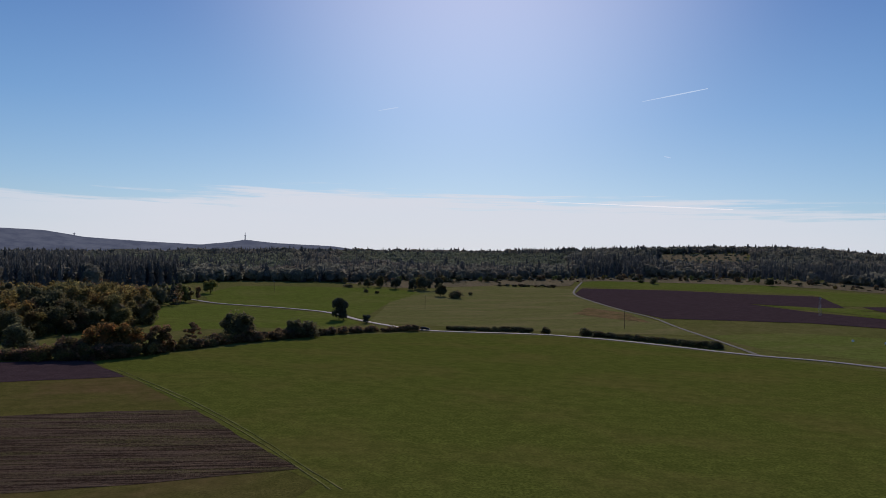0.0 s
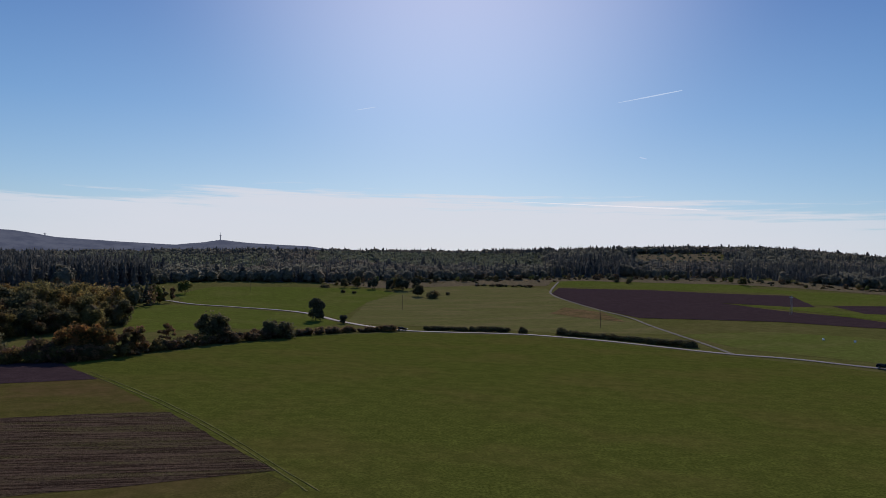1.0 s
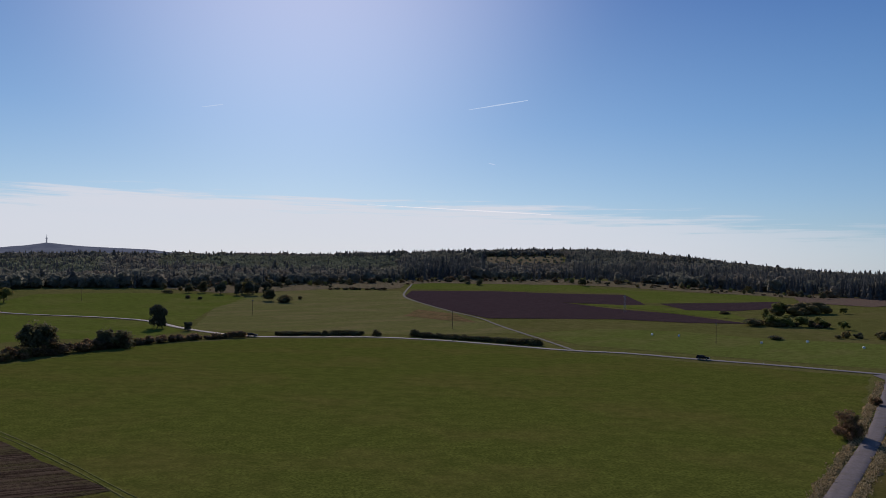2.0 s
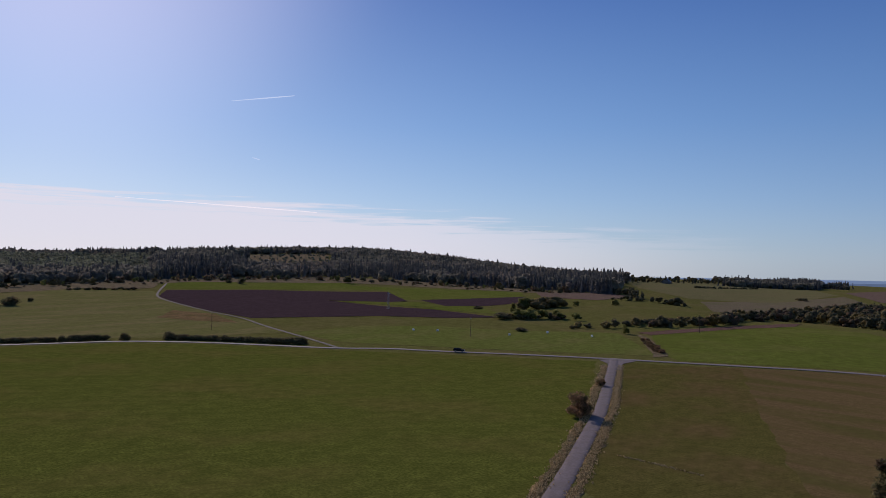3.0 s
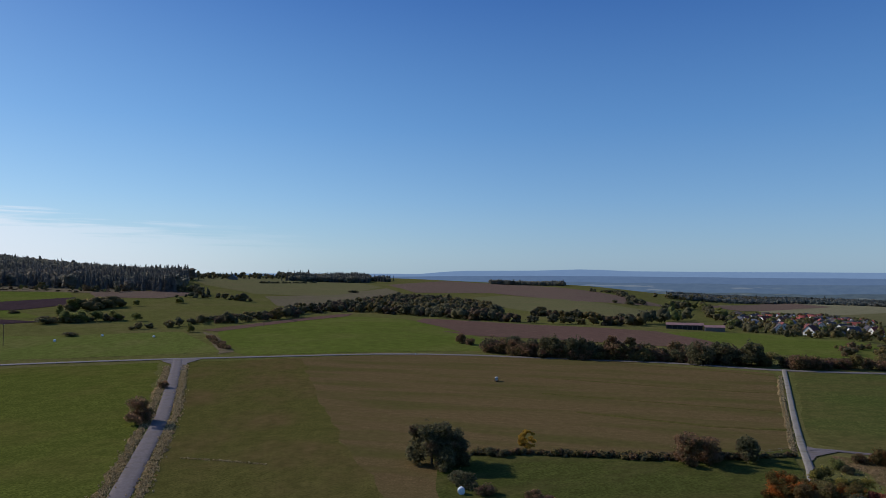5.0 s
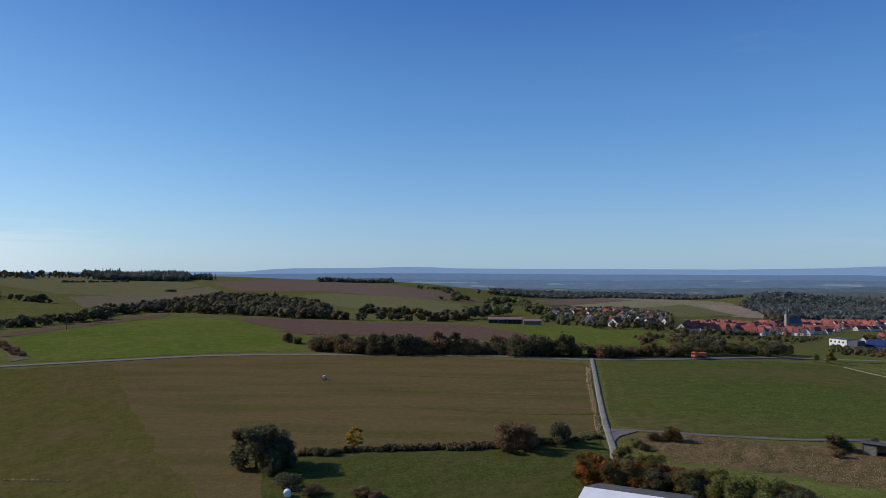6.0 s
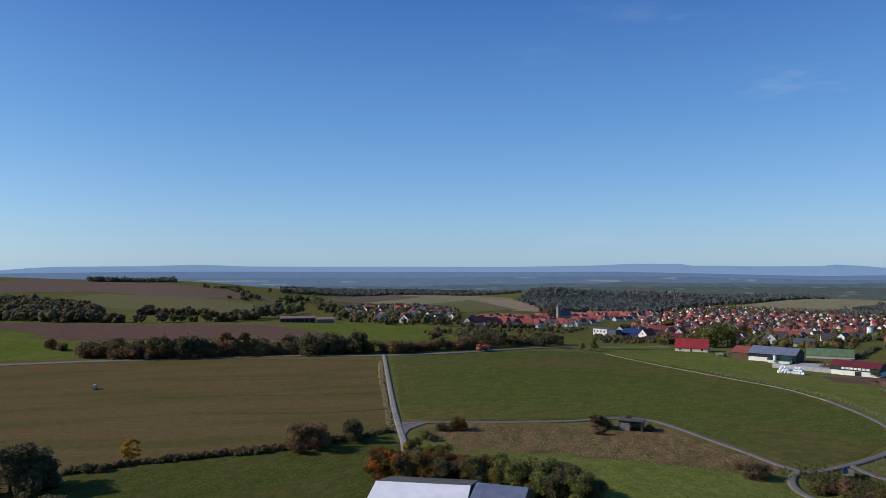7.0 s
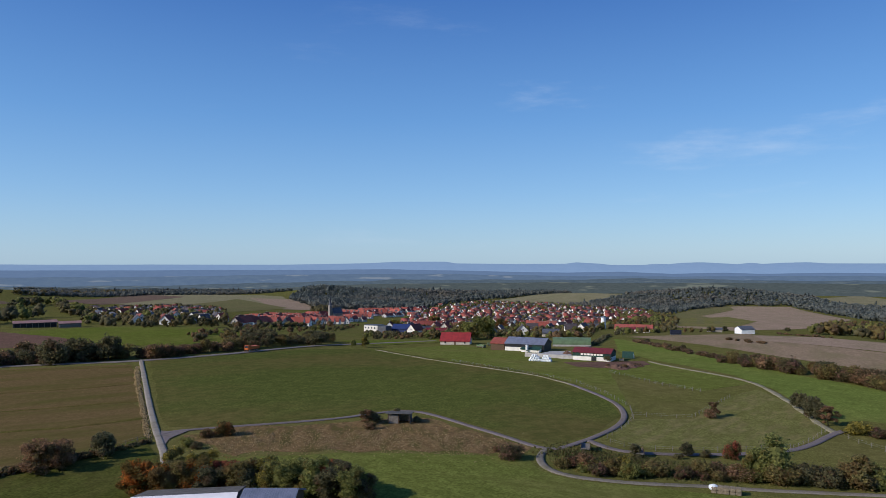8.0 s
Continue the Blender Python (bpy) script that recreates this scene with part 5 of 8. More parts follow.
def feed_tank(x, y):
    """A slim upright feed tank on legs."""
    root = new("feed_tank")
    bm = bmesh.new()
    bmesh.ops.create_cone(bm, cap_ends=True, segments=16, radius1=1.0, radius2=1.0, depth=3.2, matrix=Matrix.Translation((0, 0, 3.4)))
    part("tank", bm, PAINT_WHITE, root)
    bm = bmesh.new()
    bmesh.ops.create_cone(bm, cap_ends=True, segments=16, radius1=0.25, radius2=1.0, depth=1.0, matrix=Matrix.Translation((0, 0, 1.3)))
    part("hopper", bm, STEEL, root)
    bm = bmesh.new()
    bmesh.ops.create_cone(bm, cap_ends=True, segments=16, radius1=1.0, radius2=0.2, depth=0.6, matrix=Matrix.Translation((0, 0, 5.3)))
    part("lid", bm, STEEL, root)
    for k in range(4):
        a = math.pi / 4 + k * math.pi / 2
        bm = bmesh.new()
        limb(bm, (0.9 * math.cos(a), 0.9 * math.sin(a), -0.2), (0.9 * math.cos(a), 0.9 * math.sin(a), 2.0), 0.06, 0.06, 5)
        part("leg", bm, STEEL, root)
    root.scale = (0.75, 0.75, 0.75)
    return stand(root, x, y, 0, "white upright feed tank beside the farm hall", "tank")


def rubble_heap(x, y, wide, high, seed):
    """A heap of earth, roots and brushwood."""
    rng = random.Random(seed)
    bm = bmesh.new()
    for _ in range(16):
        a, r = rng.uniform(0, 6.283), wide * rng.uniform(0, 0.8)
        k = rng.uniform(0.25, 0.5)
        blob(rng, bm, (r * math.cos(a), 0.6 * r * math.sin(a), 0.1), (wide * k, wide * k * 0.8, high * rng.uniform(0.5, 1.0) * (1.1 - r / wide)), 0.6, 2)
    root = new("earth_heap")
    part("heap", bm, SOIL, root)
    return stand(root, x, y, rng.uniform(0, 180), "heap of brown earth and brushwood beside the farm", "heap")


def power_pole(x, y):
    root = new("power_pole")
    bm = bmesh.new()
    limb(bm, (0, 0, -0.5), (0, 0, 11.5), 0.17, 0.11, 8)
    part("pole", bm, WOOD_BROWN, root)
    part("crossarm", boxed(-0.9, 0.9, -0.06, 0.06, 10.9, 11.05), STEEL, root)
    for px in (-0.8, 0.0, 0.8):
        bm = bmesh.new()
        limb(bm, (px, 0, 11.05), (px, 0, 11.35), 0.05, 0.04, 6)
        part("insulator", bm, STONE, root)
    return stand(root, x, y, 35, "brown wooden power pole in the meadow", "power pole", "poles of the power line")


def lattice(bm, base, top, high, levels, rod):
    pts = []
    for k in range(levels + 1):
        s = base + (top - base) * k / levels
        z = high * k / levels
        pts.append([Vector((s * a, s * b, z)) for a, b in ((-1, -1), (1, -1), (1, 1), (-1, 1))])
    for lo, hi in zip(pts, pts[1:]):
        for i in range(4):
            limb(bm, lo[i], hi[i], rod, rod, 4)
            limb(bm, lo[i], hi[(i + 1) % 4], rod * 0.6, rod * 0.6, 4)


def lattice_mast(x, y):
    root = new("lattice_mast")
    bm = bmesh.new()
    lattice(bm, 0.9, 0.35, 15, 8, 0.05)
    part("tower", bm, STEEL, root)
    part("crossarm", boxed(-2.5, 2.5, -0.1, 0.1, 13.6, 13.85), STEEL, root)
    return stand(root, x, y, 30, "slender steel lattice power mast", "power mast", "poles of the power line")


def telecom_mast(bearing, low, high):
    r = 4290.0
    z0, z1 = EYE + r * math.tan(radians(low)), EYE + r * math.tan(radians(high))
    root = new("telecom_tower")
    h = z1 - z0
    bm = bmesh.new()
    limb(bm, (0, 0, -10), (0, 0, h * 0.65), 4.2, 3.0, 10)
    limb(bm, (0, 0, h * 0.65), (0, 0, h), 1.6, 0.8, 8)
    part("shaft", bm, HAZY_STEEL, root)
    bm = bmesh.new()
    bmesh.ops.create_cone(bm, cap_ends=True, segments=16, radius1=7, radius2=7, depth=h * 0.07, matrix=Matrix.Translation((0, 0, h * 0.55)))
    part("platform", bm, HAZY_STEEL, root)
    root.matrix_basis = pose(r * math.sin(radians(bearing)), r * math.cos(radians(bearing)), z0)
    return tagged(root, "grey telecom tower on a distant hilltop", "tower")


def cart(x, y):
    root = new("cart")
    part("bed", boxed(-2.2, 2.2, -1.0, 1.0, 0.7, 0.95), WOOD_GREY, root)
    for s in (-1.0, 0.95):
        part("side_board", boxed(-2.2, 2.2, s, s + 0.05, 0.95, 1.6), WOOD_BROWN, root)
    for px in (-1.3, 1.3):
        for s in (-0.9, 0.9):
            wheel(root, px, s, 0.4, 0.4, 0.2)
    part("drawbar", boxed(2.2, 3.6, -0.06, 0.06, 0.6, 0.72), STEEL, root)
    return stand(root, x, y, -35, "dark farm cart parked beside the lane", "cart")


def dark_trailer(x, y):
    root = new("trailer")
    part("box", boxed(-4, 4, -1.25, 1.25, 0.9, 4.0), TRAILER_PAINT, root)
    part("chassis", boxed(-4, 4, -0.5, 0.5, 0.6, 0.9), STEEL, root)
    for px in (-2.6, -1.4):
        for s in (-1.0, 1.0):
            wheel(root, px, s, 0.5, 0.5, 0.3)
    return stand(root, x, y, -120, "dark blue box trailer parked on grass", "trailer")


def barns():
    """The near barn under the drone: a long pale sheet roof, with a lower grey-blue wing."""
    # ridge from north to south, the near slope facing the drone
    root = gabled("barn", 14.6, 19.0, 3.0, 5.0, SLATE, METAL_ROOF, chimney=False, over=0.5, back=FIBRE_ROOF)
    root.matrix_basis = pose(114.6, -10.6, ground_z(114, -10), 0, 0, -106.5)
    tagged(root, "long wooden barn with a pale sheet-metal roof", "barn")
    wing = gabled("barn_wing", 7.6, 11.0, 3.7, 5.5, WOOD_BROWN, SOLAR_ROOF, chimney=False, ribs=22, over=0.4)
    wing.matrix_basis = pose(110.1, -22.7, ground_z(110, -22), 0, 0, -116.0)
    tagged(wing, "lower barn wing with a blue-grey sheet roof", "barn")


STRAW = plain("weathered_straw", (0.26, 0.21, 0.14), (0.16, 0.13, 0.09), 2.5, 0.95, bump=0.6)
# tower tone and glow carry painted haze, no lamp
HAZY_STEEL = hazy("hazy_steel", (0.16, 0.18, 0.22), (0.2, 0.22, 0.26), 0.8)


def fence(points, step=3.2, high=1.15, label="wire fence on weathered wooden posts"):
    """A stock fence: split posts with two wires strung between them."""
    root = new("fence")
    line = densify(points, step, closed=False)
    rng = random.Random(int(abs(points[0][0]) * 10))
    x0, y0 = line[0]
    z0 = ground_z(x0, y0)
    root.location = (x0, y0, z0)
    bm = bmesh.new()
    limb(bm, (0, 0, -0.3), (0, 0, high), 0.075, 0.06, 6)
    me = bpy.data.meshes.new("post")
    bm.to_mesh(me)
    bm.free()
    me.materials.append(WOOD_GREY)
    tops = []
    for x, y in line:
        ob = new("post", me)
        ob.parent = root
        k = rng.uniform(0.85, 1.15)
        ob.matrix_basis = pose(x - x0, y - y0, ground_z(x, y) - z0, rng.uniform(-5, 5), rng.uniform(-5, 5), 0) @ Matrix.Diagonal((k, k, k, 1))
        tops.append(Vector((x - x0, y - y0, ground_z(x, y) - z0)))
    for h in (0.55, 1.0):
        bm = bmesh.new()
        for a, b in zip(tops, tops[1:]):
            limb(bm, a + Vector((0, 0, h)), b + Vector((0, 0, h)), 0.012, 0.012, 3)
        part("wire", bm, STEEL, root)
    return tagged(root, label, "fence")


def tussocks(name, points, count, spread, high, material, label, seed):
    """Tufts of long dry grass along a line, as one object."""
    rng = random.Random(seed)
    line = densify(points, 0.5, closed=False)
    verts, faces = [], []
    for _ in range(count):
        x, y = rng.choice(line)
        x, y = x + rng.gauss(0, spread), y + rng.gauss(0, spread)
        z = ground_z(x, y)
        h = high * rng.uniform(0.5, 1.4)
        for _ in range(5):
            a = rng.uniform(0, 6.283)
            dx, dy = math.cos(a), math.sin(a)
            lean = rng.uniform(0.2, 0.8) * h
            w = rng.uniform(0.05, 0.14)
            n = len(verts)
            verts += [(x - dy * w, y + dx * w, z), (x + dy * w, y - dx * w, z), (x + dx * lean * 0.5 + dy * w * 0.7, y + dy * lean * 0.5 - dx * w * 0.7, z + h * 0.75), (x + dx * lean, y + dy * lean, z + h)]
            faces += [(n, n + 1, n + 2), (n, n + 2, n + 3)]
    return tagged(mesh_object(name, verts, faces, material), label, "grass", kind="stuff")


LEAF_STRAW = leaf_mat("straw_grass", (0.25, 0.185, 0.095), (0.47, 0.36, 0.20), (0.16, 0.135, 0.055), 0.14, 0.3)
LEAF_GRASS = leaf_mat("long_grass", (0.05, 0.07, 0.018), (0.10, 0.12, 0.03), (0.13, 0.11, 0.045), 0.25, 0.35)


def ridge_farm(x, y):
    return farm_hall("ridge_farm", x, y, -150, (22, 14, 4.0, 8.5), WOOD_GREY, SLATE, "grey farmhouse on the ridge with a wide roof")


def marker_post(x, y):
    """A white delineator at the roadside."""
    root = new("marker_post")
    bm = boxed(-0.06, 0.06, -0.05, 0.05, -0.2, 1.05)
    bmesh.ops.bevel(bm, geom=bm.edges, offset=0.015, segments=1, affect="EDGES")
    part("post", bm, PAINT_WHITE, root)
    part("band", boxed(-0.065, 0.065, -0.055, 0.055, 0.72, 0.92), DARK, root, "black band")
    return stand(root, x, y, 20, "white plastic marker post beside the road", "marker post", "marker posts of the road")

# ---- fields, roads and plants in their places ----
field("meadow", [(-129.1, 263.7), (-91.5, 318.7), (-64.8, 368), (-13.1, 399), (53.3, 396.1), (94.4, 371.6), (143.8, 322.9), (183.5, 286), (232.6, 235.4), (162.9, 168.2), (116, 126.4), (86.7, 102.8), (70, 20), (-10, -10), (-40, 40), (-21.4, 125.8), (-40.8, 148.5), (-64.5, 185.4), (-97.8, 228)], GRASS_LUSH, "green meadow of short grass bounded by the road", 1, 2.0)
field("ploughed_strip", [(-245.4, 240.9), (-173.1, 247.2), (-134, 267.3), (-102.7, 231.7), (-147.1, 210.4), (-198.9, 195.6)], PLOUGH, "dark ploughed strip of bare earth", 2, 1.0)
field("ploughed_plot", [(-149.1, 147.1), (-106.2, 171.8), (-82.8, 180.5), (-63.6, 184.8), (-43.4, 157.7), (-26.2, 134.9), (-47.4, 125.9), (-71.9, 117.2), (-107.7, 106.7)], PLOUGH_ROWS, "brown plot with plough rows beside the meadow", 2, 1.0)
field("pasture", [(239.4, 226.9), (274.2, 190.5), (178.1, 115.4), (136.4, 81.5), (107.9, 56), (100, 40), (75, 22), (94.4, 101), (117.8, 120), (154.5, 151.8)], GRASS_BROWN, "olive green pasture beside the farm track", 1, 2.0)
field("dry_field", [(274.2, 190.5), (301.7, 157.1), (318.4, 118), (323.6, 60.9), (326.6, 28), (320, 56.8), (316.5, 17.6), (310.8, -8.9), (223, -7.3), (181.5, -8.4), (169.3, 4.1), (158.7, 22.1), (154, 38.6), (148.4, 56.5), (143.5, 64.7), (114.9, 56.3), (136.4, 81.5), (178.1, 115.4)], STUBBLE, "dry brownish mown field with faint swathes", 1, 2.0)
field("paddock", [(142.7, 64.3), (147.6, 56.2), (153.1, 38.4), (157.8, 22), (168.2, 4.1), (179, -8.3), (159.7, -9.3), (131, -7.1), (95, -5), (85, 35)], GRASS_DEEP, "green paddock below the hedge", 2, 1.0)
field("great_ploughed_field", [(163.9, 833.6), (269, 821), (331, 779.5), (400, 752), (348, 613), (325, 611), (277, 648), (296, 575), (324, 522), (334, 441), (294, 457), (255, 492), (202, 503), (160, 511), (147.3, 578), (138, 660.3), (138.2, 742.2)], PLOUGH, "great dark ploughed field beyond the road", 2, 1.0)
field("far_ploughed_strip", [(368.2, 622.3), (441.9, 625.3), (511.4, 629.2), (462.1, 560), (391.4, 536.2), (353.1, 551.6)], PLOUGH, "dark ploughed strip near the wood", 2, 1.5)
field("brown_strip", [(581.4, 694.4), (654.7, 659.3), (646, 584.4), (550.1, 553.9), (524.9, 617.6)], FALLOW, "brown fallow strip near the wood", 2, 1.5)
field("upper_meadow", [(168.5, 864), (192.3, 978.6), (330.5, 995.5), (460, 935.8), (409.2, 880.4), (500.1, 781.9), (574.3, 717.4), (505.3, 621.7), (375.3, 628.7), (354.2, 632), (409, 780.1), (279.7, 841.9)], GRASS_BRIGHT, "light green meadow along the forest edge", 1, 2.0)
field("tongue_meadow", [(278, 637.3), (340.2, 612.2), (365.9, 584.5), (343.2, 585.2), (377.3, 533.6), (351.6, 459.4), (316, 548.5), (336.7, 537.8)], GRASS_BRIGHT, "tongue of grass between ploughed fields", 1.5, 1.0)
field("west_meadow", [(-208.9, 497), (-188.5, 540.4), (-172.2, 536.8), (-125.6, 521.2), (-76.4, 499.3), (-50.4, 446.1), (-69.8, 396), (-105.9, 401), (-135.4, 376.5), (-146.3, 359.3)], GRASS_BRIGHT, "bright meadow behind the hedge", 1, 1.5)
field("north_meadow", [(-217.3, 636.8), (-215, 742.1), (-118.6, 769.6), (-50.4, 759.1), (-18.6, 708), (-44.9, 607.5), (-53.3, 471.2), (-78.9, 515.3), (-137.6, 535.5), (-178.6, 549.7)], GRASS_BRIGHT, "bright meadow beyond the farm road", 1, 1.5)
field("rough_pasture", [(-14.3, 771.6), (52.4, 859.1), (148.2, 820.2), (138.7, 734.3), (147.1, 581.3), (150.8, 463.6), (151.6, 415), (79, 415.8), (6.5, 440.4), (-46.9, 447.1), (-44.9, 607.5)], GRASS_OLIVE, "dry rough pasture beyond the road", 1, 2.0)
field("heath_strip", [(121.6, 592.7), (143.5, 549.3), (141.7, 483.1), (120.2, 506.3), (100.2, 540)], SCRUB, "reddish heath strip beside the track", 2, 2.0)
field("heath_edge", [(-92, 812), (-122, 850), (-44, 915), (66, 985), (193, 1055), (293, 1092), (449, 1075), (556, 970), (600, 840), (640, 745), (625, 640), (584, 640), (560, 715), (515, 800), (474, 880), (420, 935), (330, 962), (222, 985), (178, 960), (160, 880), (141, 862), (83, 872), (40, 835), (-10, 790), (-50, 775)], HEATH, "tan heath with dry grass along the forest edge", 1.8, 5.0)
field("cattle_meadow", [(154, 412.6), (213.9, 434.3), (256.8, 410), (278.4, 369.2), (334.9, 319.2), (274.2, 235.2), (224.1, 283.6), (161.6, 353.5)], GRASS_GREEN, "green grazing meadow along the road", 1, 1.5)
field("knoll_field", [(349.2, 304.5), (397.2, 300.1), (507.1, 306.7), (501.8, 251.4), (427.3, 171.7), (372.9, 131.8), (335.2, 124.3), (303.4, 176.9), (268.9, 220), (291.9, 250.4)], GRASS_BRIGHT, "vivid green field of young crop on a knoll", 1, 1.5)
field("knoll_edge", [(346.6, 314.1), (416.6, 314.7), (521.6, 326.9), (550.4, 327), (507.1, 306.7), (397.2, 300.1), (344.1, 300)], SOIL, "bare brown strip along the knoll", 2, 1.0)
field("knoll_bank", [(339.3, 307.6), (335.1, 295.8), (277, 231), (268, 232)], HEATH, "bare tan bank beside the knoll", 1.8, 1.5)
field("red_soil_field", [(419.9, 168.7), (485, 233.5), (523.5, 244.8), (534.8, 193.3), (529.4, 133.6), (521.7, 61.2), (460.6, 25.7), (401.6, 3.7), (404.5, 56.7), (410.5, 103.5), (406, 161.1), (417.7, 183.5)], SOIL, "reddish brown ploughed field", 2, 1.5)
field("hall_meadow", [(521.3, 63.2), (566.4, 5.2), (543, -46.6), (528.5, -70.9), (473.1, -94.4), (408.1, -74.7), (385.6, -26.9), (394.4, 0.5), (450.9, 23.4)], GRASS_BRIGHT, "green meadow before the cattle hall", 1.5, 1.5)
field("hill_field_brown", [(1225.5, 651.4), (1659.3, 704.9), (1620.9, 491.3), (1329, 202.2), (1139.5, 104.4), (1038.4, 233.3), (1153.6, 407.8), (1011.2, 487)], FALLOW, "pale brown harvested field on the slope", 1, 2.0)
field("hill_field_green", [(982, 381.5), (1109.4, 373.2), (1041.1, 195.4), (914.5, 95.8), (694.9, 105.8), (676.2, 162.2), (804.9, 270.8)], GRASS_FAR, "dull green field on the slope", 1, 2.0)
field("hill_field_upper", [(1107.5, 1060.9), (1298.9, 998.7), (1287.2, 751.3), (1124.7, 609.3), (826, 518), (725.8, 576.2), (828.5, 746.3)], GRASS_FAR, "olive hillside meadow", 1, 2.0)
field("hill_field_dun", [(697.3, 535.8), (910.5, 551), (1095.1, 582), (958.3, 480.4), (653.8, 424.6), (575.7, 428.1)], DUN, "dun harvested field", 1, 2.0)
field("green_field", [(319.9, -15.3), (324.9, -30.4), (342.1, -62.3), (367, -99), (366.4, -130.3), (307.7, -149.6), (241.6, -155.2), (212.1, -153.1), (180.3, -143.1), (158, -128.6), (143.8, -110.5), (135.3, -90.6), (147.1, -86.5), (162.1, -83.6), (182.1, -81.5), (189.9, -72.6), (184.1, -55.9), (184, -26.6), (187.6, -13.7), (200.2, -12.5)], GRASS_FIELD, "wide olive green field between the farm tracks", 1, 1.0)
field("scrubland", [(177.3, -15.4), (180.2, -26.1), (177, -53.7), (177.4, -67.8), (173.1, -77.4), (141.1, -82.9), (132.5, -84.3), (128.3, -80.2), (137.3, -66.7), (148.3, -45), (156.8, -22.7)], SCRUB, "tan rough grassland with low scrub", 1, 5.0)
field("lower_meadow", [(154.8, -14.6), (146.4, -44.4), (135.6, -65.9), (126.7, -79.2), (117.8, -76.2), (111.2, -78.9), (102.9, -90.6), (92.4, -104.7), (60, -80), (70, -30)], GRASS_GREEN, "green meadow below the scrub", 1, 1.0)
field("east_field", [(382, -305.8), (326.8, -288.6), (265.5, -270.6), (201.4, -251.4), (158.9, -246), (133.1, -242.6), (106.8, -194.4), (128.1, -188.8), (129.8, -179.4), (149.8, -191.7), (176.3, -211.5), (208, -227.1), (266.6, -235.4), (303.2, -246.4)], GRASS_VIVID, "bright green field beside the hedge", 1, 1.0)
field("upper_pasture", [(369.8, -134.8), (382.6, -186), (316.4, -203.4), (252.7, -200.7), (259.4, -229), (210.7, -220.7), (189, -214.9), (183.5, -184.3), (233.8, -185.6), (158.2, -133.4), (190.4, -146.5), (244.8, -157.3), (298.2, -145)], GRASS_GREEN, "pasture sloping to the farm", 1, 1.0)
field("pasture_slope", [(153.7, -129.6), (148.5, -145.9), (159.5, -163.5), (171.8, -186.2), (178.7, -205.9), (157.4, -193.7), (133.9, -175.8), (120.5, -163.4), (115, -147), (118.2, -128.8), (125.9, -110.9), (137.5, -109)], GRASS_WORN, "grazed pasture inside the bend of the lane", 1, 1.0)
field("tan_slope", [(407.3, -463.7), (375.6, -501), (295, -457.3), (238, -434.7), (199.3, -363.9), (239.5, -371.2), (281.3, -375.1), (320.5, -374.7)], TAN, "pale tan stubble field", 2, 2.0)
field("brown_pasture", [(397.2, -330.4), (434, -494), (325.6, -380.7), (237.6, -368.2), (199.3, -363.9), (150, -273.5), (189.2, -293), (239.4, -299), (305, -310.9)], PASTURE_TAN, "brownish pasture beyond the hedge", 1, 2.0)
field("hill_stubble", [(875.4, -820.1), (1171.7, -1162.5), (1207.2, -1320.4), (1134.8, -1419.3), (856.3, -1172.9), (727.4, -1048.6), (522.1, -669.9), (499.7, -546.2), (592, -562.5)], TAN, "pale stubble field on a low hill", 1, 2.0)
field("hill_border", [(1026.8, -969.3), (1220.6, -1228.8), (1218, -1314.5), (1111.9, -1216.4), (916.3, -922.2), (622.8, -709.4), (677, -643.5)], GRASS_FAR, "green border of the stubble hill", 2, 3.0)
field("hill_grass", [(831.3, -784.4), (852.6, -919.6), (691.4, -798.1), (566.9, -619.6), (619.5, -588.7)], GRASS_OLIVE, "dull green strip on the low hill", 2, 2.0)
field("village_green", [(423.3, -128.4), (457.3, -209.1), (412.8, -196.7), (392, -139.3)], GRASS_BRIGHT, "bright meadow at the edge of the village", 2, 1.0)
field("pale_slope", [(1565.8, 63.4), (2510.5, -145.8), (2010.4, -444.1), (1605.2, -406.4), (1051.2, -167.2), (1287.8, -48.6)], PALE, "pale harvested slope behind the village", 1, 3.0)
field("pale_slope_far", [(1294.7, -286.1), (1438.9, -486), (1855.7, -500.3), (1940.3, -337.9)], TAN, "pale brown slope behind the church", 1.5, 3.0)
field("slope_strip", [(1381, 90.5), (2342.4, -87.6), (1971.5, -183.2), (1315.9, 11.6)], FALLOW, "brown strip on the pale slope", 2, 3.0)
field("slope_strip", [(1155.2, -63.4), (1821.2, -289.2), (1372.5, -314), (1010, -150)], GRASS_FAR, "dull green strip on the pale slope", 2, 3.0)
field("pale_clearing", [(1729.2, -841.2), (2007.5, -1313.6), (2054.9, -1437.9), (1685.7, -1468.1), (1324.6, -1085.9), (1373.6, -898.6)], PALE, "pale clearing between the woods", 1, 3.0)
field("clearing_east", [(1462.8, -1928.3), (1606.6, -2347.6), (1373.2, -2132), (1191.6, -2049.6), (1044.7, -1621.5), (1187.7, -1648.5)], PALE, "green clearing between the woods", 1, 3.0)
ribbon("road", [(-239.1, 563), (-204, 578.1), (-179.7, 549.2), (-137.6, 535.5), (-110.1, 526.8), (-77.7, 507.2), (-51.6, 456.7), (-13.6, 411.6), (6.1, 407), (54.5, 405.2), (75.1, 394.6), (96.4, 379.6), (119.2, 357.1), (146.5, 328.8), (170.6, 318.1), (189.4, 295.1), (214.7, 271.7), (244.2, 239), (256.4, 223.4), (279.3, 194), (303.9, 161.3), (317.3, 123.2), (320.2, 97.1), (325.6, 61.2), (328.6, 28.2), (328.6, 46), (327, 18.2), (320.6, -12.2), (334.3, -44.8), (353.9, -67.6), (383.4, -101.9), (393.2, -119.3), (415, -162.5), (427.8, -195.6)], 4.2, ASPHALT, "grey country road running through the meadows", 3.0, 0.12, "road")
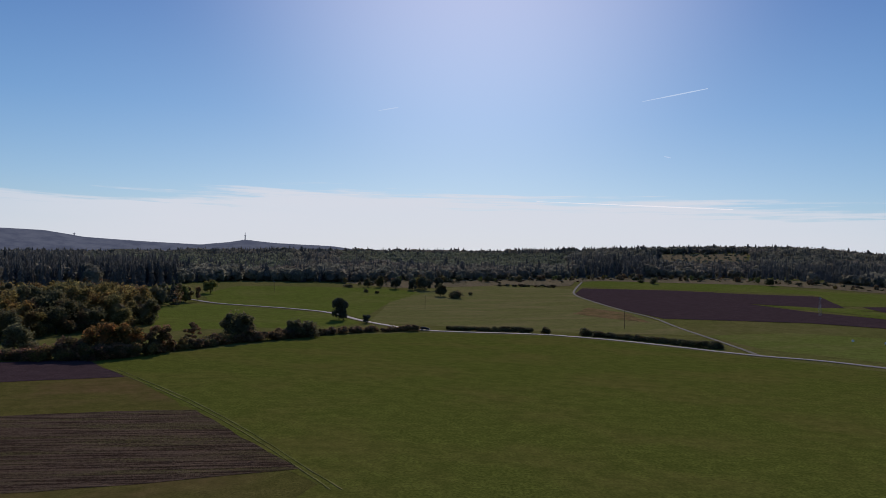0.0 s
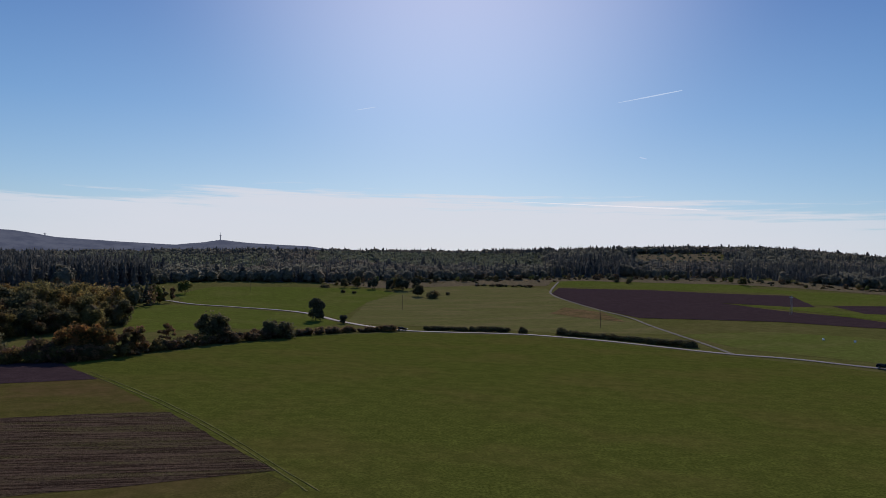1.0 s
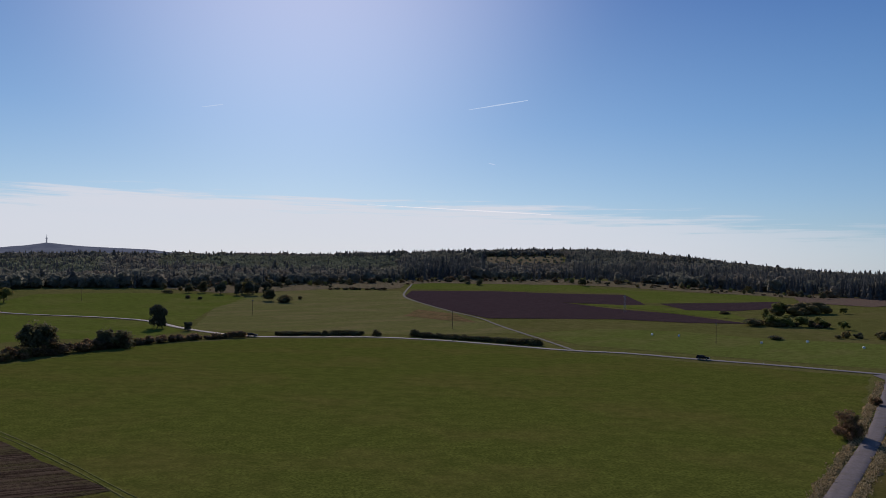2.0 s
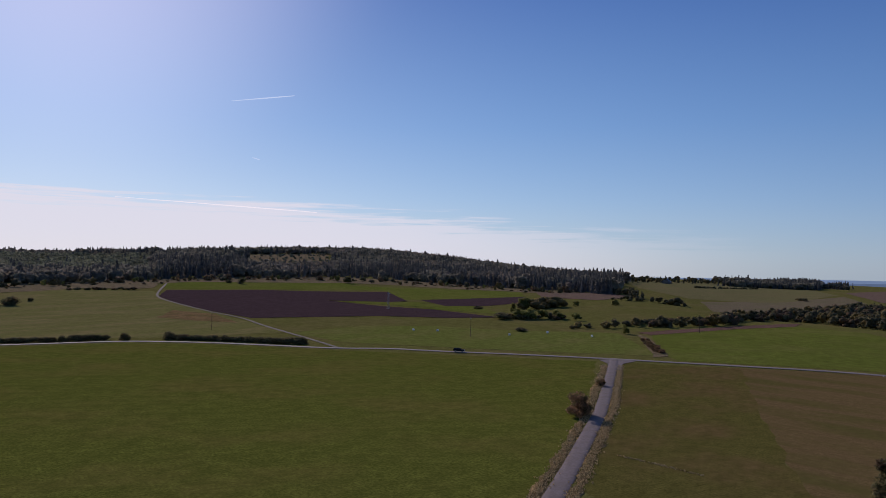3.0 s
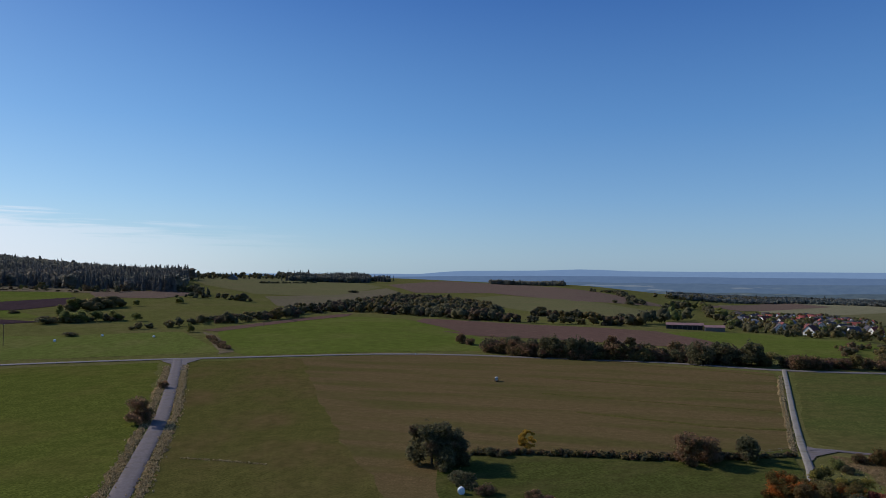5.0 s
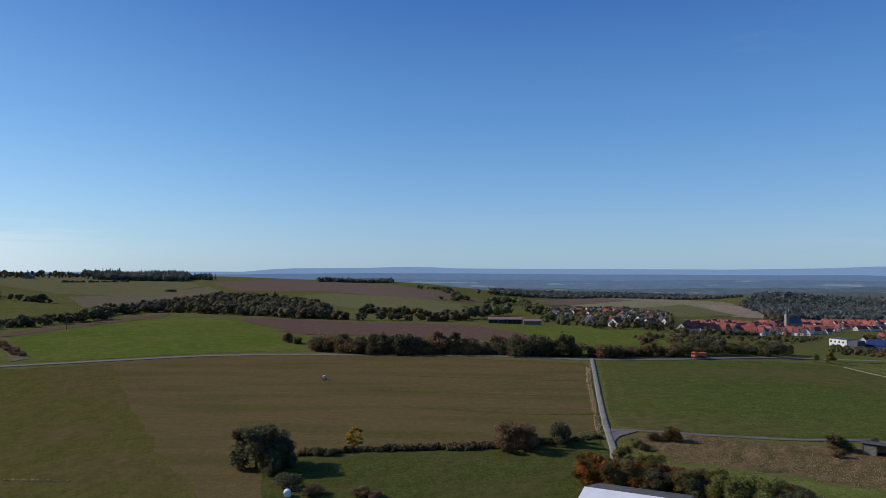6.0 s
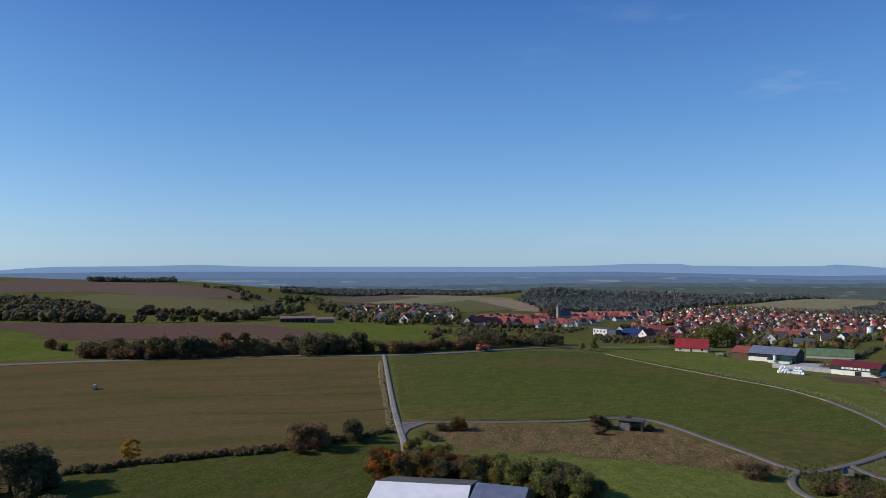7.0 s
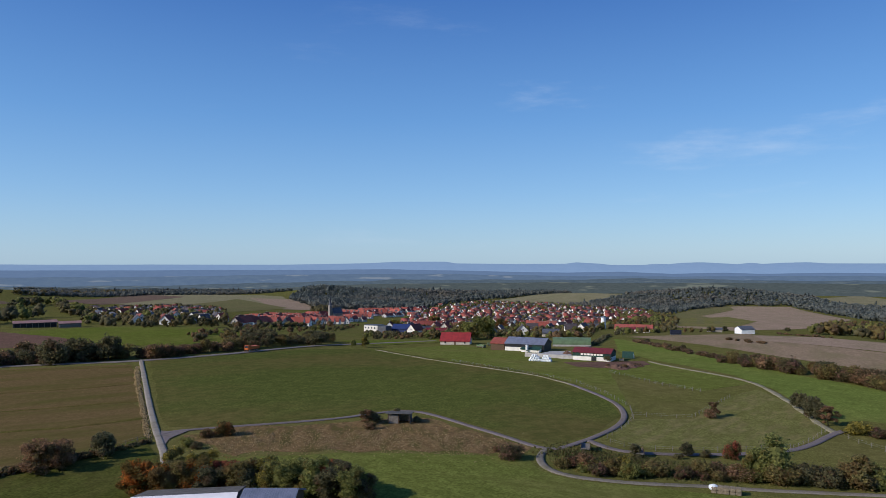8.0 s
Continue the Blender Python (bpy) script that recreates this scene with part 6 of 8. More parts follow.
ribbon("farm_track", [(244, 235), (229.4, 221.5), (171.9, 169.3), (148.5, 148.2), (116.4, 121.8), (98, 106.6), (88.5, 99), (66, 81), (40, 60.5), (10, 37)], 3.7, TRACK, "grey farm track leaving the country road", 3.2, 0.12, "road")
field("track_mouth", [(237, 238.2), (231.5, 226.5), (218, 214), (221, 209), (236.5, 222.5), (249, 226.6), (247, 236)], TRACK, "widened mouth of the farm track", 3.05, 0.3)
ribbon("gravel_track", [(148.2, 331), (150.6, 364.4), (151.6, 415), (151.9, 467.1), (154.7, 513.9), (144.7, 571.7), (138.1, 648.1), (133.6, 725.8), (151.3, 811.8), (187.6, 954.6)], 2.3, GRAVEL, "pale gravel track along the ploughed field", 3.2, 0.12, "road")
ribbon("farm_lane", [(325.4, -12.2), (269.2, -11.4), (226.4, -10.7), (193.9, -10.4), (172, -10.6), (159.9, -10.9), (118, -8), (95, -5)], 1.6, LANE, "straight narrow farm lane with grassy verges", 3.2, 0.12, "road")
ribbon("field_lane", [(180.5, -11.2), (182.7, -14.6), (182.1, -26.4), (181.2, -40.1), (181.2, -55), (184.4, -65.6), (185.8, -75.3), (178.2, -79.7), (159, -82), (144, -84.7), (134, -86), (131, -89.2), (133.9, -95.8), (139.7, -107.4), (147.2, -119.5), (157.5, -130.4), (171.4, -139.4), (188.6, -145), (211.5, -150.2)], 1.6, TRACK, "grey field lane bending round the green field", 3.4, 0.12, "road")
ribbon("grass_path", [(211.5, -150.2), (237.1, -152.3), (259.4, -147.2), (291.4, -141.7), (331.3, -135.8), (363.1, -130.7)], 1.0, EARTH, "pale trodden path across the fields", 2.6, 0.6, "path")
ribbon("east_lane", [(136.6, -101.7), (128.7, -101.2), (123.8, -104.3), (119.6, -113.3), (115.2, -125.5), (112.3, -139.9), (114.6, -150.4), (119.7, -163.7), (121.9, -172.9), (115.8, -177.1), (99.7, -181.4)], 1.8, TRACK, "grey lane curving between pasture and trees", 3.6, 0.12, "road")
ribbon("loop_lane", [(132.2, -87), (125.7, -81), (118.3, -78.3), (112.8, -80), (108.2, -85.7), (104.5, -92), (100, -101.6), (95.3, -108), (88.7, -117.8), (75.8, -137.7)], 1.6, GRAVEL, "pale gravel lane looping below the bushes", 3.3, 0.12, "road")
ribbon("pale_path", [(120.6, -166.2), (132, -174.4), (147, -186.9), (162.9, -199.2), (177.1, -209.6), (194.6, -219.7), (211.9, -222), (234.7, -222.8), (257.7, -227.4)], 1.8, EARTH, "pale trodden path beside the green field", 2.6, 0.6, "path")
ribbon("verge_west", [(226.5, 223.5), (169.5, 171.8), (146.3, 150.8), (114.4, 124.4), (96, 109.2), (86.5, 101.6), (64, 83.6), (38, 63)], 2.4, VERGE, "tan tussocky grass verge of the track", 1.9, 1.5, "verge")
ribbon("verge_east", [(231.5, 219), (174.3, 166.8), (150.7, 145.6), (118.4, 119.2), (100, 104), (90.5, 96.4), (68, 78.4), (42, 58)], 2.2, VERGE, "tan tussocky grass verge of the track", 1.9, 1.5, "verge")
ribbon("verge_lane", [(295.5, -9.5), (248.2, -8.7), (210, -8.4), (178.8, -8.4)], 1.5, VERGE, "tan tussocky grass verge of the track", 1.9, 0.9, "verge")
plant("dark", -97.5, 339.5, 15.7, 1.15, "hedgerow along the meadow")
plant("dark", -74.8, 360.1, 10.6, 1.0, "hedgerow along the meadow")
plant("bush", -68, 361.8, 9.8, 1.3, "hedgerow along the meadow")
plant("orange", -132.5, 277.6, 14.5, 1.15, "hedgerow along the meadow")
plant("orange", -124.5, 280.3, 13.8, 0.95, "hedgerow along the meadow")
plant("orange", -126.6, 284.6, 11.0, 1.2, "hedgerow along the meadow")
plant("thin", -115.3, 292.5, 12.1, 1.1, "hedgerow along the meadow")
plant("thin", -117.4, 287.6, 9.5, 1.1, "hedgerow along the meadow")
plant("thin", -116, 330.4, 9.2, 1.0, "hedgerow along the meadow")
plant("dark", -166.2, 280.1, 12.3, 1.1, "hedgerow along the meadow")
plant("bushrusset", -158, 261.3, 5.4, 1.6, "hedgerow along the meadow")
plant("bushbrown", -141.3, 269, 9.6, 1.2, "hedgerow along the meadow")
plant("bushbrown", -151.3, 264, 5.3, 1.4, "hedgerow along the meadow")
plant("pine", -66.6, 459.5, 15.7, 0.75)
plant("pine", -47.6, 446.9, 5.7, 1.15)
hedge([(-116.9, 285.1), (-109.3, 304.8), (-98.7, 325.6), (-82.8, 345.4), (-65.3, 370.7)], ['bushbrown', 'bushbrown', 'bushrusset', 'thin', 'busholive'], 4.6, 2.2, "hedgerow along the meadow", 1.0, 1.15, 0.4)
hedge([(-65.3, 370.7), (-44.3, 393.9), (-15.1, 408)], ['bushbrown', 'bushbrown', 'bushrusset', 'bushbrown'], 3.6, 2.0, "hedgerow along the meadow", 1.0, 1.2, 0.35)
hedge([(-149, 260), (-134, 267.3), (-121.5, 277.6)], ['bushbrown', 'bushrusset', 'busholive'], 5.5, 3.0, "hedgerow along the meadow", 1.2, 1.2, 0.35)
hedge([(4.5, 416.3), (18.8, 416.4)], ['bush'], 3.3, 2.0, "roadside hedge", 0.4, 1.1, 0.12)
hedge([(21.3, 413.8), (52.3, 414)], ['bush'], 3.6, 2.0, "roadside hedge", 0.4, 1.1, 0.15)
plant("bush", 59.9, 409.3, 4.6, 1.1, "roadside hedge")
plant("bush", 81.1, 404.2, 5.1, 1.3, "roadside hedge")
hedge([(84.4, 401.9), (99.2, 390.5), (121.7, 369)], ['bush'], 3.4, 2.0, "roadside hedge", 0.4, 1.15, 0.15)
hedge([(123.3, 366.9), (129.8, 358.8)], ['bush'], 3.4, 2.0, "roadside hedge", 0.4, 1.1, 0.12)
hedge([(132.2, 357), (138.3, 353.6)], ['bush'], 4.0, 3.0, "roadside hedge", 0.4, 1.2, 0.12)
COPSE = ["copsegold", "copsegold", "copseolive", "copsedark"]
COPSE_EDGE = [(-164, 398), (-169, 378), (-177, 360), (-183, 344), (-186, 328), (-190, 312), (-196, 298), (-206, 288), (-219, 280), (-232, 268)]
for k, (x, y) in enumerate(COPSE_EDGE):
    plant(("copsedark", "copseolive", "copsedark")[k % 3], x - 4, y, 16.5 + 2.5 * (k % 2) - (3 if y < 330 else 0), 1.12, "copse beside the meadow")
for k, (x, y) in enumerate(((-178, 412), (-186, 394), (-192, 374), (-198, 356), (-203, 336), (-211, 318), (-222, 302), (-236, 290), (-192, 424), (-201, 406), (-208, 388), (-214, 370), (-221, 350), (-232, 332), (-245, 316), (-210, 420), (-219, 402), (-226, 384))):
    plant(COPSE[k % 4], x, y, (22.5, 24.5, 23.0)[k % 3] - (6 if y < 345 else 0), 0.98, "copse beside the meadow")
grove([(-215, 430), (-230, 385), (-238, 350), (-262, 312), (-330, 330), (-390, 400), (-330, 470), (-262, 490), (-228, 480)], ["copsegold", "copseolive", "copsedark", "russet"], 18, 13, "woodland behind the copse", 0.2, 1.2)
grove([(-243, 482.1), (-215.3, 480.4), (-208.9, 497), (-190.8, 529.1), (-198.5, 568.9), (-238.2, 594.3), (-288.3, 571.5)], ['olive', 'thin', 'spruce', 'dark'], 15, 13, "copse beside the meadow", 0.25, 0.8)
plant("poplar", -199.3, 546.4, 14.3, 0.9)
plant("oak", -209.7, 639.9, 13.3, 1.1)
plant("thin", -193.1, 559.9, 12.5, 0.5)
plant("bush", -102.8, 766.4, 4.2, 2.2)
plant("bush", 11.7, 664.2, 8.5, 1.5)
plant("dark", -1.6, 679.2, 13.5, 0.9)
plant("pine", -50.4, 759.1, 13.3, 0.9)
plant("pine", -31.8, 749.1, 13.1, 0.8)
plant("pine", -18.5, 745.7, 16.2, 0.9)
plant("pine", -5, 758.3, 14.4, 0.9)
plant("olive", -23.4, 768.4, 17.2, 0.9)
plant("bush", -63.6, 693.2, 3.3, 1.2)
plant("bush", -76.3, 703.4, 4.0, 1.2)
plant("bush", 28, 701.3, 3.9, 1.1)
plant("dark", -82.2, 773.7, 11.7, 0.9)
plant("dark", -69.1, 778.3, 13.1, 0.8)
hedge([(64.2, 843.7), (103.2, 846.5), (131.4, 842.4)], ['bush', 'bush', 'bushbrown'], 3.6, 4, "scrub along the heath", 2.5, 1.5, 0.35)
EDGE = [(-92, 818), (-40, 868), (40, 918), (110, 960), (193, 1012), (293, 1035), (420, 1010), (505, 925), (550, 830), (590, 745), (604, 665)]
hedge(EDGE, ["olive", "thin", "bushbrown", "dark", "oak", "bush"], 7.0, 8.5, "scattered trees along the forest edge", 12, 1.0, 0.55)
hedge(EDGE, ["bushbrown", "bush", "bushrusset", "busholive"], 2.6, 7.0, "low scrub along the forest edge", 14, 1.5, 0.4)
plant("dark", 427.1, 924.8, 12.1, 1.1)
plant("bush", 269.8, 962.8, 5.2, 1.6)
plant("bush", 279.3, 943.2, 9.8, 1.0)
plant("bush", 328.8, 429.6, 5.9, 2.29, "scattered trees of the slope")
plant("oak", 402.6, 497.3, 11.2, 1.22, "scattered trees of the slope")
plant("oak", 339, 426.3, 9.2, 1.49, "scattered trees of the slope")
plant("oak", 346.4, 419.5, 8.7, 1.62, "scattered trees of the slope")
plant("oak", 355.7, 416.4, 7.9, 1.49, "scattered trees of the slope")
plant("poplar", 364.4, 465.3, 9.0, 1.35, "scattered trees of the slope")
plant("oak", 365, 409.2, 7.8, 1.35, "scattered trees of the slope")
plant("oak", 369.8, 395, 6.1, 1.35, "scattered trees of the slope")
plant("bush", 363.3, 513.8, 3.4, 2.29, "scattered trees of the slope")
plant("oak", 441.7, 504.7, 4.1, 1.76, "scattered trees of the slope")
plant("oak", 466.3, 498.3, 5.6, 1.35, "scattered trees of the slope")
plant("oak", 514.1, 493.6, 6.7, 1.62, "scattered trees of the slope")
plant("bush", 287.6, 356, 2.8, 2.97, "scattered trees of the slope")
plant("bush", 327.2, 352.8, 2.5, 1.62, "scattered trees of the slope")
hedge([(335, 353.7), (348.8, 346.2), (356.1, 344)], ['bush', 'dark', 'busholive'], 6, 6, "scattered trees of the slope", 1.5, 1.1, 0.35)
plant("oak", 335.3, 313.2, 6.3, 0.9, "scattered trees of the slope")
hedge([(336, 428), (347, 421), (357, 417), (367, 408)], ["bush", "busholive", "bushrusset"], 5, 3.5, "scattered trees of the slope", 2.5, 1.3, 0.35)
hedge([(399, 499), (412, 494), (441, 503)], ["busholive", "bush"], 9, 3.5, "scattered trees of the slope", 3, 1.4, 0.35)
hedge([(374.7, 338.7), (398.2, 333.1), (428.6, 328.2), (467.9, 332.9)], ['bush', 'dark', 'bushrusset', 'olive'], 8, 7, "hedge on the knoll", 2, 1.0, 0.35)
hedge([(318.4, 284), (299, 260.5), (282.6, 241.8)], ['bushrusset', 'bushbrown'], 2.2, 3, "scrub on the bank", 1, 1.2, 0.35)
hedge([(569.2, 550.2), (596.3, 532.3)], ['dark', 'bush'], 6, 8, "scattered trees of the slope", 1.5, 1.2, 0.35)
hedge([(678.7, 669.8), (628.5, 565.9), (616.3, 550.7)], ['dark', 'spruce'], 12, 9, "end of the wood", 3, 1.0, 0.35)
hedge([(597.5, 521.5), (599.8, 491.5), (597.5, 478)], ['dark', 'bush'], 8, 8, "scattered trees of the slope", 2, 1.1, 0.35)
grove([(444.2, 341.2), (505.5, 351.5), (570.9, 345.3), (557.1, 295.9), (548, 237.8), (555, 196.2), (674.5, 226.9), (805.1, 298.6), (856.3, 371.6), (848.2, 425.1), (748.5, 420.9), (624.7, 391.7), (555.2, 392.7)], ['dark', 'dark', 'bushrusset', 'bush', 'olive'], 8, 9, "belt of trees behind the knoll", 0.5, 1.1)
hedge([(377.5, 350.3), (416, 358), (446, 350), (495, 352)], ['bushrusset', 'bush', 'busholive'], 5, 4.5, "belt of trees behind the knoll", 2.5, 1.4, 0.35)
hedge([(600, 88), (640, 108), (668, 152), (684, 196)], ["busholive", "bush", "dark", "bushrusset"], 7, 5, "belt of trees behind the knoll", 5, 1.4, 0.4)
hedge([(560.7, 193.4), (557.6, 146.7), (568.9, 106.9), (594.5, 86.4)], ['dark', 'dark', 'olive', 'bushrusset', 'busholive'], 8, 8, "belt of trees behind the knoll", 3, 1.1, 0.35)
hedge([(622.2, 90.5), (647.5, 78.7), (767.9, 65.4)], ['dark', 'oak'], 13, 11, "trees beside the cattle hall", 3, 0.9, 0.35)
plant("bush", 918, 545.6, 5.0, 2.5, "scattered trees of the slope")
plant("bush", 756.8, 211.1, 7.1, 1.4, "scattered trees of the slope")
plant("dark", 1192.4, 93.8, 11.9, 1.3, "scattered trees of the slope")
plant("bush", 1075, 163.6, 7.2, 2.0, "scattered trees of the slope")
plant("bush", 1087.7, 188.5, 5.6, 1.6, "scattered trees of the slope")
plant("bush", 734.4, 190.4, 4.0, 1.3, "scattered trees of the slope")
plant("bush", 741.6, 183.6, 3.5, 1.3, "scattered trees of the slope")
hedge([(332.5, 120.4), (327.6, 104.7), (326.7, 91.2)], ['bushbrown', 'bushrusset', 'bushbrown'], 7, 4.5, "dark hedge along the road", 1.2, 1.0, 0.35)
plant("dark", 325.5, 85.7, 11.8, 1.2, "dark hedge along the road")
plant("dark", 325.8, 74.5, 11.8, 1.2, "dark hedge along the road")
plant("bush", 328.1, 67.7, 9.8, 1.0, "dark hedge along the road")
plant("thin", 329.8, 58.5, 11.4, 1.0, "dark hedge along the road")
plant("thin", 330.7, 50.5, 10.8, 1.0, "dark hedge along the road")
plant("dark", 335, 12.9, 10.2, 0.9, "dark hedge along the road")
plant("dark", 337.2, 3.9, 7.8, 1.1, "dark hedge along the road")
plant("dark", 341.5, -2, 4.6, 1.4, "dark hedge along the road")
hedge([(324, 87.9), (327.5, 65.2), (330.7, 50.5), (334.7, 28.7), (338.5, 8)], ['bushbrown', 'bush', 'bushrusset', 'busholive'], 6.5, 3.4, "dark hedge along the road", 1.4, 1.15, 0.35)
hedge([(337.5, 113.5), (337.1, 75.8), (342.2, 40.6), (348.5, 12.4)], ['bushbrown', 'olive', 'dark'], 7, 6, "dark hedge along the road", 2.0, 1.0, 0.35)
hedge([(337.7, -2.2), (331.2, -17.9), (347.9, -41), (365.7, -63.9)], ['bushbrown', 'busholive', 'bushrusset'], 6, 5, "dark hedge along the road", 1.5, 1.1, 0.35)
hedge([(331.4, 18.5), (333.8, 3)], ['dark', 'bush'], 9, 7, "dark hedge along the road", 1.5, 1.0, 0.35)
grove([(372, -49.9), (402.4, -76.9), (428.3, -113.8), (411.4, -123.1), (390.6, -103.8), (366.8, -73.1)], ['bush', 'dark', 'dark', 'olive'], 6.5, 8, "dark hedge along the road", 0.3, 1.1)
grove([(450.1, -38.6), (501.2, -79.5), (481.9, -104.1), (416.4, -83.1), (394.3, -40.2)], ['bush', 'busholive', 'bushbrown', 'dark'], 4, 9, "dark hedge along the road", 0.4, 1.2)
plant("yellow", 378.4, -129.9, 6.2, 0.8)
plant("oak", 381.9, -124, 4.3, 0.9)
hedge([(549, -84), (584, -119), (645, -163), (700, -200)], ['olive', 'bush', 'bushbrown', 'dark', 'busholive'], 5, 8, "garden trees of the village", 3, 1.2, 0.45)
hedge([(361.3, 145.2), (357, 138.7)], ['bushbrown'], 5, 4, "dark hedge along the road", 1, 1, 0.35)
plant("fullbrown", 139, 147.4, 7.5, 1.1, "bushes along the farm track")
plant("bushbrown", 141.9, 148, 4.5, 1.1, "bushes along the farm track")
plant("bushbrown", 184.6, 183.7, 3.2, 1.0, "bushes along the farm track")
plant("fulldark", 135.2, 61.1, 10.2, 1.15, "trees of the paddock hedge")
plant("fulldark", 137.6, 57.4, 7.6, 1.15, "trees of the paddock hedge")
plant("fulldark", 134.1, 56.6, 7.4, 1.0, "trees of the paddock hedge")
plant("bush", 123.1, 49.4, 3.3, 1.3, "trees of the paddock hedge")
plant("dark", 130.8, 56, 5.2, 0.9, "trees of the paddock hedge")
plant("goldthin", 154, 46.6, 4.9, 1.05, "trees of the paddock hedge")
plant("fullbrown", 164.3, 9.1, 4.8, 1.2, "trees of the paddock hedge")
plant("fulldark", 166.5, 1.2, 5.2, 1.0, "trees of the paddock hedge")
plant("fullbrown", 157.5, 12.3, 6.9, 1.25, "trees of the paddock hedge")
plant("fullbrown", 158.9, 8.1, 5.7, 1.1, "trees of the paddock hedge")
plant("dark", 163.5, 0.9, 6.0, 0.8, "trees of the paddock hedge")
plant("bush", 146.5, 52.4, 2.2, 1.2, "trees of the paddock hedge")
plant("bush", 146.7, 49.6, 1.8, 1.2, "trees of the paddock hedge")
hedge([(145.5, 56.5), (150.7, 45.7), (154.1, 34.7), (157.7, 24.2), (162.2, 14.1), (165.6, 4.1)], ['bush', 'bushbrown', 'busholive'], 1.5, 0.7, "low hedge of the paddock", 0.25, 1.3, 0.3)
hedge([(155.4, 25.1), (160.6, 13.8), (165.5, 4), (172.9, -8)], ['bush', 'bushbrown', 'busholive'], 1.5, 0.8, "low hedge of the paddock", 0.25, 1.3, 0.3)
plant("bushrusset", 120.9, 43.8, 2.3, 1.4, "trees of the paddock hedge")
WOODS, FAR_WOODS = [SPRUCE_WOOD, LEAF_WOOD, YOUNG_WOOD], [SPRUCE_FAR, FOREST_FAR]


def sector(b0, b1, r0, r1):
    """A stretch of land between two bearings and two distances."""
    return [(r * math.sin(radians(b)), r * math.cos(radians(b))) for r, bs in ((r0, np.linspace(b0, b1, 7)), (r1, np.linspace(b1, b0, 7))) for b in bs]


STANDS = [
    (sector(-8.5, 10, 1180, 2000), 0.06, 10.5, 1.0, 0.03, 2),
    (sector(-60, -20.5, 690, 1000), 0.95, 23.0, 1.0, 0.0, 1),
    (sector(-60, -27, 1000, 1500), 0.8, 20.0, 1.0, 0.0, 1),
    (sector(-27, -12, 1000, 1700), 0.45, 13.0, 1.0, 0.0, 2),
    (sector(10.5, 17, 1050, 1450), 0.9, 22.0, 0.95, 0.03, 1),
    (sector(16.5, 23.5, 1500, 1840), 0.15, 5.0, 0.30, 0.08, 2),
    (sector(17, 24, 1240, 1500), 0.35, 13.0, 0.9, 0.0, 1),
    (sector(24, 34, 1130, 1400), 0.92, 17.0, 1.0, 0.0, 1),
    (sector(34, 49, 760, 1500), 0.85, 19.0, 1.0, 0.0, 1),
    (sector(24, 36, 1400, 1900), 0.4, 16.0, 1.0, 0.0, 1),
    (sector(-13, 5, 1850, 2080), 0.35, 12.0, 0.8, 0.10, 1),
    (sector(5, 17, 1850, 2100), 0.75, 17.0, 0.9, 0.02, 1),
]
forest("north_forest", "dark mixed forest of spruce and broadleaves on the rise", [(-497.1, 485.9), (-385.7, 617.6), (-297, 688.8), (-272.2, 787.3), (-235.6, 835.5), (-122.3, 845.7), (-44.3, 905.1), (66.3, 972.9), (193.5, 1046.9), (293, 1081.4), (449.3, 1062.9), (549.6, 964.5), (589.4, 839.2), (628.7, 740.4), (640.1, 622.9), (797.9, 757.2), (1097, 1023), (1382, 1647), (752.4, 2067.3), (0, 2200), (-684, 1879.4), (-1271.3, 1412), (-1299, 750)], 8.6, 0.016, 16.5, 0.38, WOODS, 3, STANDS)
field("forest_clearing", sector(16.8, 23.2, 1510, 1830), HEATH, "pale felled clearing in the forest", 1, 6.0)
forest("hill_wood", "dark strip of conifers on the hill", sector(53.4, 60.5, 1480, 1760) + sector(62.6, 61.5, 1560, 1640), 5.5, 0.004, 14, 0.35, WOODS, 4)
forest("hill_copse", "dark copse on the hilltop", sector(70.3, 76.2, 1690, 1790), 8, 0.01, 12, 0.1, WOODS, 5)
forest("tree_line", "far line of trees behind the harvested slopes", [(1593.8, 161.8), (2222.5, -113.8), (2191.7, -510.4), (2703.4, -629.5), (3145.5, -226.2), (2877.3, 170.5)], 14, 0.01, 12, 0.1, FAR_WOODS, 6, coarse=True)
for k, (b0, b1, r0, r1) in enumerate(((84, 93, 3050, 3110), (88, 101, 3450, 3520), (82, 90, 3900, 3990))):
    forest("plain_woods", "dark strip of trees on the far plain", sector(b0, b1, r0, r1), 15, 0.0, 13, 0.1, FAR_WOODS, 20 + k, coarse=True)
field("plain_field", sector(86, 92, 3130, 3420), PALE, "pale field on the far plain", 1, 6.0)
field("plain_field", sector(93, 100, 3080, 3400), GRASS_FAR, "green field on the far plain", 1, 6.0)
field("plain_field", sector(84, 98, 3560, 3860), PALE, "pale field on the far plain", 1, 6.0)
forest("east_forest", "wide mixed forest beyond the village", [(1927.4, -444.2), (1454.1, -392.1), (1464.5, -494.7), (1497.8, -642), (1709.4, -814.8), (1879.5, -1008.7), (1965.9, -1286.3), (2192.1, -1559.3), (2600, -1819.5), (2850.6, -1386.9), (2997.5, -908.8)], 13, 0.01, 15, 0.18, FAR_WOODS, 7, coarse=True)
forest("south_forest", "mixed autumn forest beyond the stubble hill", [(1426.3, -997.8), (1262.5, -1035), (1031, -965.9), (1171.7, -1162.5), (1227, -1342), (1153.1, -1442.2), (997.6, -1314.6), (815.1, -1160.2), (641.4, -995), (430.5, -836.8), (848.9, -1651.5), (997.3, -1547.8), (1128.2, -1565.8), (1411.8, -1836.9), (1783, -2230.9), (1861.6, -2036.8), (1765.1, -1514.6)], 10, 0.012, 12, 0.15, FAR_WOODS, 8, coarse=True)
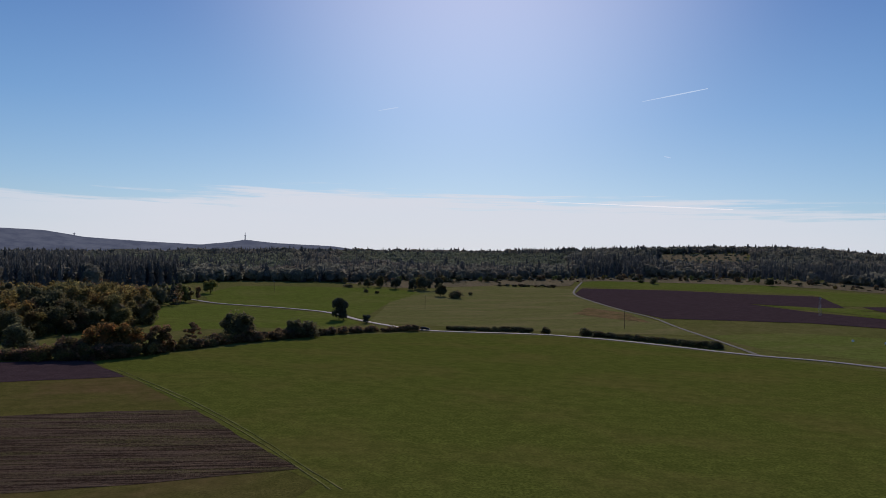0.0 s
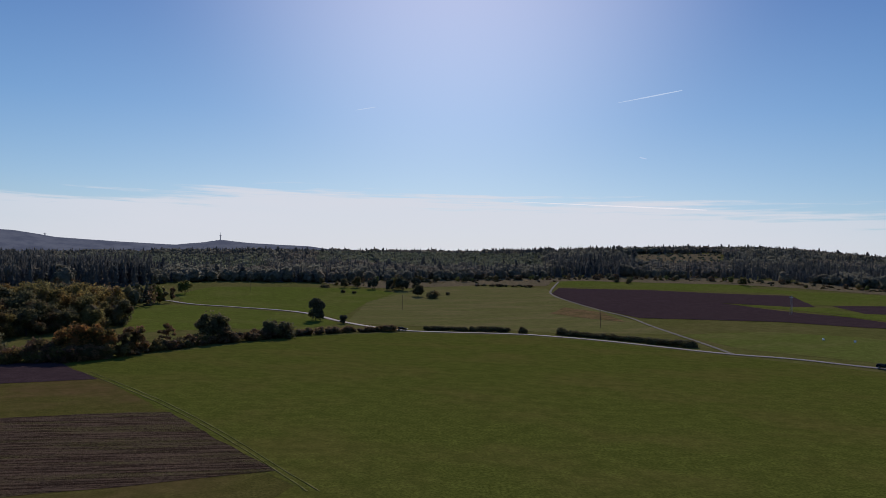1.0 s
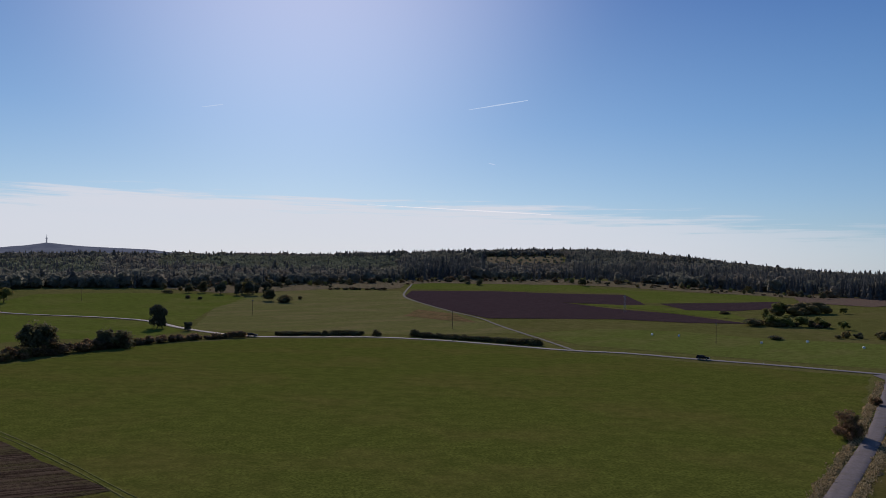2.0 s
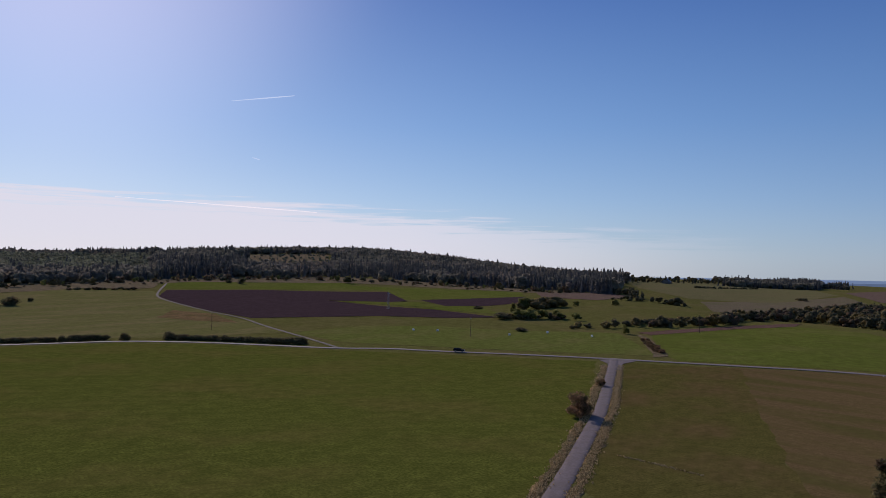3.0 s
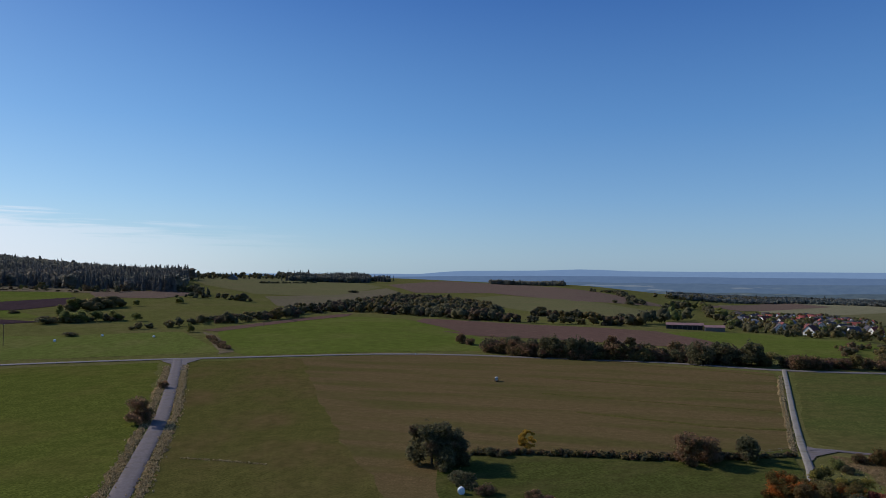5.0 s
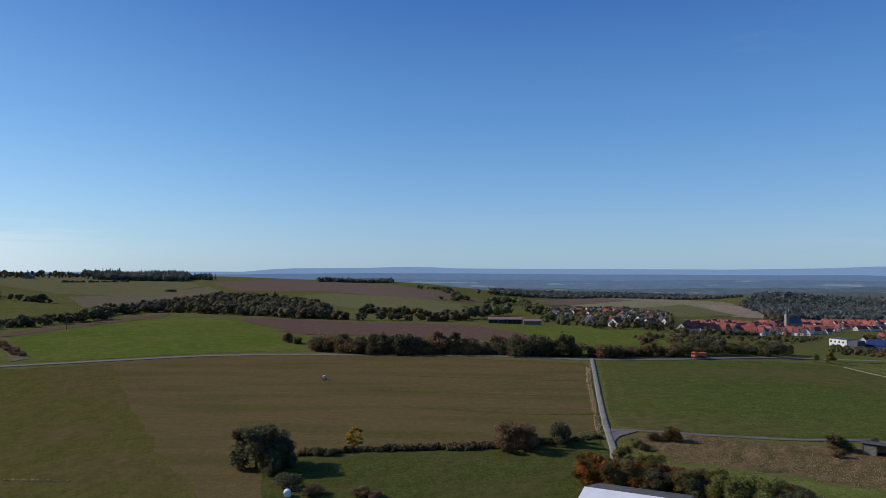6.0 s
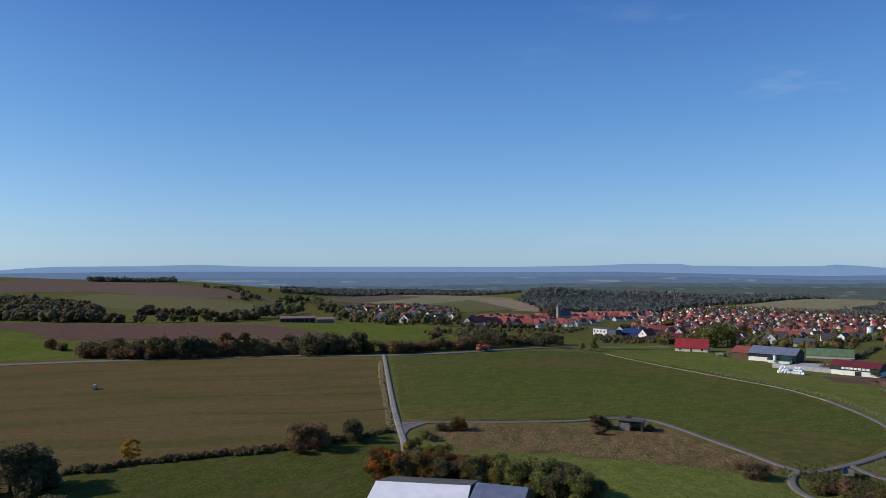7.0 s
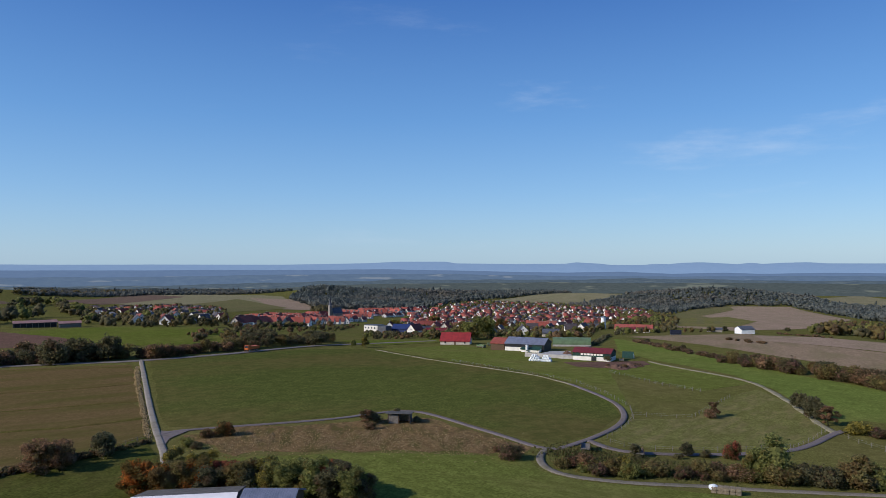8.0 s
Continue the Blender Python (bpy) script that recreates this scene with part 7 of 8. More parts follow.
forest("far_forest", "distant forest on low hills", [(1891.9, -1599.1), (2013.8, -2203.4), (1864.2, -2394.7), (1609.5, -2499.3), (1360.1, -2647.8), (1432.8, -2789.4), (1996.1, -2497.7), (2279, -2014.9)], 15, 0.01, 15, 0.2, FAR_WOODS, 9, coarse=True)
house_row([(576.3, -88.7), (612.2, -125.7), (670.5, -172.5)], 12, ['oldred', 'oldlong', 'oldred', 'oldlong', 'oldred', 'oldbrown'], 1)
house_row([(632.2, -104.4), (711.6, -168.6), (833.3, -261.2)], 12, ['oldred', 'oldlong', 'oldred', 'oldlong', 'oldred', 'oldbrown'], 2)
house_row([(705.6, -127.3), (832.4, -210.8), (983.3, -332.2)], 12, ['oldred', 'oldlong', 'oldred', 'oldlong', 'oldred', 'oldbrown'], 3)
house_row([(820.2, -165.7), (977.2, -271.6), (1113.8, -397.9)], 12, ['oldred', 'oldlong', 'oldred', 'oldlong', 'oldred', 'oldbrown'], 4)
house_row([(1027.5, -264.4), (1161.1, -372), (1283.7, -508.4)], 12, ['oldred', 'oldlong', 'oldred', 'oldlong', 'oldred', 'oldbrown'], 5)
house_row([(1234.5, -374.3), (1373.4, -525.2), (1463.3, -676.1)], 12, ['oldred', 'oldlong', 'oldred', 'oldlong', 'oldred', 'oldbrown'], 6)
house_row([(1174.9, -438.6), (1267.6, -543.3)], 12, ['oldred', 'oldlong', 'oldred', 'oldlong', 'oldred', 'oldbrown'], 7)
house_row([(1386.8, -468.4), (1536.6, -687.8)], 12, ['oldred', 'oldlong', 'oldred', 'oldlong', 'oldred', 'oldbrown'], 8)
houses([(1012.2, 34.5), (1113.1, -64.8), (1020, -143.2), (658.8, -95.9), (560.3, -52.3), (589.1, -22.3), (717.8, 10.7)], 21, ['smalldark', 'smalldark', 'smallbrown', 'oldred', 'smallgrey'], -45, 2, 0.2, 40)
houses([(739.8, -289.6), (552.5, -263.3), (812.4, -461.1), (556, -376.1), (745.6, -592.5), (826, -751.6), (1150.3, -1001.6), (1404.8, -982.8), (1614.8, -866.6), (1504.3, -702.3), (1197.9, -502.2)], 22, ['oldred', 'brown', 'dark', 'redcream', 'smallgrey', 'smalldark', 'brown', 'smallbrown'], -52, 3, 0.15, 45)
houses([(1623.2, -742.2), (1383.5, -967.9), (1122.1, -991.6), (1267.9, -1071.4), (1516.5, -1061), (1779.1, -954.8)], 24, ['oldred', 'smallbrown', 'smalldark', 'smalldark', 'smallgrey'], -48, 4, 0.1, 45)
grove([(965.1, 39), (1142.6, -66.5), (1077.4, -155.2), (542.9, -78.3), (528.9, -20), (613.2, 16.9)], ['dark', 'oak', 'olive', 'bush', 'dark'], 6.5, 12, "trees among the houses", 0.45, 1.0)
grove([(503, -72.5), (510.6, -121), (549.8, -166.7), (852.2, -287.9), (642.6, -194.9), (550.7, -121.7), (545.4, -82.7)], ['dark', 'bushbrown', 'oak', 'bush'], 3.6, 10, "trees before the old village", 0.4, 1.0)
grove([(579.7, -226.9), (451.6, -219.6), (559.1, -317.3), (490.1, -331.5), (636.6, -513.7), (717.6, -662.5), (1184.8, -1047.1), (1448.1, -1013.1), (1639.2, -879.7), (1514.4, -677.9), (1124.5, -450.5)], ['oak', 'olive', 'orange', 'dark', 'russet', 'dark', 'oak'], 6.5, 15, "garden trees of the village", 0.35, 1.0)
grove([(1576.9, -721), (1341.5, -938.5), (1078.4, -953), (1267.9, -1071.4), (1516.5, -1061), (1779.1, -954.8)], ['oak', 'olive', 'dark', 'dark'], 7, 14, "garden trees of the village", 0.35, 1.0)
grove([(1194.3, -949.4), (896.9, -840.3), (648, -615.8), (798.8, -654.6)], ['dark', 'oak', 'olive'], 8, 13, "garden trees of the village", 0.35, 1.0)
grove([(1074.3, -289.7), (1212.7, -352.3), (1312.2, -375.7), (1245.5, -330.7)], ['dark'], 17, 12, "trees beside the church", 0.1, 1.0)
church(984.2, -290.1)
cattle_hall(570.1, 61.7)
grey_hall(332.6, -208.3)
dairy_hall(276.1, -209.8)
silo(613.9, -478.8)
red_hall(509.9, -432)
white_hall(445.8, -499.4)
field_shed(170.8, -68.1)
hay_stack(95.6, -102)
farm_barn(394, -194.5)
round_roof_hall(344.9, -245.9)
clamp_wall(291.8, -194.7)
low_shed(483.2, -503.2)
dark_trailer(409.3, -386.6)
tent_hall(275, -229.3)
white_house_block(575.3, -205.5)
blue_house(567.3, -228.4)
crimson_barn(553.1, -262.5)
long_white_hall(837.3, -585.6)
car(-9.6, 410.6, -10.0)
car(194.3, 290.0, -44.0)
lorry(350.3, -62.6, 130.0)
water_tank(246.6, 85.7)
wrapped_bale(228.3, 393.5)
wrapped_bale(239.7, 382.5)
wrapped_bale(265.2, 341.3)
wrapped_bale(304.4, 311.3)
wrapped_bale(294.4, 340.2)
bale_pile(282.4, -180.4)
bale_pile(277.6, -183.6)
for place in ((359.2, -193.4, 20), (370.4, -206.3, 70), (364.5, -209.7, -30), (352.0, -199.5, -50)):
    small_trailer(*place)
feed_tank(321.5, -200.5)
rubble_heap(244.6, -197.5, 6.0, 1.8, 3)
rubble_heap(247, -207.2, 5.0, 1.6, 4)
rubble_heap(303.6, -213.6, 3.6, 1.6, 5)
power_pole(-158.5, 667)
power_pole(-13.2, 548.2)
power_pole(115, 446.4)
power_pole(240.5, 346.8)
power_pole(383.7, 296)
power_pole(382.9, 295.4)
lattice_mast(289.3, 542.9)
cart(129.2, -95.6)
cart(122.3, -104.6)
barns()
telecom_mast(-15.69, 1.35, 1.95)
telecom_mast(-27.6, 1.25, 1.5)
plant("acer", 136, -4.7, 6.1, 1.2, "autumn trees behind the barn")
plant("acer", 135.3, -7.6, 6.4, 1.2, "autumn trees behind the barn")
plant("acerolive", 131.6, -9.7, 6.6, 1.2, "autumn trees behind the barn")
plant("aceryellow", 140.2, -12.5, 6.5, 1.32, "autumn trees behind the barn")
plant("acer", 131.6, -13.9, 6.5, 1.08, "autumn trees behind the barn")
plant("acerdark", 129.8, -16.2, 5.7, 1.2, "autumn trees behind the barn")
plant("aceryellow", 138.6, -17.3, 5.5, 1.2, "autumn trees behind the barn")
plant("acerred", 131.1, -19, 6.0, 1.08, "autumn trees behind the barn")
plant("acerolive", 128.1, -21, 6.3, 1.2, "autumn trees behind the barn")
plant("acerdark", 127.7, -23.1, 6.5, 1.32, "autumn trees behind the barn")
plant("aceryellow", 126.2, -26, 6.4, 1.2, "autumn trees behind the barn")
plant("acergreen", 123.6, -27.2, 6.4, 1.2, "autumn trees behind the barn")
plant("aceryellow", 125, -29.7, 6.3, 1.2, "autumn trees behind the barn")
plant("acergreen", 121.2, -31.9, 7.1, 1.26, "autumn trees behind the barn")
plant("acerred", 122.5, -34.6, 6.1, 1.08, "autumn trees behind the barn")
plant("acerdark", 118.3, -34.9, 6.7, 1.32, "autumn trees behind the barn")
plant("acergreen", 115.9, -37, 6.1, 1.38, "autumn trees behind the barn")
plant("acerdark", 115.7, -38.7, 5.2, 1.32, "autumn trees behind the barn")
plant("bushorange", 173.8, -24.5, 4.1, 1.0, "bushes on the scrubland")
plant("bushbrown", 173.1, -20.6, 2.4, 1.2, "bushes on the scrubland")
plant("bushgreen", 166.6, -16.3, 2.2, 1.4, "bushes on the scrubland")
plant("bush", 163.5, -17.2, 1.8, 1.4, "bushes on the scrubland")
plant("bushrusset", 127.8, -75.8, 3.7, 1.2, "bushes on the scrubland")
plant("bushbrown", 133.7, -75.8, 1.5, 1.3, "bushes on the scrubland")
plant("thin", 171.6, -59.2, 4.0, 1.3, "bushes on the scrubland")
plant("bush", 173.3, -62.4, 3.2, 1.2, "bushes on the scrubland")
plant("bush", 179.6, -70.6, 2.4, 1.0, "bushes on the scrubland")
plant("bush", 168.8, -72.3, 1.9, 1.2, "bushes on the scrubland")
plant("bushbrown", 166.1, -58.3, 2.1, 1.2, "bushes on the scrubland")
plant("bushrusset", 118.5, -84.7, 2.9, 1.0, "hedge below the lane")
plant("bushbrown", 116.5, -86, 3.9, 0.9, "hedge below the lane")
plant("yellow", 111.7, -91.9, 4.1, 0.8, "hedge below the lane")
plant("olive", 112.3, -89.7, 3.4, 0.9, "hedge below the lane")
plant("bushbrown", 109.5, -96.4, 2.5, 1.1, "hedge below the lane")
plant("bushgreen", 108.7, -99.3, 2.3, 1.1, "hedge below the lane")
plant("busholive", 107.3, -102.3, 2.2, 1.1, "hedge below the lane")
plant("busholive", 105.4, -105.6, 3.7, 1.0, "hedge below the lane")
plant("bushrusset", 104.2, -108.9, 3.7, 1.0, "hedge below the lane")
plant("oak", 97.9, -117.4, 9.3, 1.05, "hedge below the lane")
plant("oak", 99.3, -114.1, 6.4, 1.0, "hedge below the lane")
plant("dark", 94.1, -122.1, 4.4, 1.1, "hedge below the lane")
plant("dark", 92.8, -124.9, 3.7, 1.0, "hedge below the lane")
plant("olive", 89.9, -129.7, 5.9, 1.2, "hedge below the lane")
plant("oak", 87.9, -134, 4.4, 1.0, "hedge below the lane")
plant("olive", 83.4, -140.6, 6.9, 1.2, "hedge below the lane")
plant("bushred", 112.6, -122.2, 4.3, 0.75, "hedge below the lane")
plant("dark", 121.7, -103.4, 2.9, 1.0, "hedge below the lane")
plant("dark", 118.2, -114.4, 3.4, 1.0, "hedge below the lane")
plant("bush", 116, -118, 2.0, 1.1, "hedge below the lane")
plant("bush", 117.4, -111.2, 1.4, 1.2, "hedge below the lane")
plant("bush", 120, -102.6, 1.2, 1.2, "hedge below the lane")
hedge([(118.7, -82.8), (114.7, -85.4), (110.5, -93.1), (105.6, -102.8), (100.6, -111)], ['bushgreen', 'bushbrown', 'bushrusset', 'busholive'], 2.6, 2.4, "hedge below the lane", 0.8, 1.3, 0.4)
hedge([(100.3, -110.7), (95, -118.2), (89.6, -126.8), (84, -134.9)], ['bush', 'bushgreen', 'busholive'], 4.0, 3.0, "hedge below the lane", 0.8, 1.2, 0.3)
plant("dark", 147, -186.9, 5.9, 0.9, "trees beside the pale path")
plant("dark", 135.4, -177.9, 6.6, 1.0, "trees beside the pale path")
plant("thin", 127.7, -173.4, 5.4, 1.2, "trees beside the pale path")
plant("bushyellow", 117.2, -170.8, 4.0, 1.5, "trees beside the pale path")
plant("bushrusset", 113.2, -172.1, 2.8, 1.6, "trees beside the pale path")
plant("bushbrown", 109.5, -176.1, 3.8, 1.6, "trees beside the pale path")
plant("thin", 148.8, -154.2, 4.4, 1.0, "trees beside the pale path")
plant("bushbrown", 148, -151.7, 2.8, 1.2, "trees beside the pale path")
hedge([(345, -293.6), (288.1, -273.6), (243.8, -262.7)], ['bushrusset', 'bushrusset', 'bushbrown'], 2.6, 3.2, "long hedge beside the green field", 1.2, 1.3, 0.35)
hedge([(240.7, -259.3), (220.1, -257.1), (198.4, -254.2), (176.7, -250.9), (154.1, -248.2), (134.9, -245.9)], ['busholive', 'bushbrown', 'busholive', 'bushrusset'], 6.0, 4.4, "long hedge beside the green field", 1.8, 1.1, 0.35)
hedge([(249.1, -272.1), (215.1, -268.6), (186.8, -265.3), (162.9, -262.5)], ['busholive', 'bush', 'bushrusset'], 5.0, 6, "long hedge beside the green field", 1.8, 1.1, 0.35)
plant("bush", 334, -293.2, 3.4, 1.1)
plant("bush", 296, -284.4, 2.8, 1.1)
hedge([(436.2, -534.5), (396.4, -515.1), (367.2, -502.6)], ['bushrusset', 'bushbrown'], 2.5, 5, "russet scrub on the slope", 1.5, 1.5, 0.35)
grove([(435.7, -559), (400.2, -569.3), (328.9, -509.9), (277.2, -506.3), (435.6, -796.1), (481.5, -746.7), (527.9, -732.1)], ['olive', 'dark', 'oak', 'russet'], 10, 12, "trees on the slope", 0.25, 1.0)
hedge([(465.3, -442), (483.8, -500.4)], ['olive', 'thin', 'dark'], 6, 9, "trees at the village end", 2, 1.0, 0.35)
plant("dark", 473.5, -587.1, 5.3, 1.1)
plant("dark", 480.9, -513.5, 6.3, 1.0)
hedge([(329.7, -360.3), (309.6, -352.4), (300.1, -353.2)], ['bushbrown', 'bushrusset'], 1.8, 4, "brushwood heap", 2, 1.8, 0.35)
plant("oak", 428.2, -224.5, 17.6, 1.1, "trees round the farm")
plant("oak", 437.5, -240.1, 16.6, 1.0, "trees round the farm")
plant("olive", 448.5, -224.8, 13.6, 1.0, "trees round the farm")
plant("orange", 591.2, -340.5, 14.0, 1.0, "trees round the farm")
plant("yellow", 926.3, -423.5, 15.6, 1.0, "trees round the farm")
plant("orange", 823.2, -372.4, 14.3, 1.0, "trees round the farm")
plant("olive", 501.9, -374.5, 6.8, 1.2, "trees round the farm")
plant("oak", 476.8, -344.5, 6.9, 1.2, "trees round the farm")
plant("bush", 267.7, -210.9, 3.2, 1.0, "trees round the farm")
plant("yellow", 670.5, -262.5, 11.4, 1.0, "trees round the farm")
fence([(157, -132), (153.2, -139.1), (149.1, -146.5), (156.5, -159.3), (170.4, -183.9)])
fence([(214.4, -154.8), (190.8, -149.1), (167.4, -140.1), (153.7, -129.8), (145.6, -120.5), (137.2, -107.9)])
fence([(132.8, -105.3), (125.8, -107.6), (121, -118), (116.8, -130.8), (114.5, -142.6)])
fence([(113.5, -142.3), (117.8, -154.6), (122.4, -165.3), (130.2, -171.4)])
fence([(119.3, -166.1), (111, -161.4), (103.5, -159.8), (95.1, -160.5)])
fence([(298.2, -145), (255.8, -150.5), (217.6, -154.6)])
fence([(233.8, -185.6), (202.3, -181.1), (182.6, -183.4)])
fence([(158.3, 22), (163.3, 11.5), (169, 1.5), (178.3, -8.5)])
tussocks("long_grass", [(226.5, 223.5), (169.5, 171.8), (146.3, 150.8), (114.4, 124.4), (96, 109.2), (86.5, 101.6), (64, 83.6)], 2600, 0.7, 0.42, LEAF_STRAW, "tufts of long dry grass beside the track", 0)
tussocks("long_grass", [(231.5, 219), (174.3, 166.8), (150.7, 145.6), (118.4, 119.2), (100, 104), (90.5, 96.4), (68, 78.4)], 2600, 0.7, 0.42, LEAF_STRAW, "tufts of long dry grass beside the track", 1)
tussocks("long_grass", [(303.6, -10.2), (248, -9), (205.9, -8.7), (177, -8.4)], 900, 0.35, 0.4, LEAF_STRAW, "tufts of long dry grass beside the track", 2)
tussocks("long_grass", [(165.8, -24), (160.5, -42), (153.3, -60), (138.5, -74.2)], 3200, 5.5, 0.2, LEAF_STRAW, "tufts of long dry grass beside the track", 3)
tussocks("long_grass", [(117.2, 111.5), (119, 103.3), (120.6, 92.2)], 160, 0.3, 0.25, LEAF_STRAW, "tufts of long dry grass beside the track", 4)
tussocks("long_grass", [(129.6, -89), (122.4, -94.1), (113, -99.5), (104.6, -112.3)], 2200, 3.5, 0.5, LEAF_GRASS, "tufts of long dry grass beside the track", 5)
field("farm_yard", [(305.1, -192.7), (320.9, -215.2), (313.1, -222.5), (291.4, -207.7), (288, -196.4)], CONCRETE, "pale concrete yard of the farm", 2, 0.5)
field("bare_bank", [(272.4, -188.8), (265.5, -204.4), (260.5, -226.6), (249.1, -219.9), (240.1, -199.6), (255.1, -184.2)], SOIL, "bare brown earth bank beside the farm", 2, 1.5)
grove([(1071.8, 1074.2), (1261.2, 1101.6), (1449.2, 1025.9), (1323.7, 936.9), (1030.9, 900.4), (854.3, 849.6)], ['dark', 'olive', 'dark', 'spruce'], 9, 20, "skyline trees on the ridge", 0.4, 0.9)
ridge_farm(1075.9, 903.5)
hedge([(1004.3, 784.7), (1090.9, 785.2), (1164.2, 776.3)], ['bush'], 4, 6, "hedge on the ridge", 1.5, 1.2, 0.35)
hedge([(1398.8, 293.2), (1477.9, 256), (1114.2, 154.1)], ['dark', 'bush'], 8, 12, "trees on the far slope", 4, 1.2, 0.35)
hedge([(1546.4, 182.4), (1676.2, 142.5), (1876, 88.3), (2651, -45.7)], ['dark', 'olive'], 12, 14, "tree belt on the far slope", 8, 1.1, 0.35)
hedge([(968.5, 103.8), (1151.1, 96.1), (1257.8, 74.4), (811, 32.7)], ['dark', 'oak'], 12, 14, "trees by the far houses", 4, 1.1, 0.35)
wrapped_bale(119.3, 48.1)
plant("bushbrown", 121.5, 35.2, 2.0, 1.8, "scrub in the paddock")
plant("bushbrown", 120.7, 32.7, 1.6, 1.8, "scrub in the paddock")
plant("bush", 123.6, 49.1, 2.8, 1.3, "scrub in the paddock")
field("fallow", [(-245.4, 240.9), (-129.1, 263.7), (-97.8, 228), (-63.3, 184.2), (-40.8, 148.5), (-21.4, 125.8), (-45, 45), (-90, 60)], GRASS_BROWN, "olive fallow grass round the ploughed plots", 1, 1.0)
ribbon("wheel_track", [(-114.2, 245.6), (-87.4, 216), (-65.5, 190.5), (-42.7, 159.9), (-28, 138.1), (-18.5, 123.5)], 0.4, GRASS_WORN, "pale wheel track along the edge of the meadow", 1.7, 0.35, "track")
ribbon("wheel_track", [(-111.9, 246), (-85.3, 216.3), (-63.7, 190.7), (-41.1, 160), (-26.6, 138.2), (-16.6, 123.7)], 0.4, GRASS_WORN, "pale wheel track along the edge of the meadow", 1.7, 0.35, "track")
ribbon("mown_swathe", [(261.8, 72.7), (259.3, 22.9), (258.1, 7), (260.6, -7.6)], 1.5, GRASS_BROWN, "faint dark swathe across the mown field", 1.7, 0.5, "swathe")
ribbon("mown_swathe", [(228.3, 63.4), (227, 26.7), (226.2, 13.1), (227.7, 1.7), (226.8, -8)], 1.5, GRASS_BROWN, "faint dark swathe across the mown field", 1.7, 0.5, "swathe")
ribbon("mown_swathe", [(202, 45.8), (198.7, 16.3), (197.8, 7.7), (201.4, -8.5)], 1.5, GRASS_BROWN, "faint dark swathe across the mown field", 1.7, 0.5, "swathe")
ribbon("mown_swathe", [(319, 88.8), (315.9, 37.3), (303.9, -9.6)], 1.5, GRASS_BROWN, "faint dark swathe across the mown field", 1.7, 0.5, "swathe")
house('dark', 494.2, -304.2, -28)
house('dark', 570.4, -361.7, -118)
house('dark', 511.8, -363.9, -118)
house('dark', 537.2, -395.7, -60)
house('dark', 859.3, -269.4, -20)
house('brown', 664.4, -254.1, -28)
house('brown', 556.5, -235.9, -60)
house('red', 727.3, -508.7, -40)
hedge([(335.4, -253), (361.5, -279.2), (413.6, -327.1)], ['bush'], 2.6, 3.0, "dark hedge beside the farm lane", 0.5, 1.1, 0.15)
ribbon("farm_lane", [(312.7, -229.6), (336.1, -251.9), (366.8, -281.5), (434.8, -342.2)], 3.0, ASPHALT, "grey lane from the farm into the village", 3.0, 0.12, "road")
hedge([(252.2, -201.8), (246.5, -204.9), (246.8, -214.6)], ['bushbrown', 'bushrusset'], 1.7, 2.4, "brush heap beside the farm", 1.6, 1.7, 0.35)
hedge([(458.6, -205.2), (469.9, -228.5), (478.9, -256.9)], ['bush', 'busholive', 'oak'], 5, 6, "garden trees near the farm", 2, 1.0, 0.35)
hedge([(430.6, -248.9), (428, -279.9), (423.3, -315.8)], ['bush', 'busholive', 'oak', 'bushbrown'], 4.5, 6, "garden trees near the farm", 3, 1.0, 0.35)
hedge([(529.6, -346.4), (564, -420.8), (604.4, -487.7)], ['oak', 'olive', 'dark', 'bush'], 6, 7, "garden trees near the farm", 3, 1.0, 0.35)
cart(373.7, -219.1)
cart(264.9, -216.9)
cart(341.9, -206.7)
marker_post(344.8, 21.9)
marker_post(334.3, -21.4)
marker_post(331.4, 83.5)
marker_post(330.6, 28.6)
marker_post(306, 147.2)
marker_post(212.4, 271.9)
field("lane_mouth", [(184.1, -11.4), (181.7, -13.9), (181.9, -17.8), (178.6, -15.3), (175, -12.8), (167.9, -11.1)], TRACK, "grey mouth of the field lane", 3.1, 0.3)
field("field_corner", [(178.1, 115.4), (136.4, 81.5), (107.4, 56.9), (115.6, 43.8), (132.7, 57.5), (149.2, 71), (204.7, 110.7)], STUBBLE, "dry brownish corner of the mown field", 0.6, 1.0)
grove([(435.7, -195), (433.1, -245.8), (402.4, -281.3), (441.4, -334.6), (616.7, -476.4), (781.2, -528.5), (798.8, -470.3), (594.2, -265.9)], ['bush', 'oak', 'olive', 'busholive', 'dark', 'bushbrown'], 4.5, 10, "gardens between farm and village", 0.4, 1.0)
grove([(450.9, -152.3), (444, -173.8), (458.6, -205.2), (557.1, -254.7), (546.8, -214), (521.4, -176.1)], ['bush', 'oak', 'dark', 'bushbrown'], 4, 9, "gardens between farm and village", 0.4, 1.0)
grove([(431.9, -345.8), (469.6, -427.2), (540.5, -513.6), (712.4, -667.3), (734.2, -648.7), (526.3, -471.8), (487.1, -393)], ['bush', 'oak', 'dark', 'olive'], 5, 9, "gardens beside the red hall", 0.4, 1.0)
house('smallgrey', 485.1, -270.2, -48)
house('smalldark', 557.2, -319.2, -48)
house('smallgrey', 442, -296.4, -120)
house('oldlong', 629.8, -411.9, -124)
house('smallbrown', 678.9, -403.3, -48)
house('smallbrown', 488.1, -244.6, -100)
house('smalldark', 606.9, -322.5, -48)
house('smallgrey', 605.6, -459.1, -120)

# ---- far hills ----


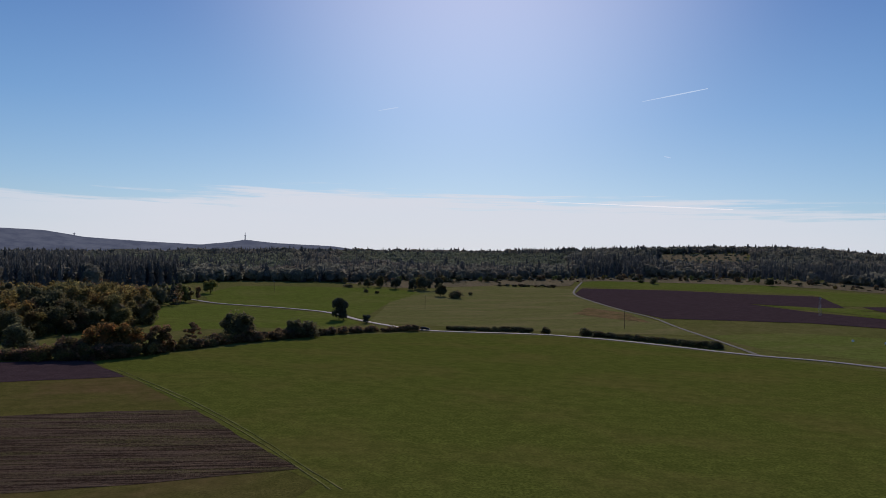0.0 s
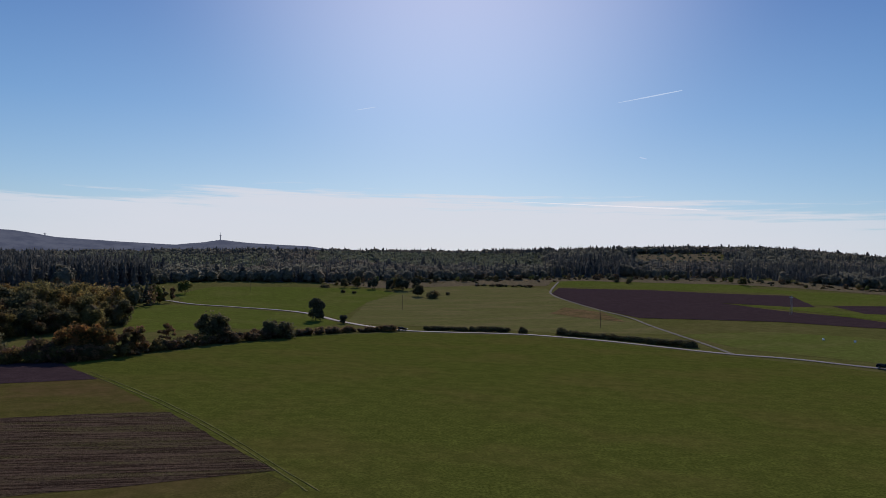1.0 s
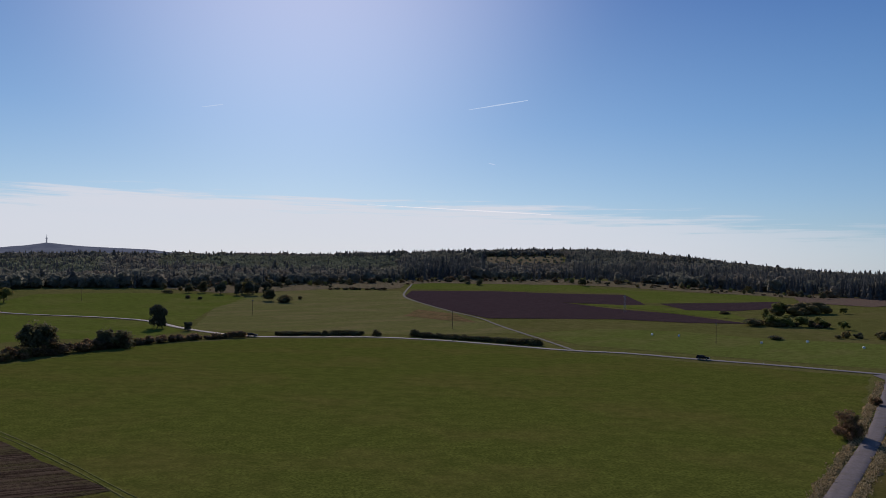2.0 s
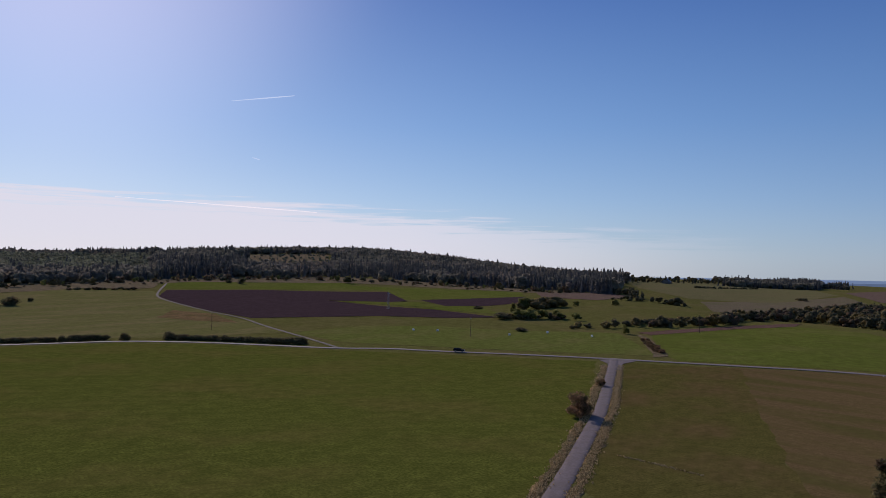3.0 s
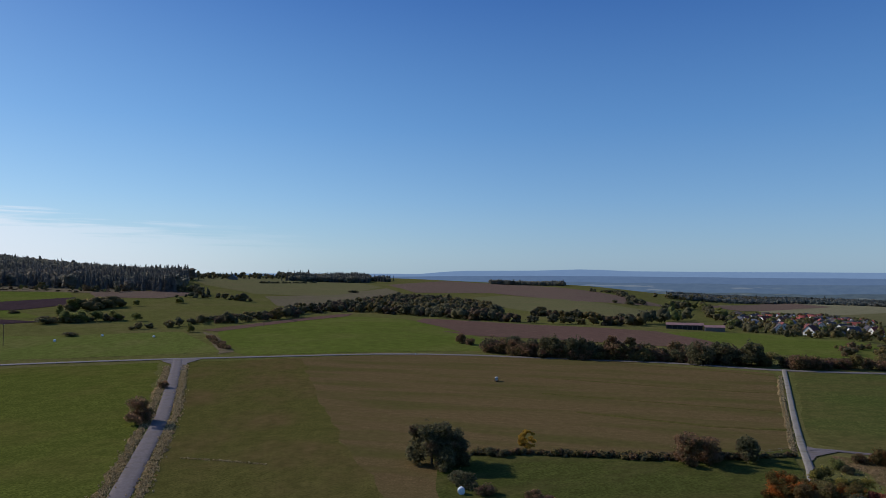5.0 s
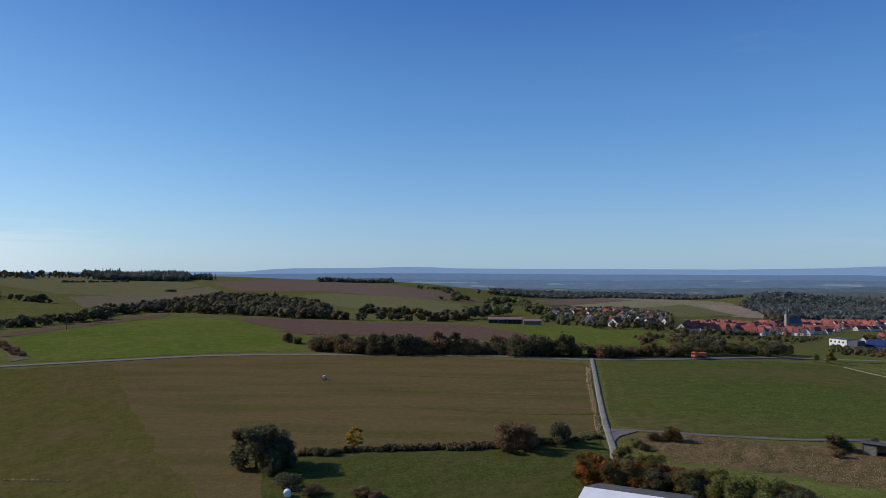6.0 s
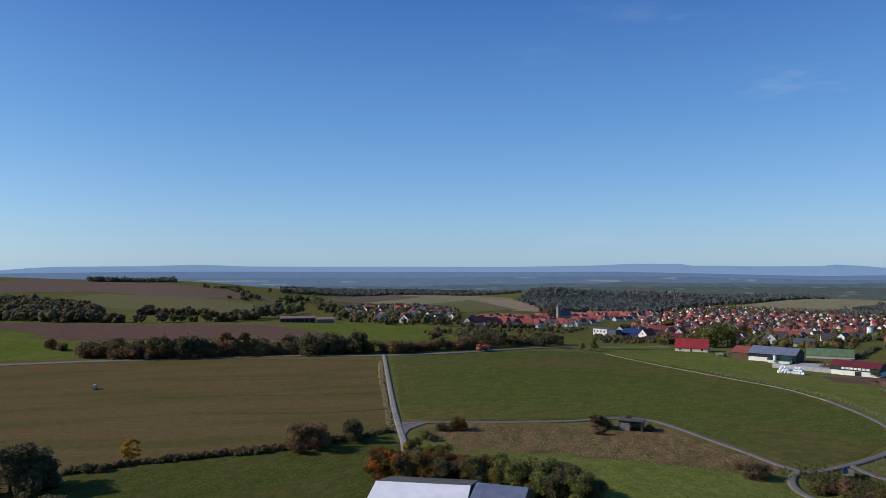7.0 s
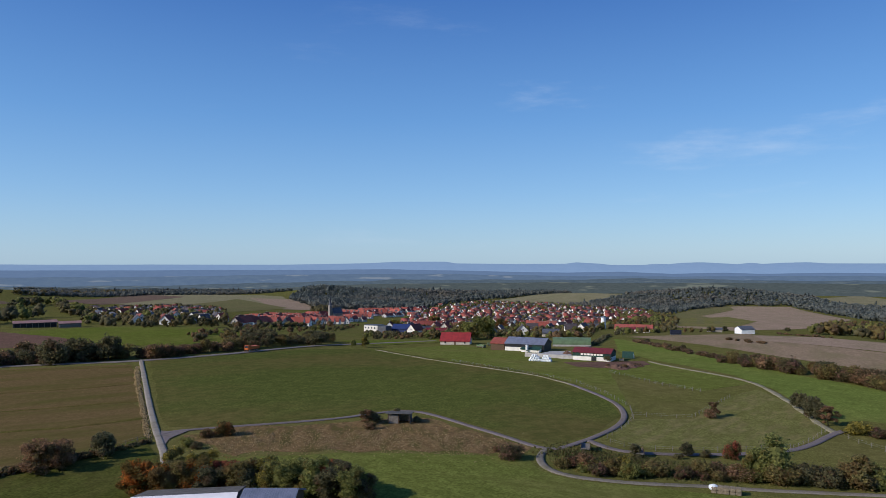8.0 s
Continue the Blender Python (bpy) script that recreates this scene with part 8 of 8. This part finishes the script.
def ridge(name, radius, depth, profile, material, label, seed, rough=0.05):
    """A far range of hills: a long swell whose crest follows (bearing, elevation) along an arc."""
    a0, a1 = profile[0][0], profile[-1][0]
    bearings = np.arange(a0, a1 + 0.01, 0.35)
    crest = np.interp(bearings, *np.array(profile).T)
    verts, faces, rows = [], [], 9
    for a, e in zip(bearings, crest):
        e = e + rough * noise.fractal((a * 0.3, seed, 0.5), 1.0, 2.0, 4)
        top = EYE + radius * math.tan(radians(e))
        for k in range(rows):
            s = k / (rows - 1)
            r = radius - depth * (1 - s) + 12 * noise.noise((a, k, seed))
            x, y = r * math.sin(radians(a)), r * math.cos(radians(a))
            foot = -110.0
            z = foot + (top - foot) * math.sin(s * math.pi / 2) ** 0.9
            verts.append((x, y, z))
        r = radius + depth * 0.5
        verts.append((r * math.sin(radians(a)), r * math.cos(radians(a)), -110.0))
    w = rows + 1
    for i in range(len(bearings) - 1):
        for k in range(w - 1):
            faces.append((i * w + k, (i + 1) * w + k, (i + 1) * w + k + 1, i * w + k + 1))
    faces = [f[::-1] for f in faces]
    return tagged(mesh_object(name, verts, faces, material, smooth=True), label, "hills", kind="structure")


# haze painted into each range: bluer and paler with distance, lit by emission
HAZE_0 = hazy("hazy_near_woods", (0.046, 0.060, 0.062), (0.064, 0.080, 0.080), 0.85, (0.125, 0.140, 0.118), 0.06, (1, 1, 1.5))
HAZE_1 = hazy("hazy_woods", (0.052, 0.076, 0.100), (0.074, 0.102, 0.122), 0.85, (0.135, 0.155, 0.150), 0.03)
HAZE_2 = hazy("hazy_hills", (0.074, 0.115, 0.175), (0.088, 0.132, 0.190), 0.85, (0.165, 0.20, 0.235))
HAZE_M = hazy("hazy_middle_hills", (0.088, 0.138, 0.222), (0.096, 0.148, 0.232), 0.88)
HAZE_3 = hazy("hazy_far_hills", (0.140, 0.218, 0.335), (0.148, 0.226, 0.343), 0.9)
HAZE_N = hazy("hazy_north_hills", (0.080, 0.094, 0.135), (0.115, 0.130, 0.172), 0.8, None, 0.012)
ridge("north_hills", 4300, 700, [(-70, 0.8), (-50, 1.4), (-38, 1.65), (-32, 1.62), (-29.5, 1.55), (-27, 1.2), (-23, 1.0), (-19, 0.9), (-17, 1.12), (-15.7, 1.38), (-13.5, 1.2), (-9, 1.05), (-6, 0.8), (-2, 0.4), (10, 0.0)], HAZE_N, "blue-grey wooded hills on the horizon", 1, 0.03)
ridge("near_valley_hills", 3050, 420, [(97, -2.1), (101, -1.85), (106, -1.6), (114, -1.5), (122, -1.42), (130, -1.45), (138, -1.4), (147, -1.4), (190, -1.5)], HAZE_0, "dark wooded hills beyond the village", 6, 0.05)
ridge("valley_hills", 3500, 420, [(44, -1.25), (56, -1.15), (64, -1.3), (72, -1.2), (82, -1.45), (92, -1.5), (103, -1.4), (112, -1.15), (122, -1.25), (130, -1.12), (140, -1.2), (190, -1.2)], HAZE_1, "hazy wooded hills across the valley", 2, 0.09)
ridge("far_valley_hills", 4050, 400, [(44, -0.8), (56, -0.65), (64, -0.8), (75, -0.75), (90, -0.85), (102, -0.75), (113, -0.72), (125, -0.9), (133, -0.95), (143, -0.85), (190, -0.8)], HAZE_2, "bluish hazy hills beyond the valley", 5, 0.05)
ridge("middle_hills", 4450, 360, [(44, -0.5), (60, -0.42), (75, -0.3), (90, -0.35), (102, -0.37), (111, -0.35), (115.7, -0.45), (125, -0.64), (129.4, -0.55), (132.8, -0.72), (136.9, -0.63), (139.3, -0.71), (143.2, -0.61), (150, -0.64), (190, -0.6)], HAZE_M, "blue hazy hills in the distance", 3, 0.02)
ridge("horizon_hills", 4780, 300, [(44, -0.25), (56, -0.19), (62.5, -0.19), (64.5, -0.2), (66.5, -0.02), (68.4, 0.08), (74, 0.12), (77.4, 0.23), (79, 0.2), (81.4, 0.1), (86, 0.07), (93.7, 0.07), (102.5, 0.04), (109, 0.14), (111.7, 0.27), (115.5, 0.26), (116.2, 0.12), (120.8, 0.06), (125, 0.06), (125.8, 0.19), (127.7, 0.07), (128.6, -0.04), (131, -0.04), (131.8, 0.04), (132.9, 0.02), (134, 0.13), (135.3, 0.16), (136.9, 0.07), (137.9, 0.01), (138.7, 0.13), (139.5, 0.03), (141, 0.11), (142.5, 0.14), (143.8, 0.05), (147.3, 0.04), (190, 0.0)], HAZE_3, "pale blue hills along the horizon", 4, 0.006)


def contrail(a, b, wide, bright=False):
    """A thin vapour trail, far behind everything, from one bearing and height to another."""
    r = 4700.0

    def at(bearing, rise):
        return Vector((r * math.sin(radians(bearing)), r * math.cos(radians(bearing)), EYE + r * math.tan(radians(rise))))

    p, q = at(*a), at(*b)
    bm = bmesh.new()
    steps = 14
    rings = []
    for i in range(steps + 1):
        s = i / steps
        c = p.lerp(q, s)
        w = wide * (0.35 + 0.65 * math.sin(math.pi * min(1.0, 0.15 + s * 0.85))) * (1 + 0.3 * noise.noise(c * 0.02))
        rings.append([bm.verts.new(c + Vector((0, 0, w * math.sin(k * 1.0472)))) for k in range(6)])
        for k, v in enumerate(rings[-1]):
            v.co.y += w * math.cos(k * 1.0472)
    for lo, hi in zip(rings, rings[1:]):
        for k in range(6):
            bm.faces.new((lo[k], lo[(k + 1) % 6], hi[(k + 1) % 6], hi[k]))
    me = bpy.data.meshes.new("contrail")
    bm.to_mesh(me)
    bm.free()
    me.materials.append(VAPOUR_LIT if bright else VAPOUR)
    ob = new("contrail", me)
    ob.visible_shadow = False
    return tagged(ob, "thin white vapour trail in the blue sky", "contrail", kind="structure")


# sunlight scattered by the trails is put in as emission on near-black
vapour = Nodes("vapour")
vapour.done((0.05, 0.05, 0.05), 1.0, spec=0.0)
vapour.bsdf.inputs["Emission Color"].default_value = (0.52, 0.69, 0.91, 1)
vapour.bsdf.inputs["Emission Strength"].default_value = 1.0
VAPOUR = vapour.mat
# brighter emission copy for the trail that crosses the bright cloud bank
VAPOUR_LIT = vapour.mat.copy()
VAPOUR_LIT.node_tree.nodes["Principled BSDF"].inputs["Emission Color"].default_value = (0.90, 0.92, 0.95, 1)
contrail((20.26, 13.51), (15.46, 12.77), 3.6)
contrail((-3.96, 12.29), (-5.55, 11.96), 3.6)
contrail((22.2, 4.5), (7.4, 5.07), 3.0, True)
contrail((17.69, 8.45), (17.15, 8.59), 3.0)
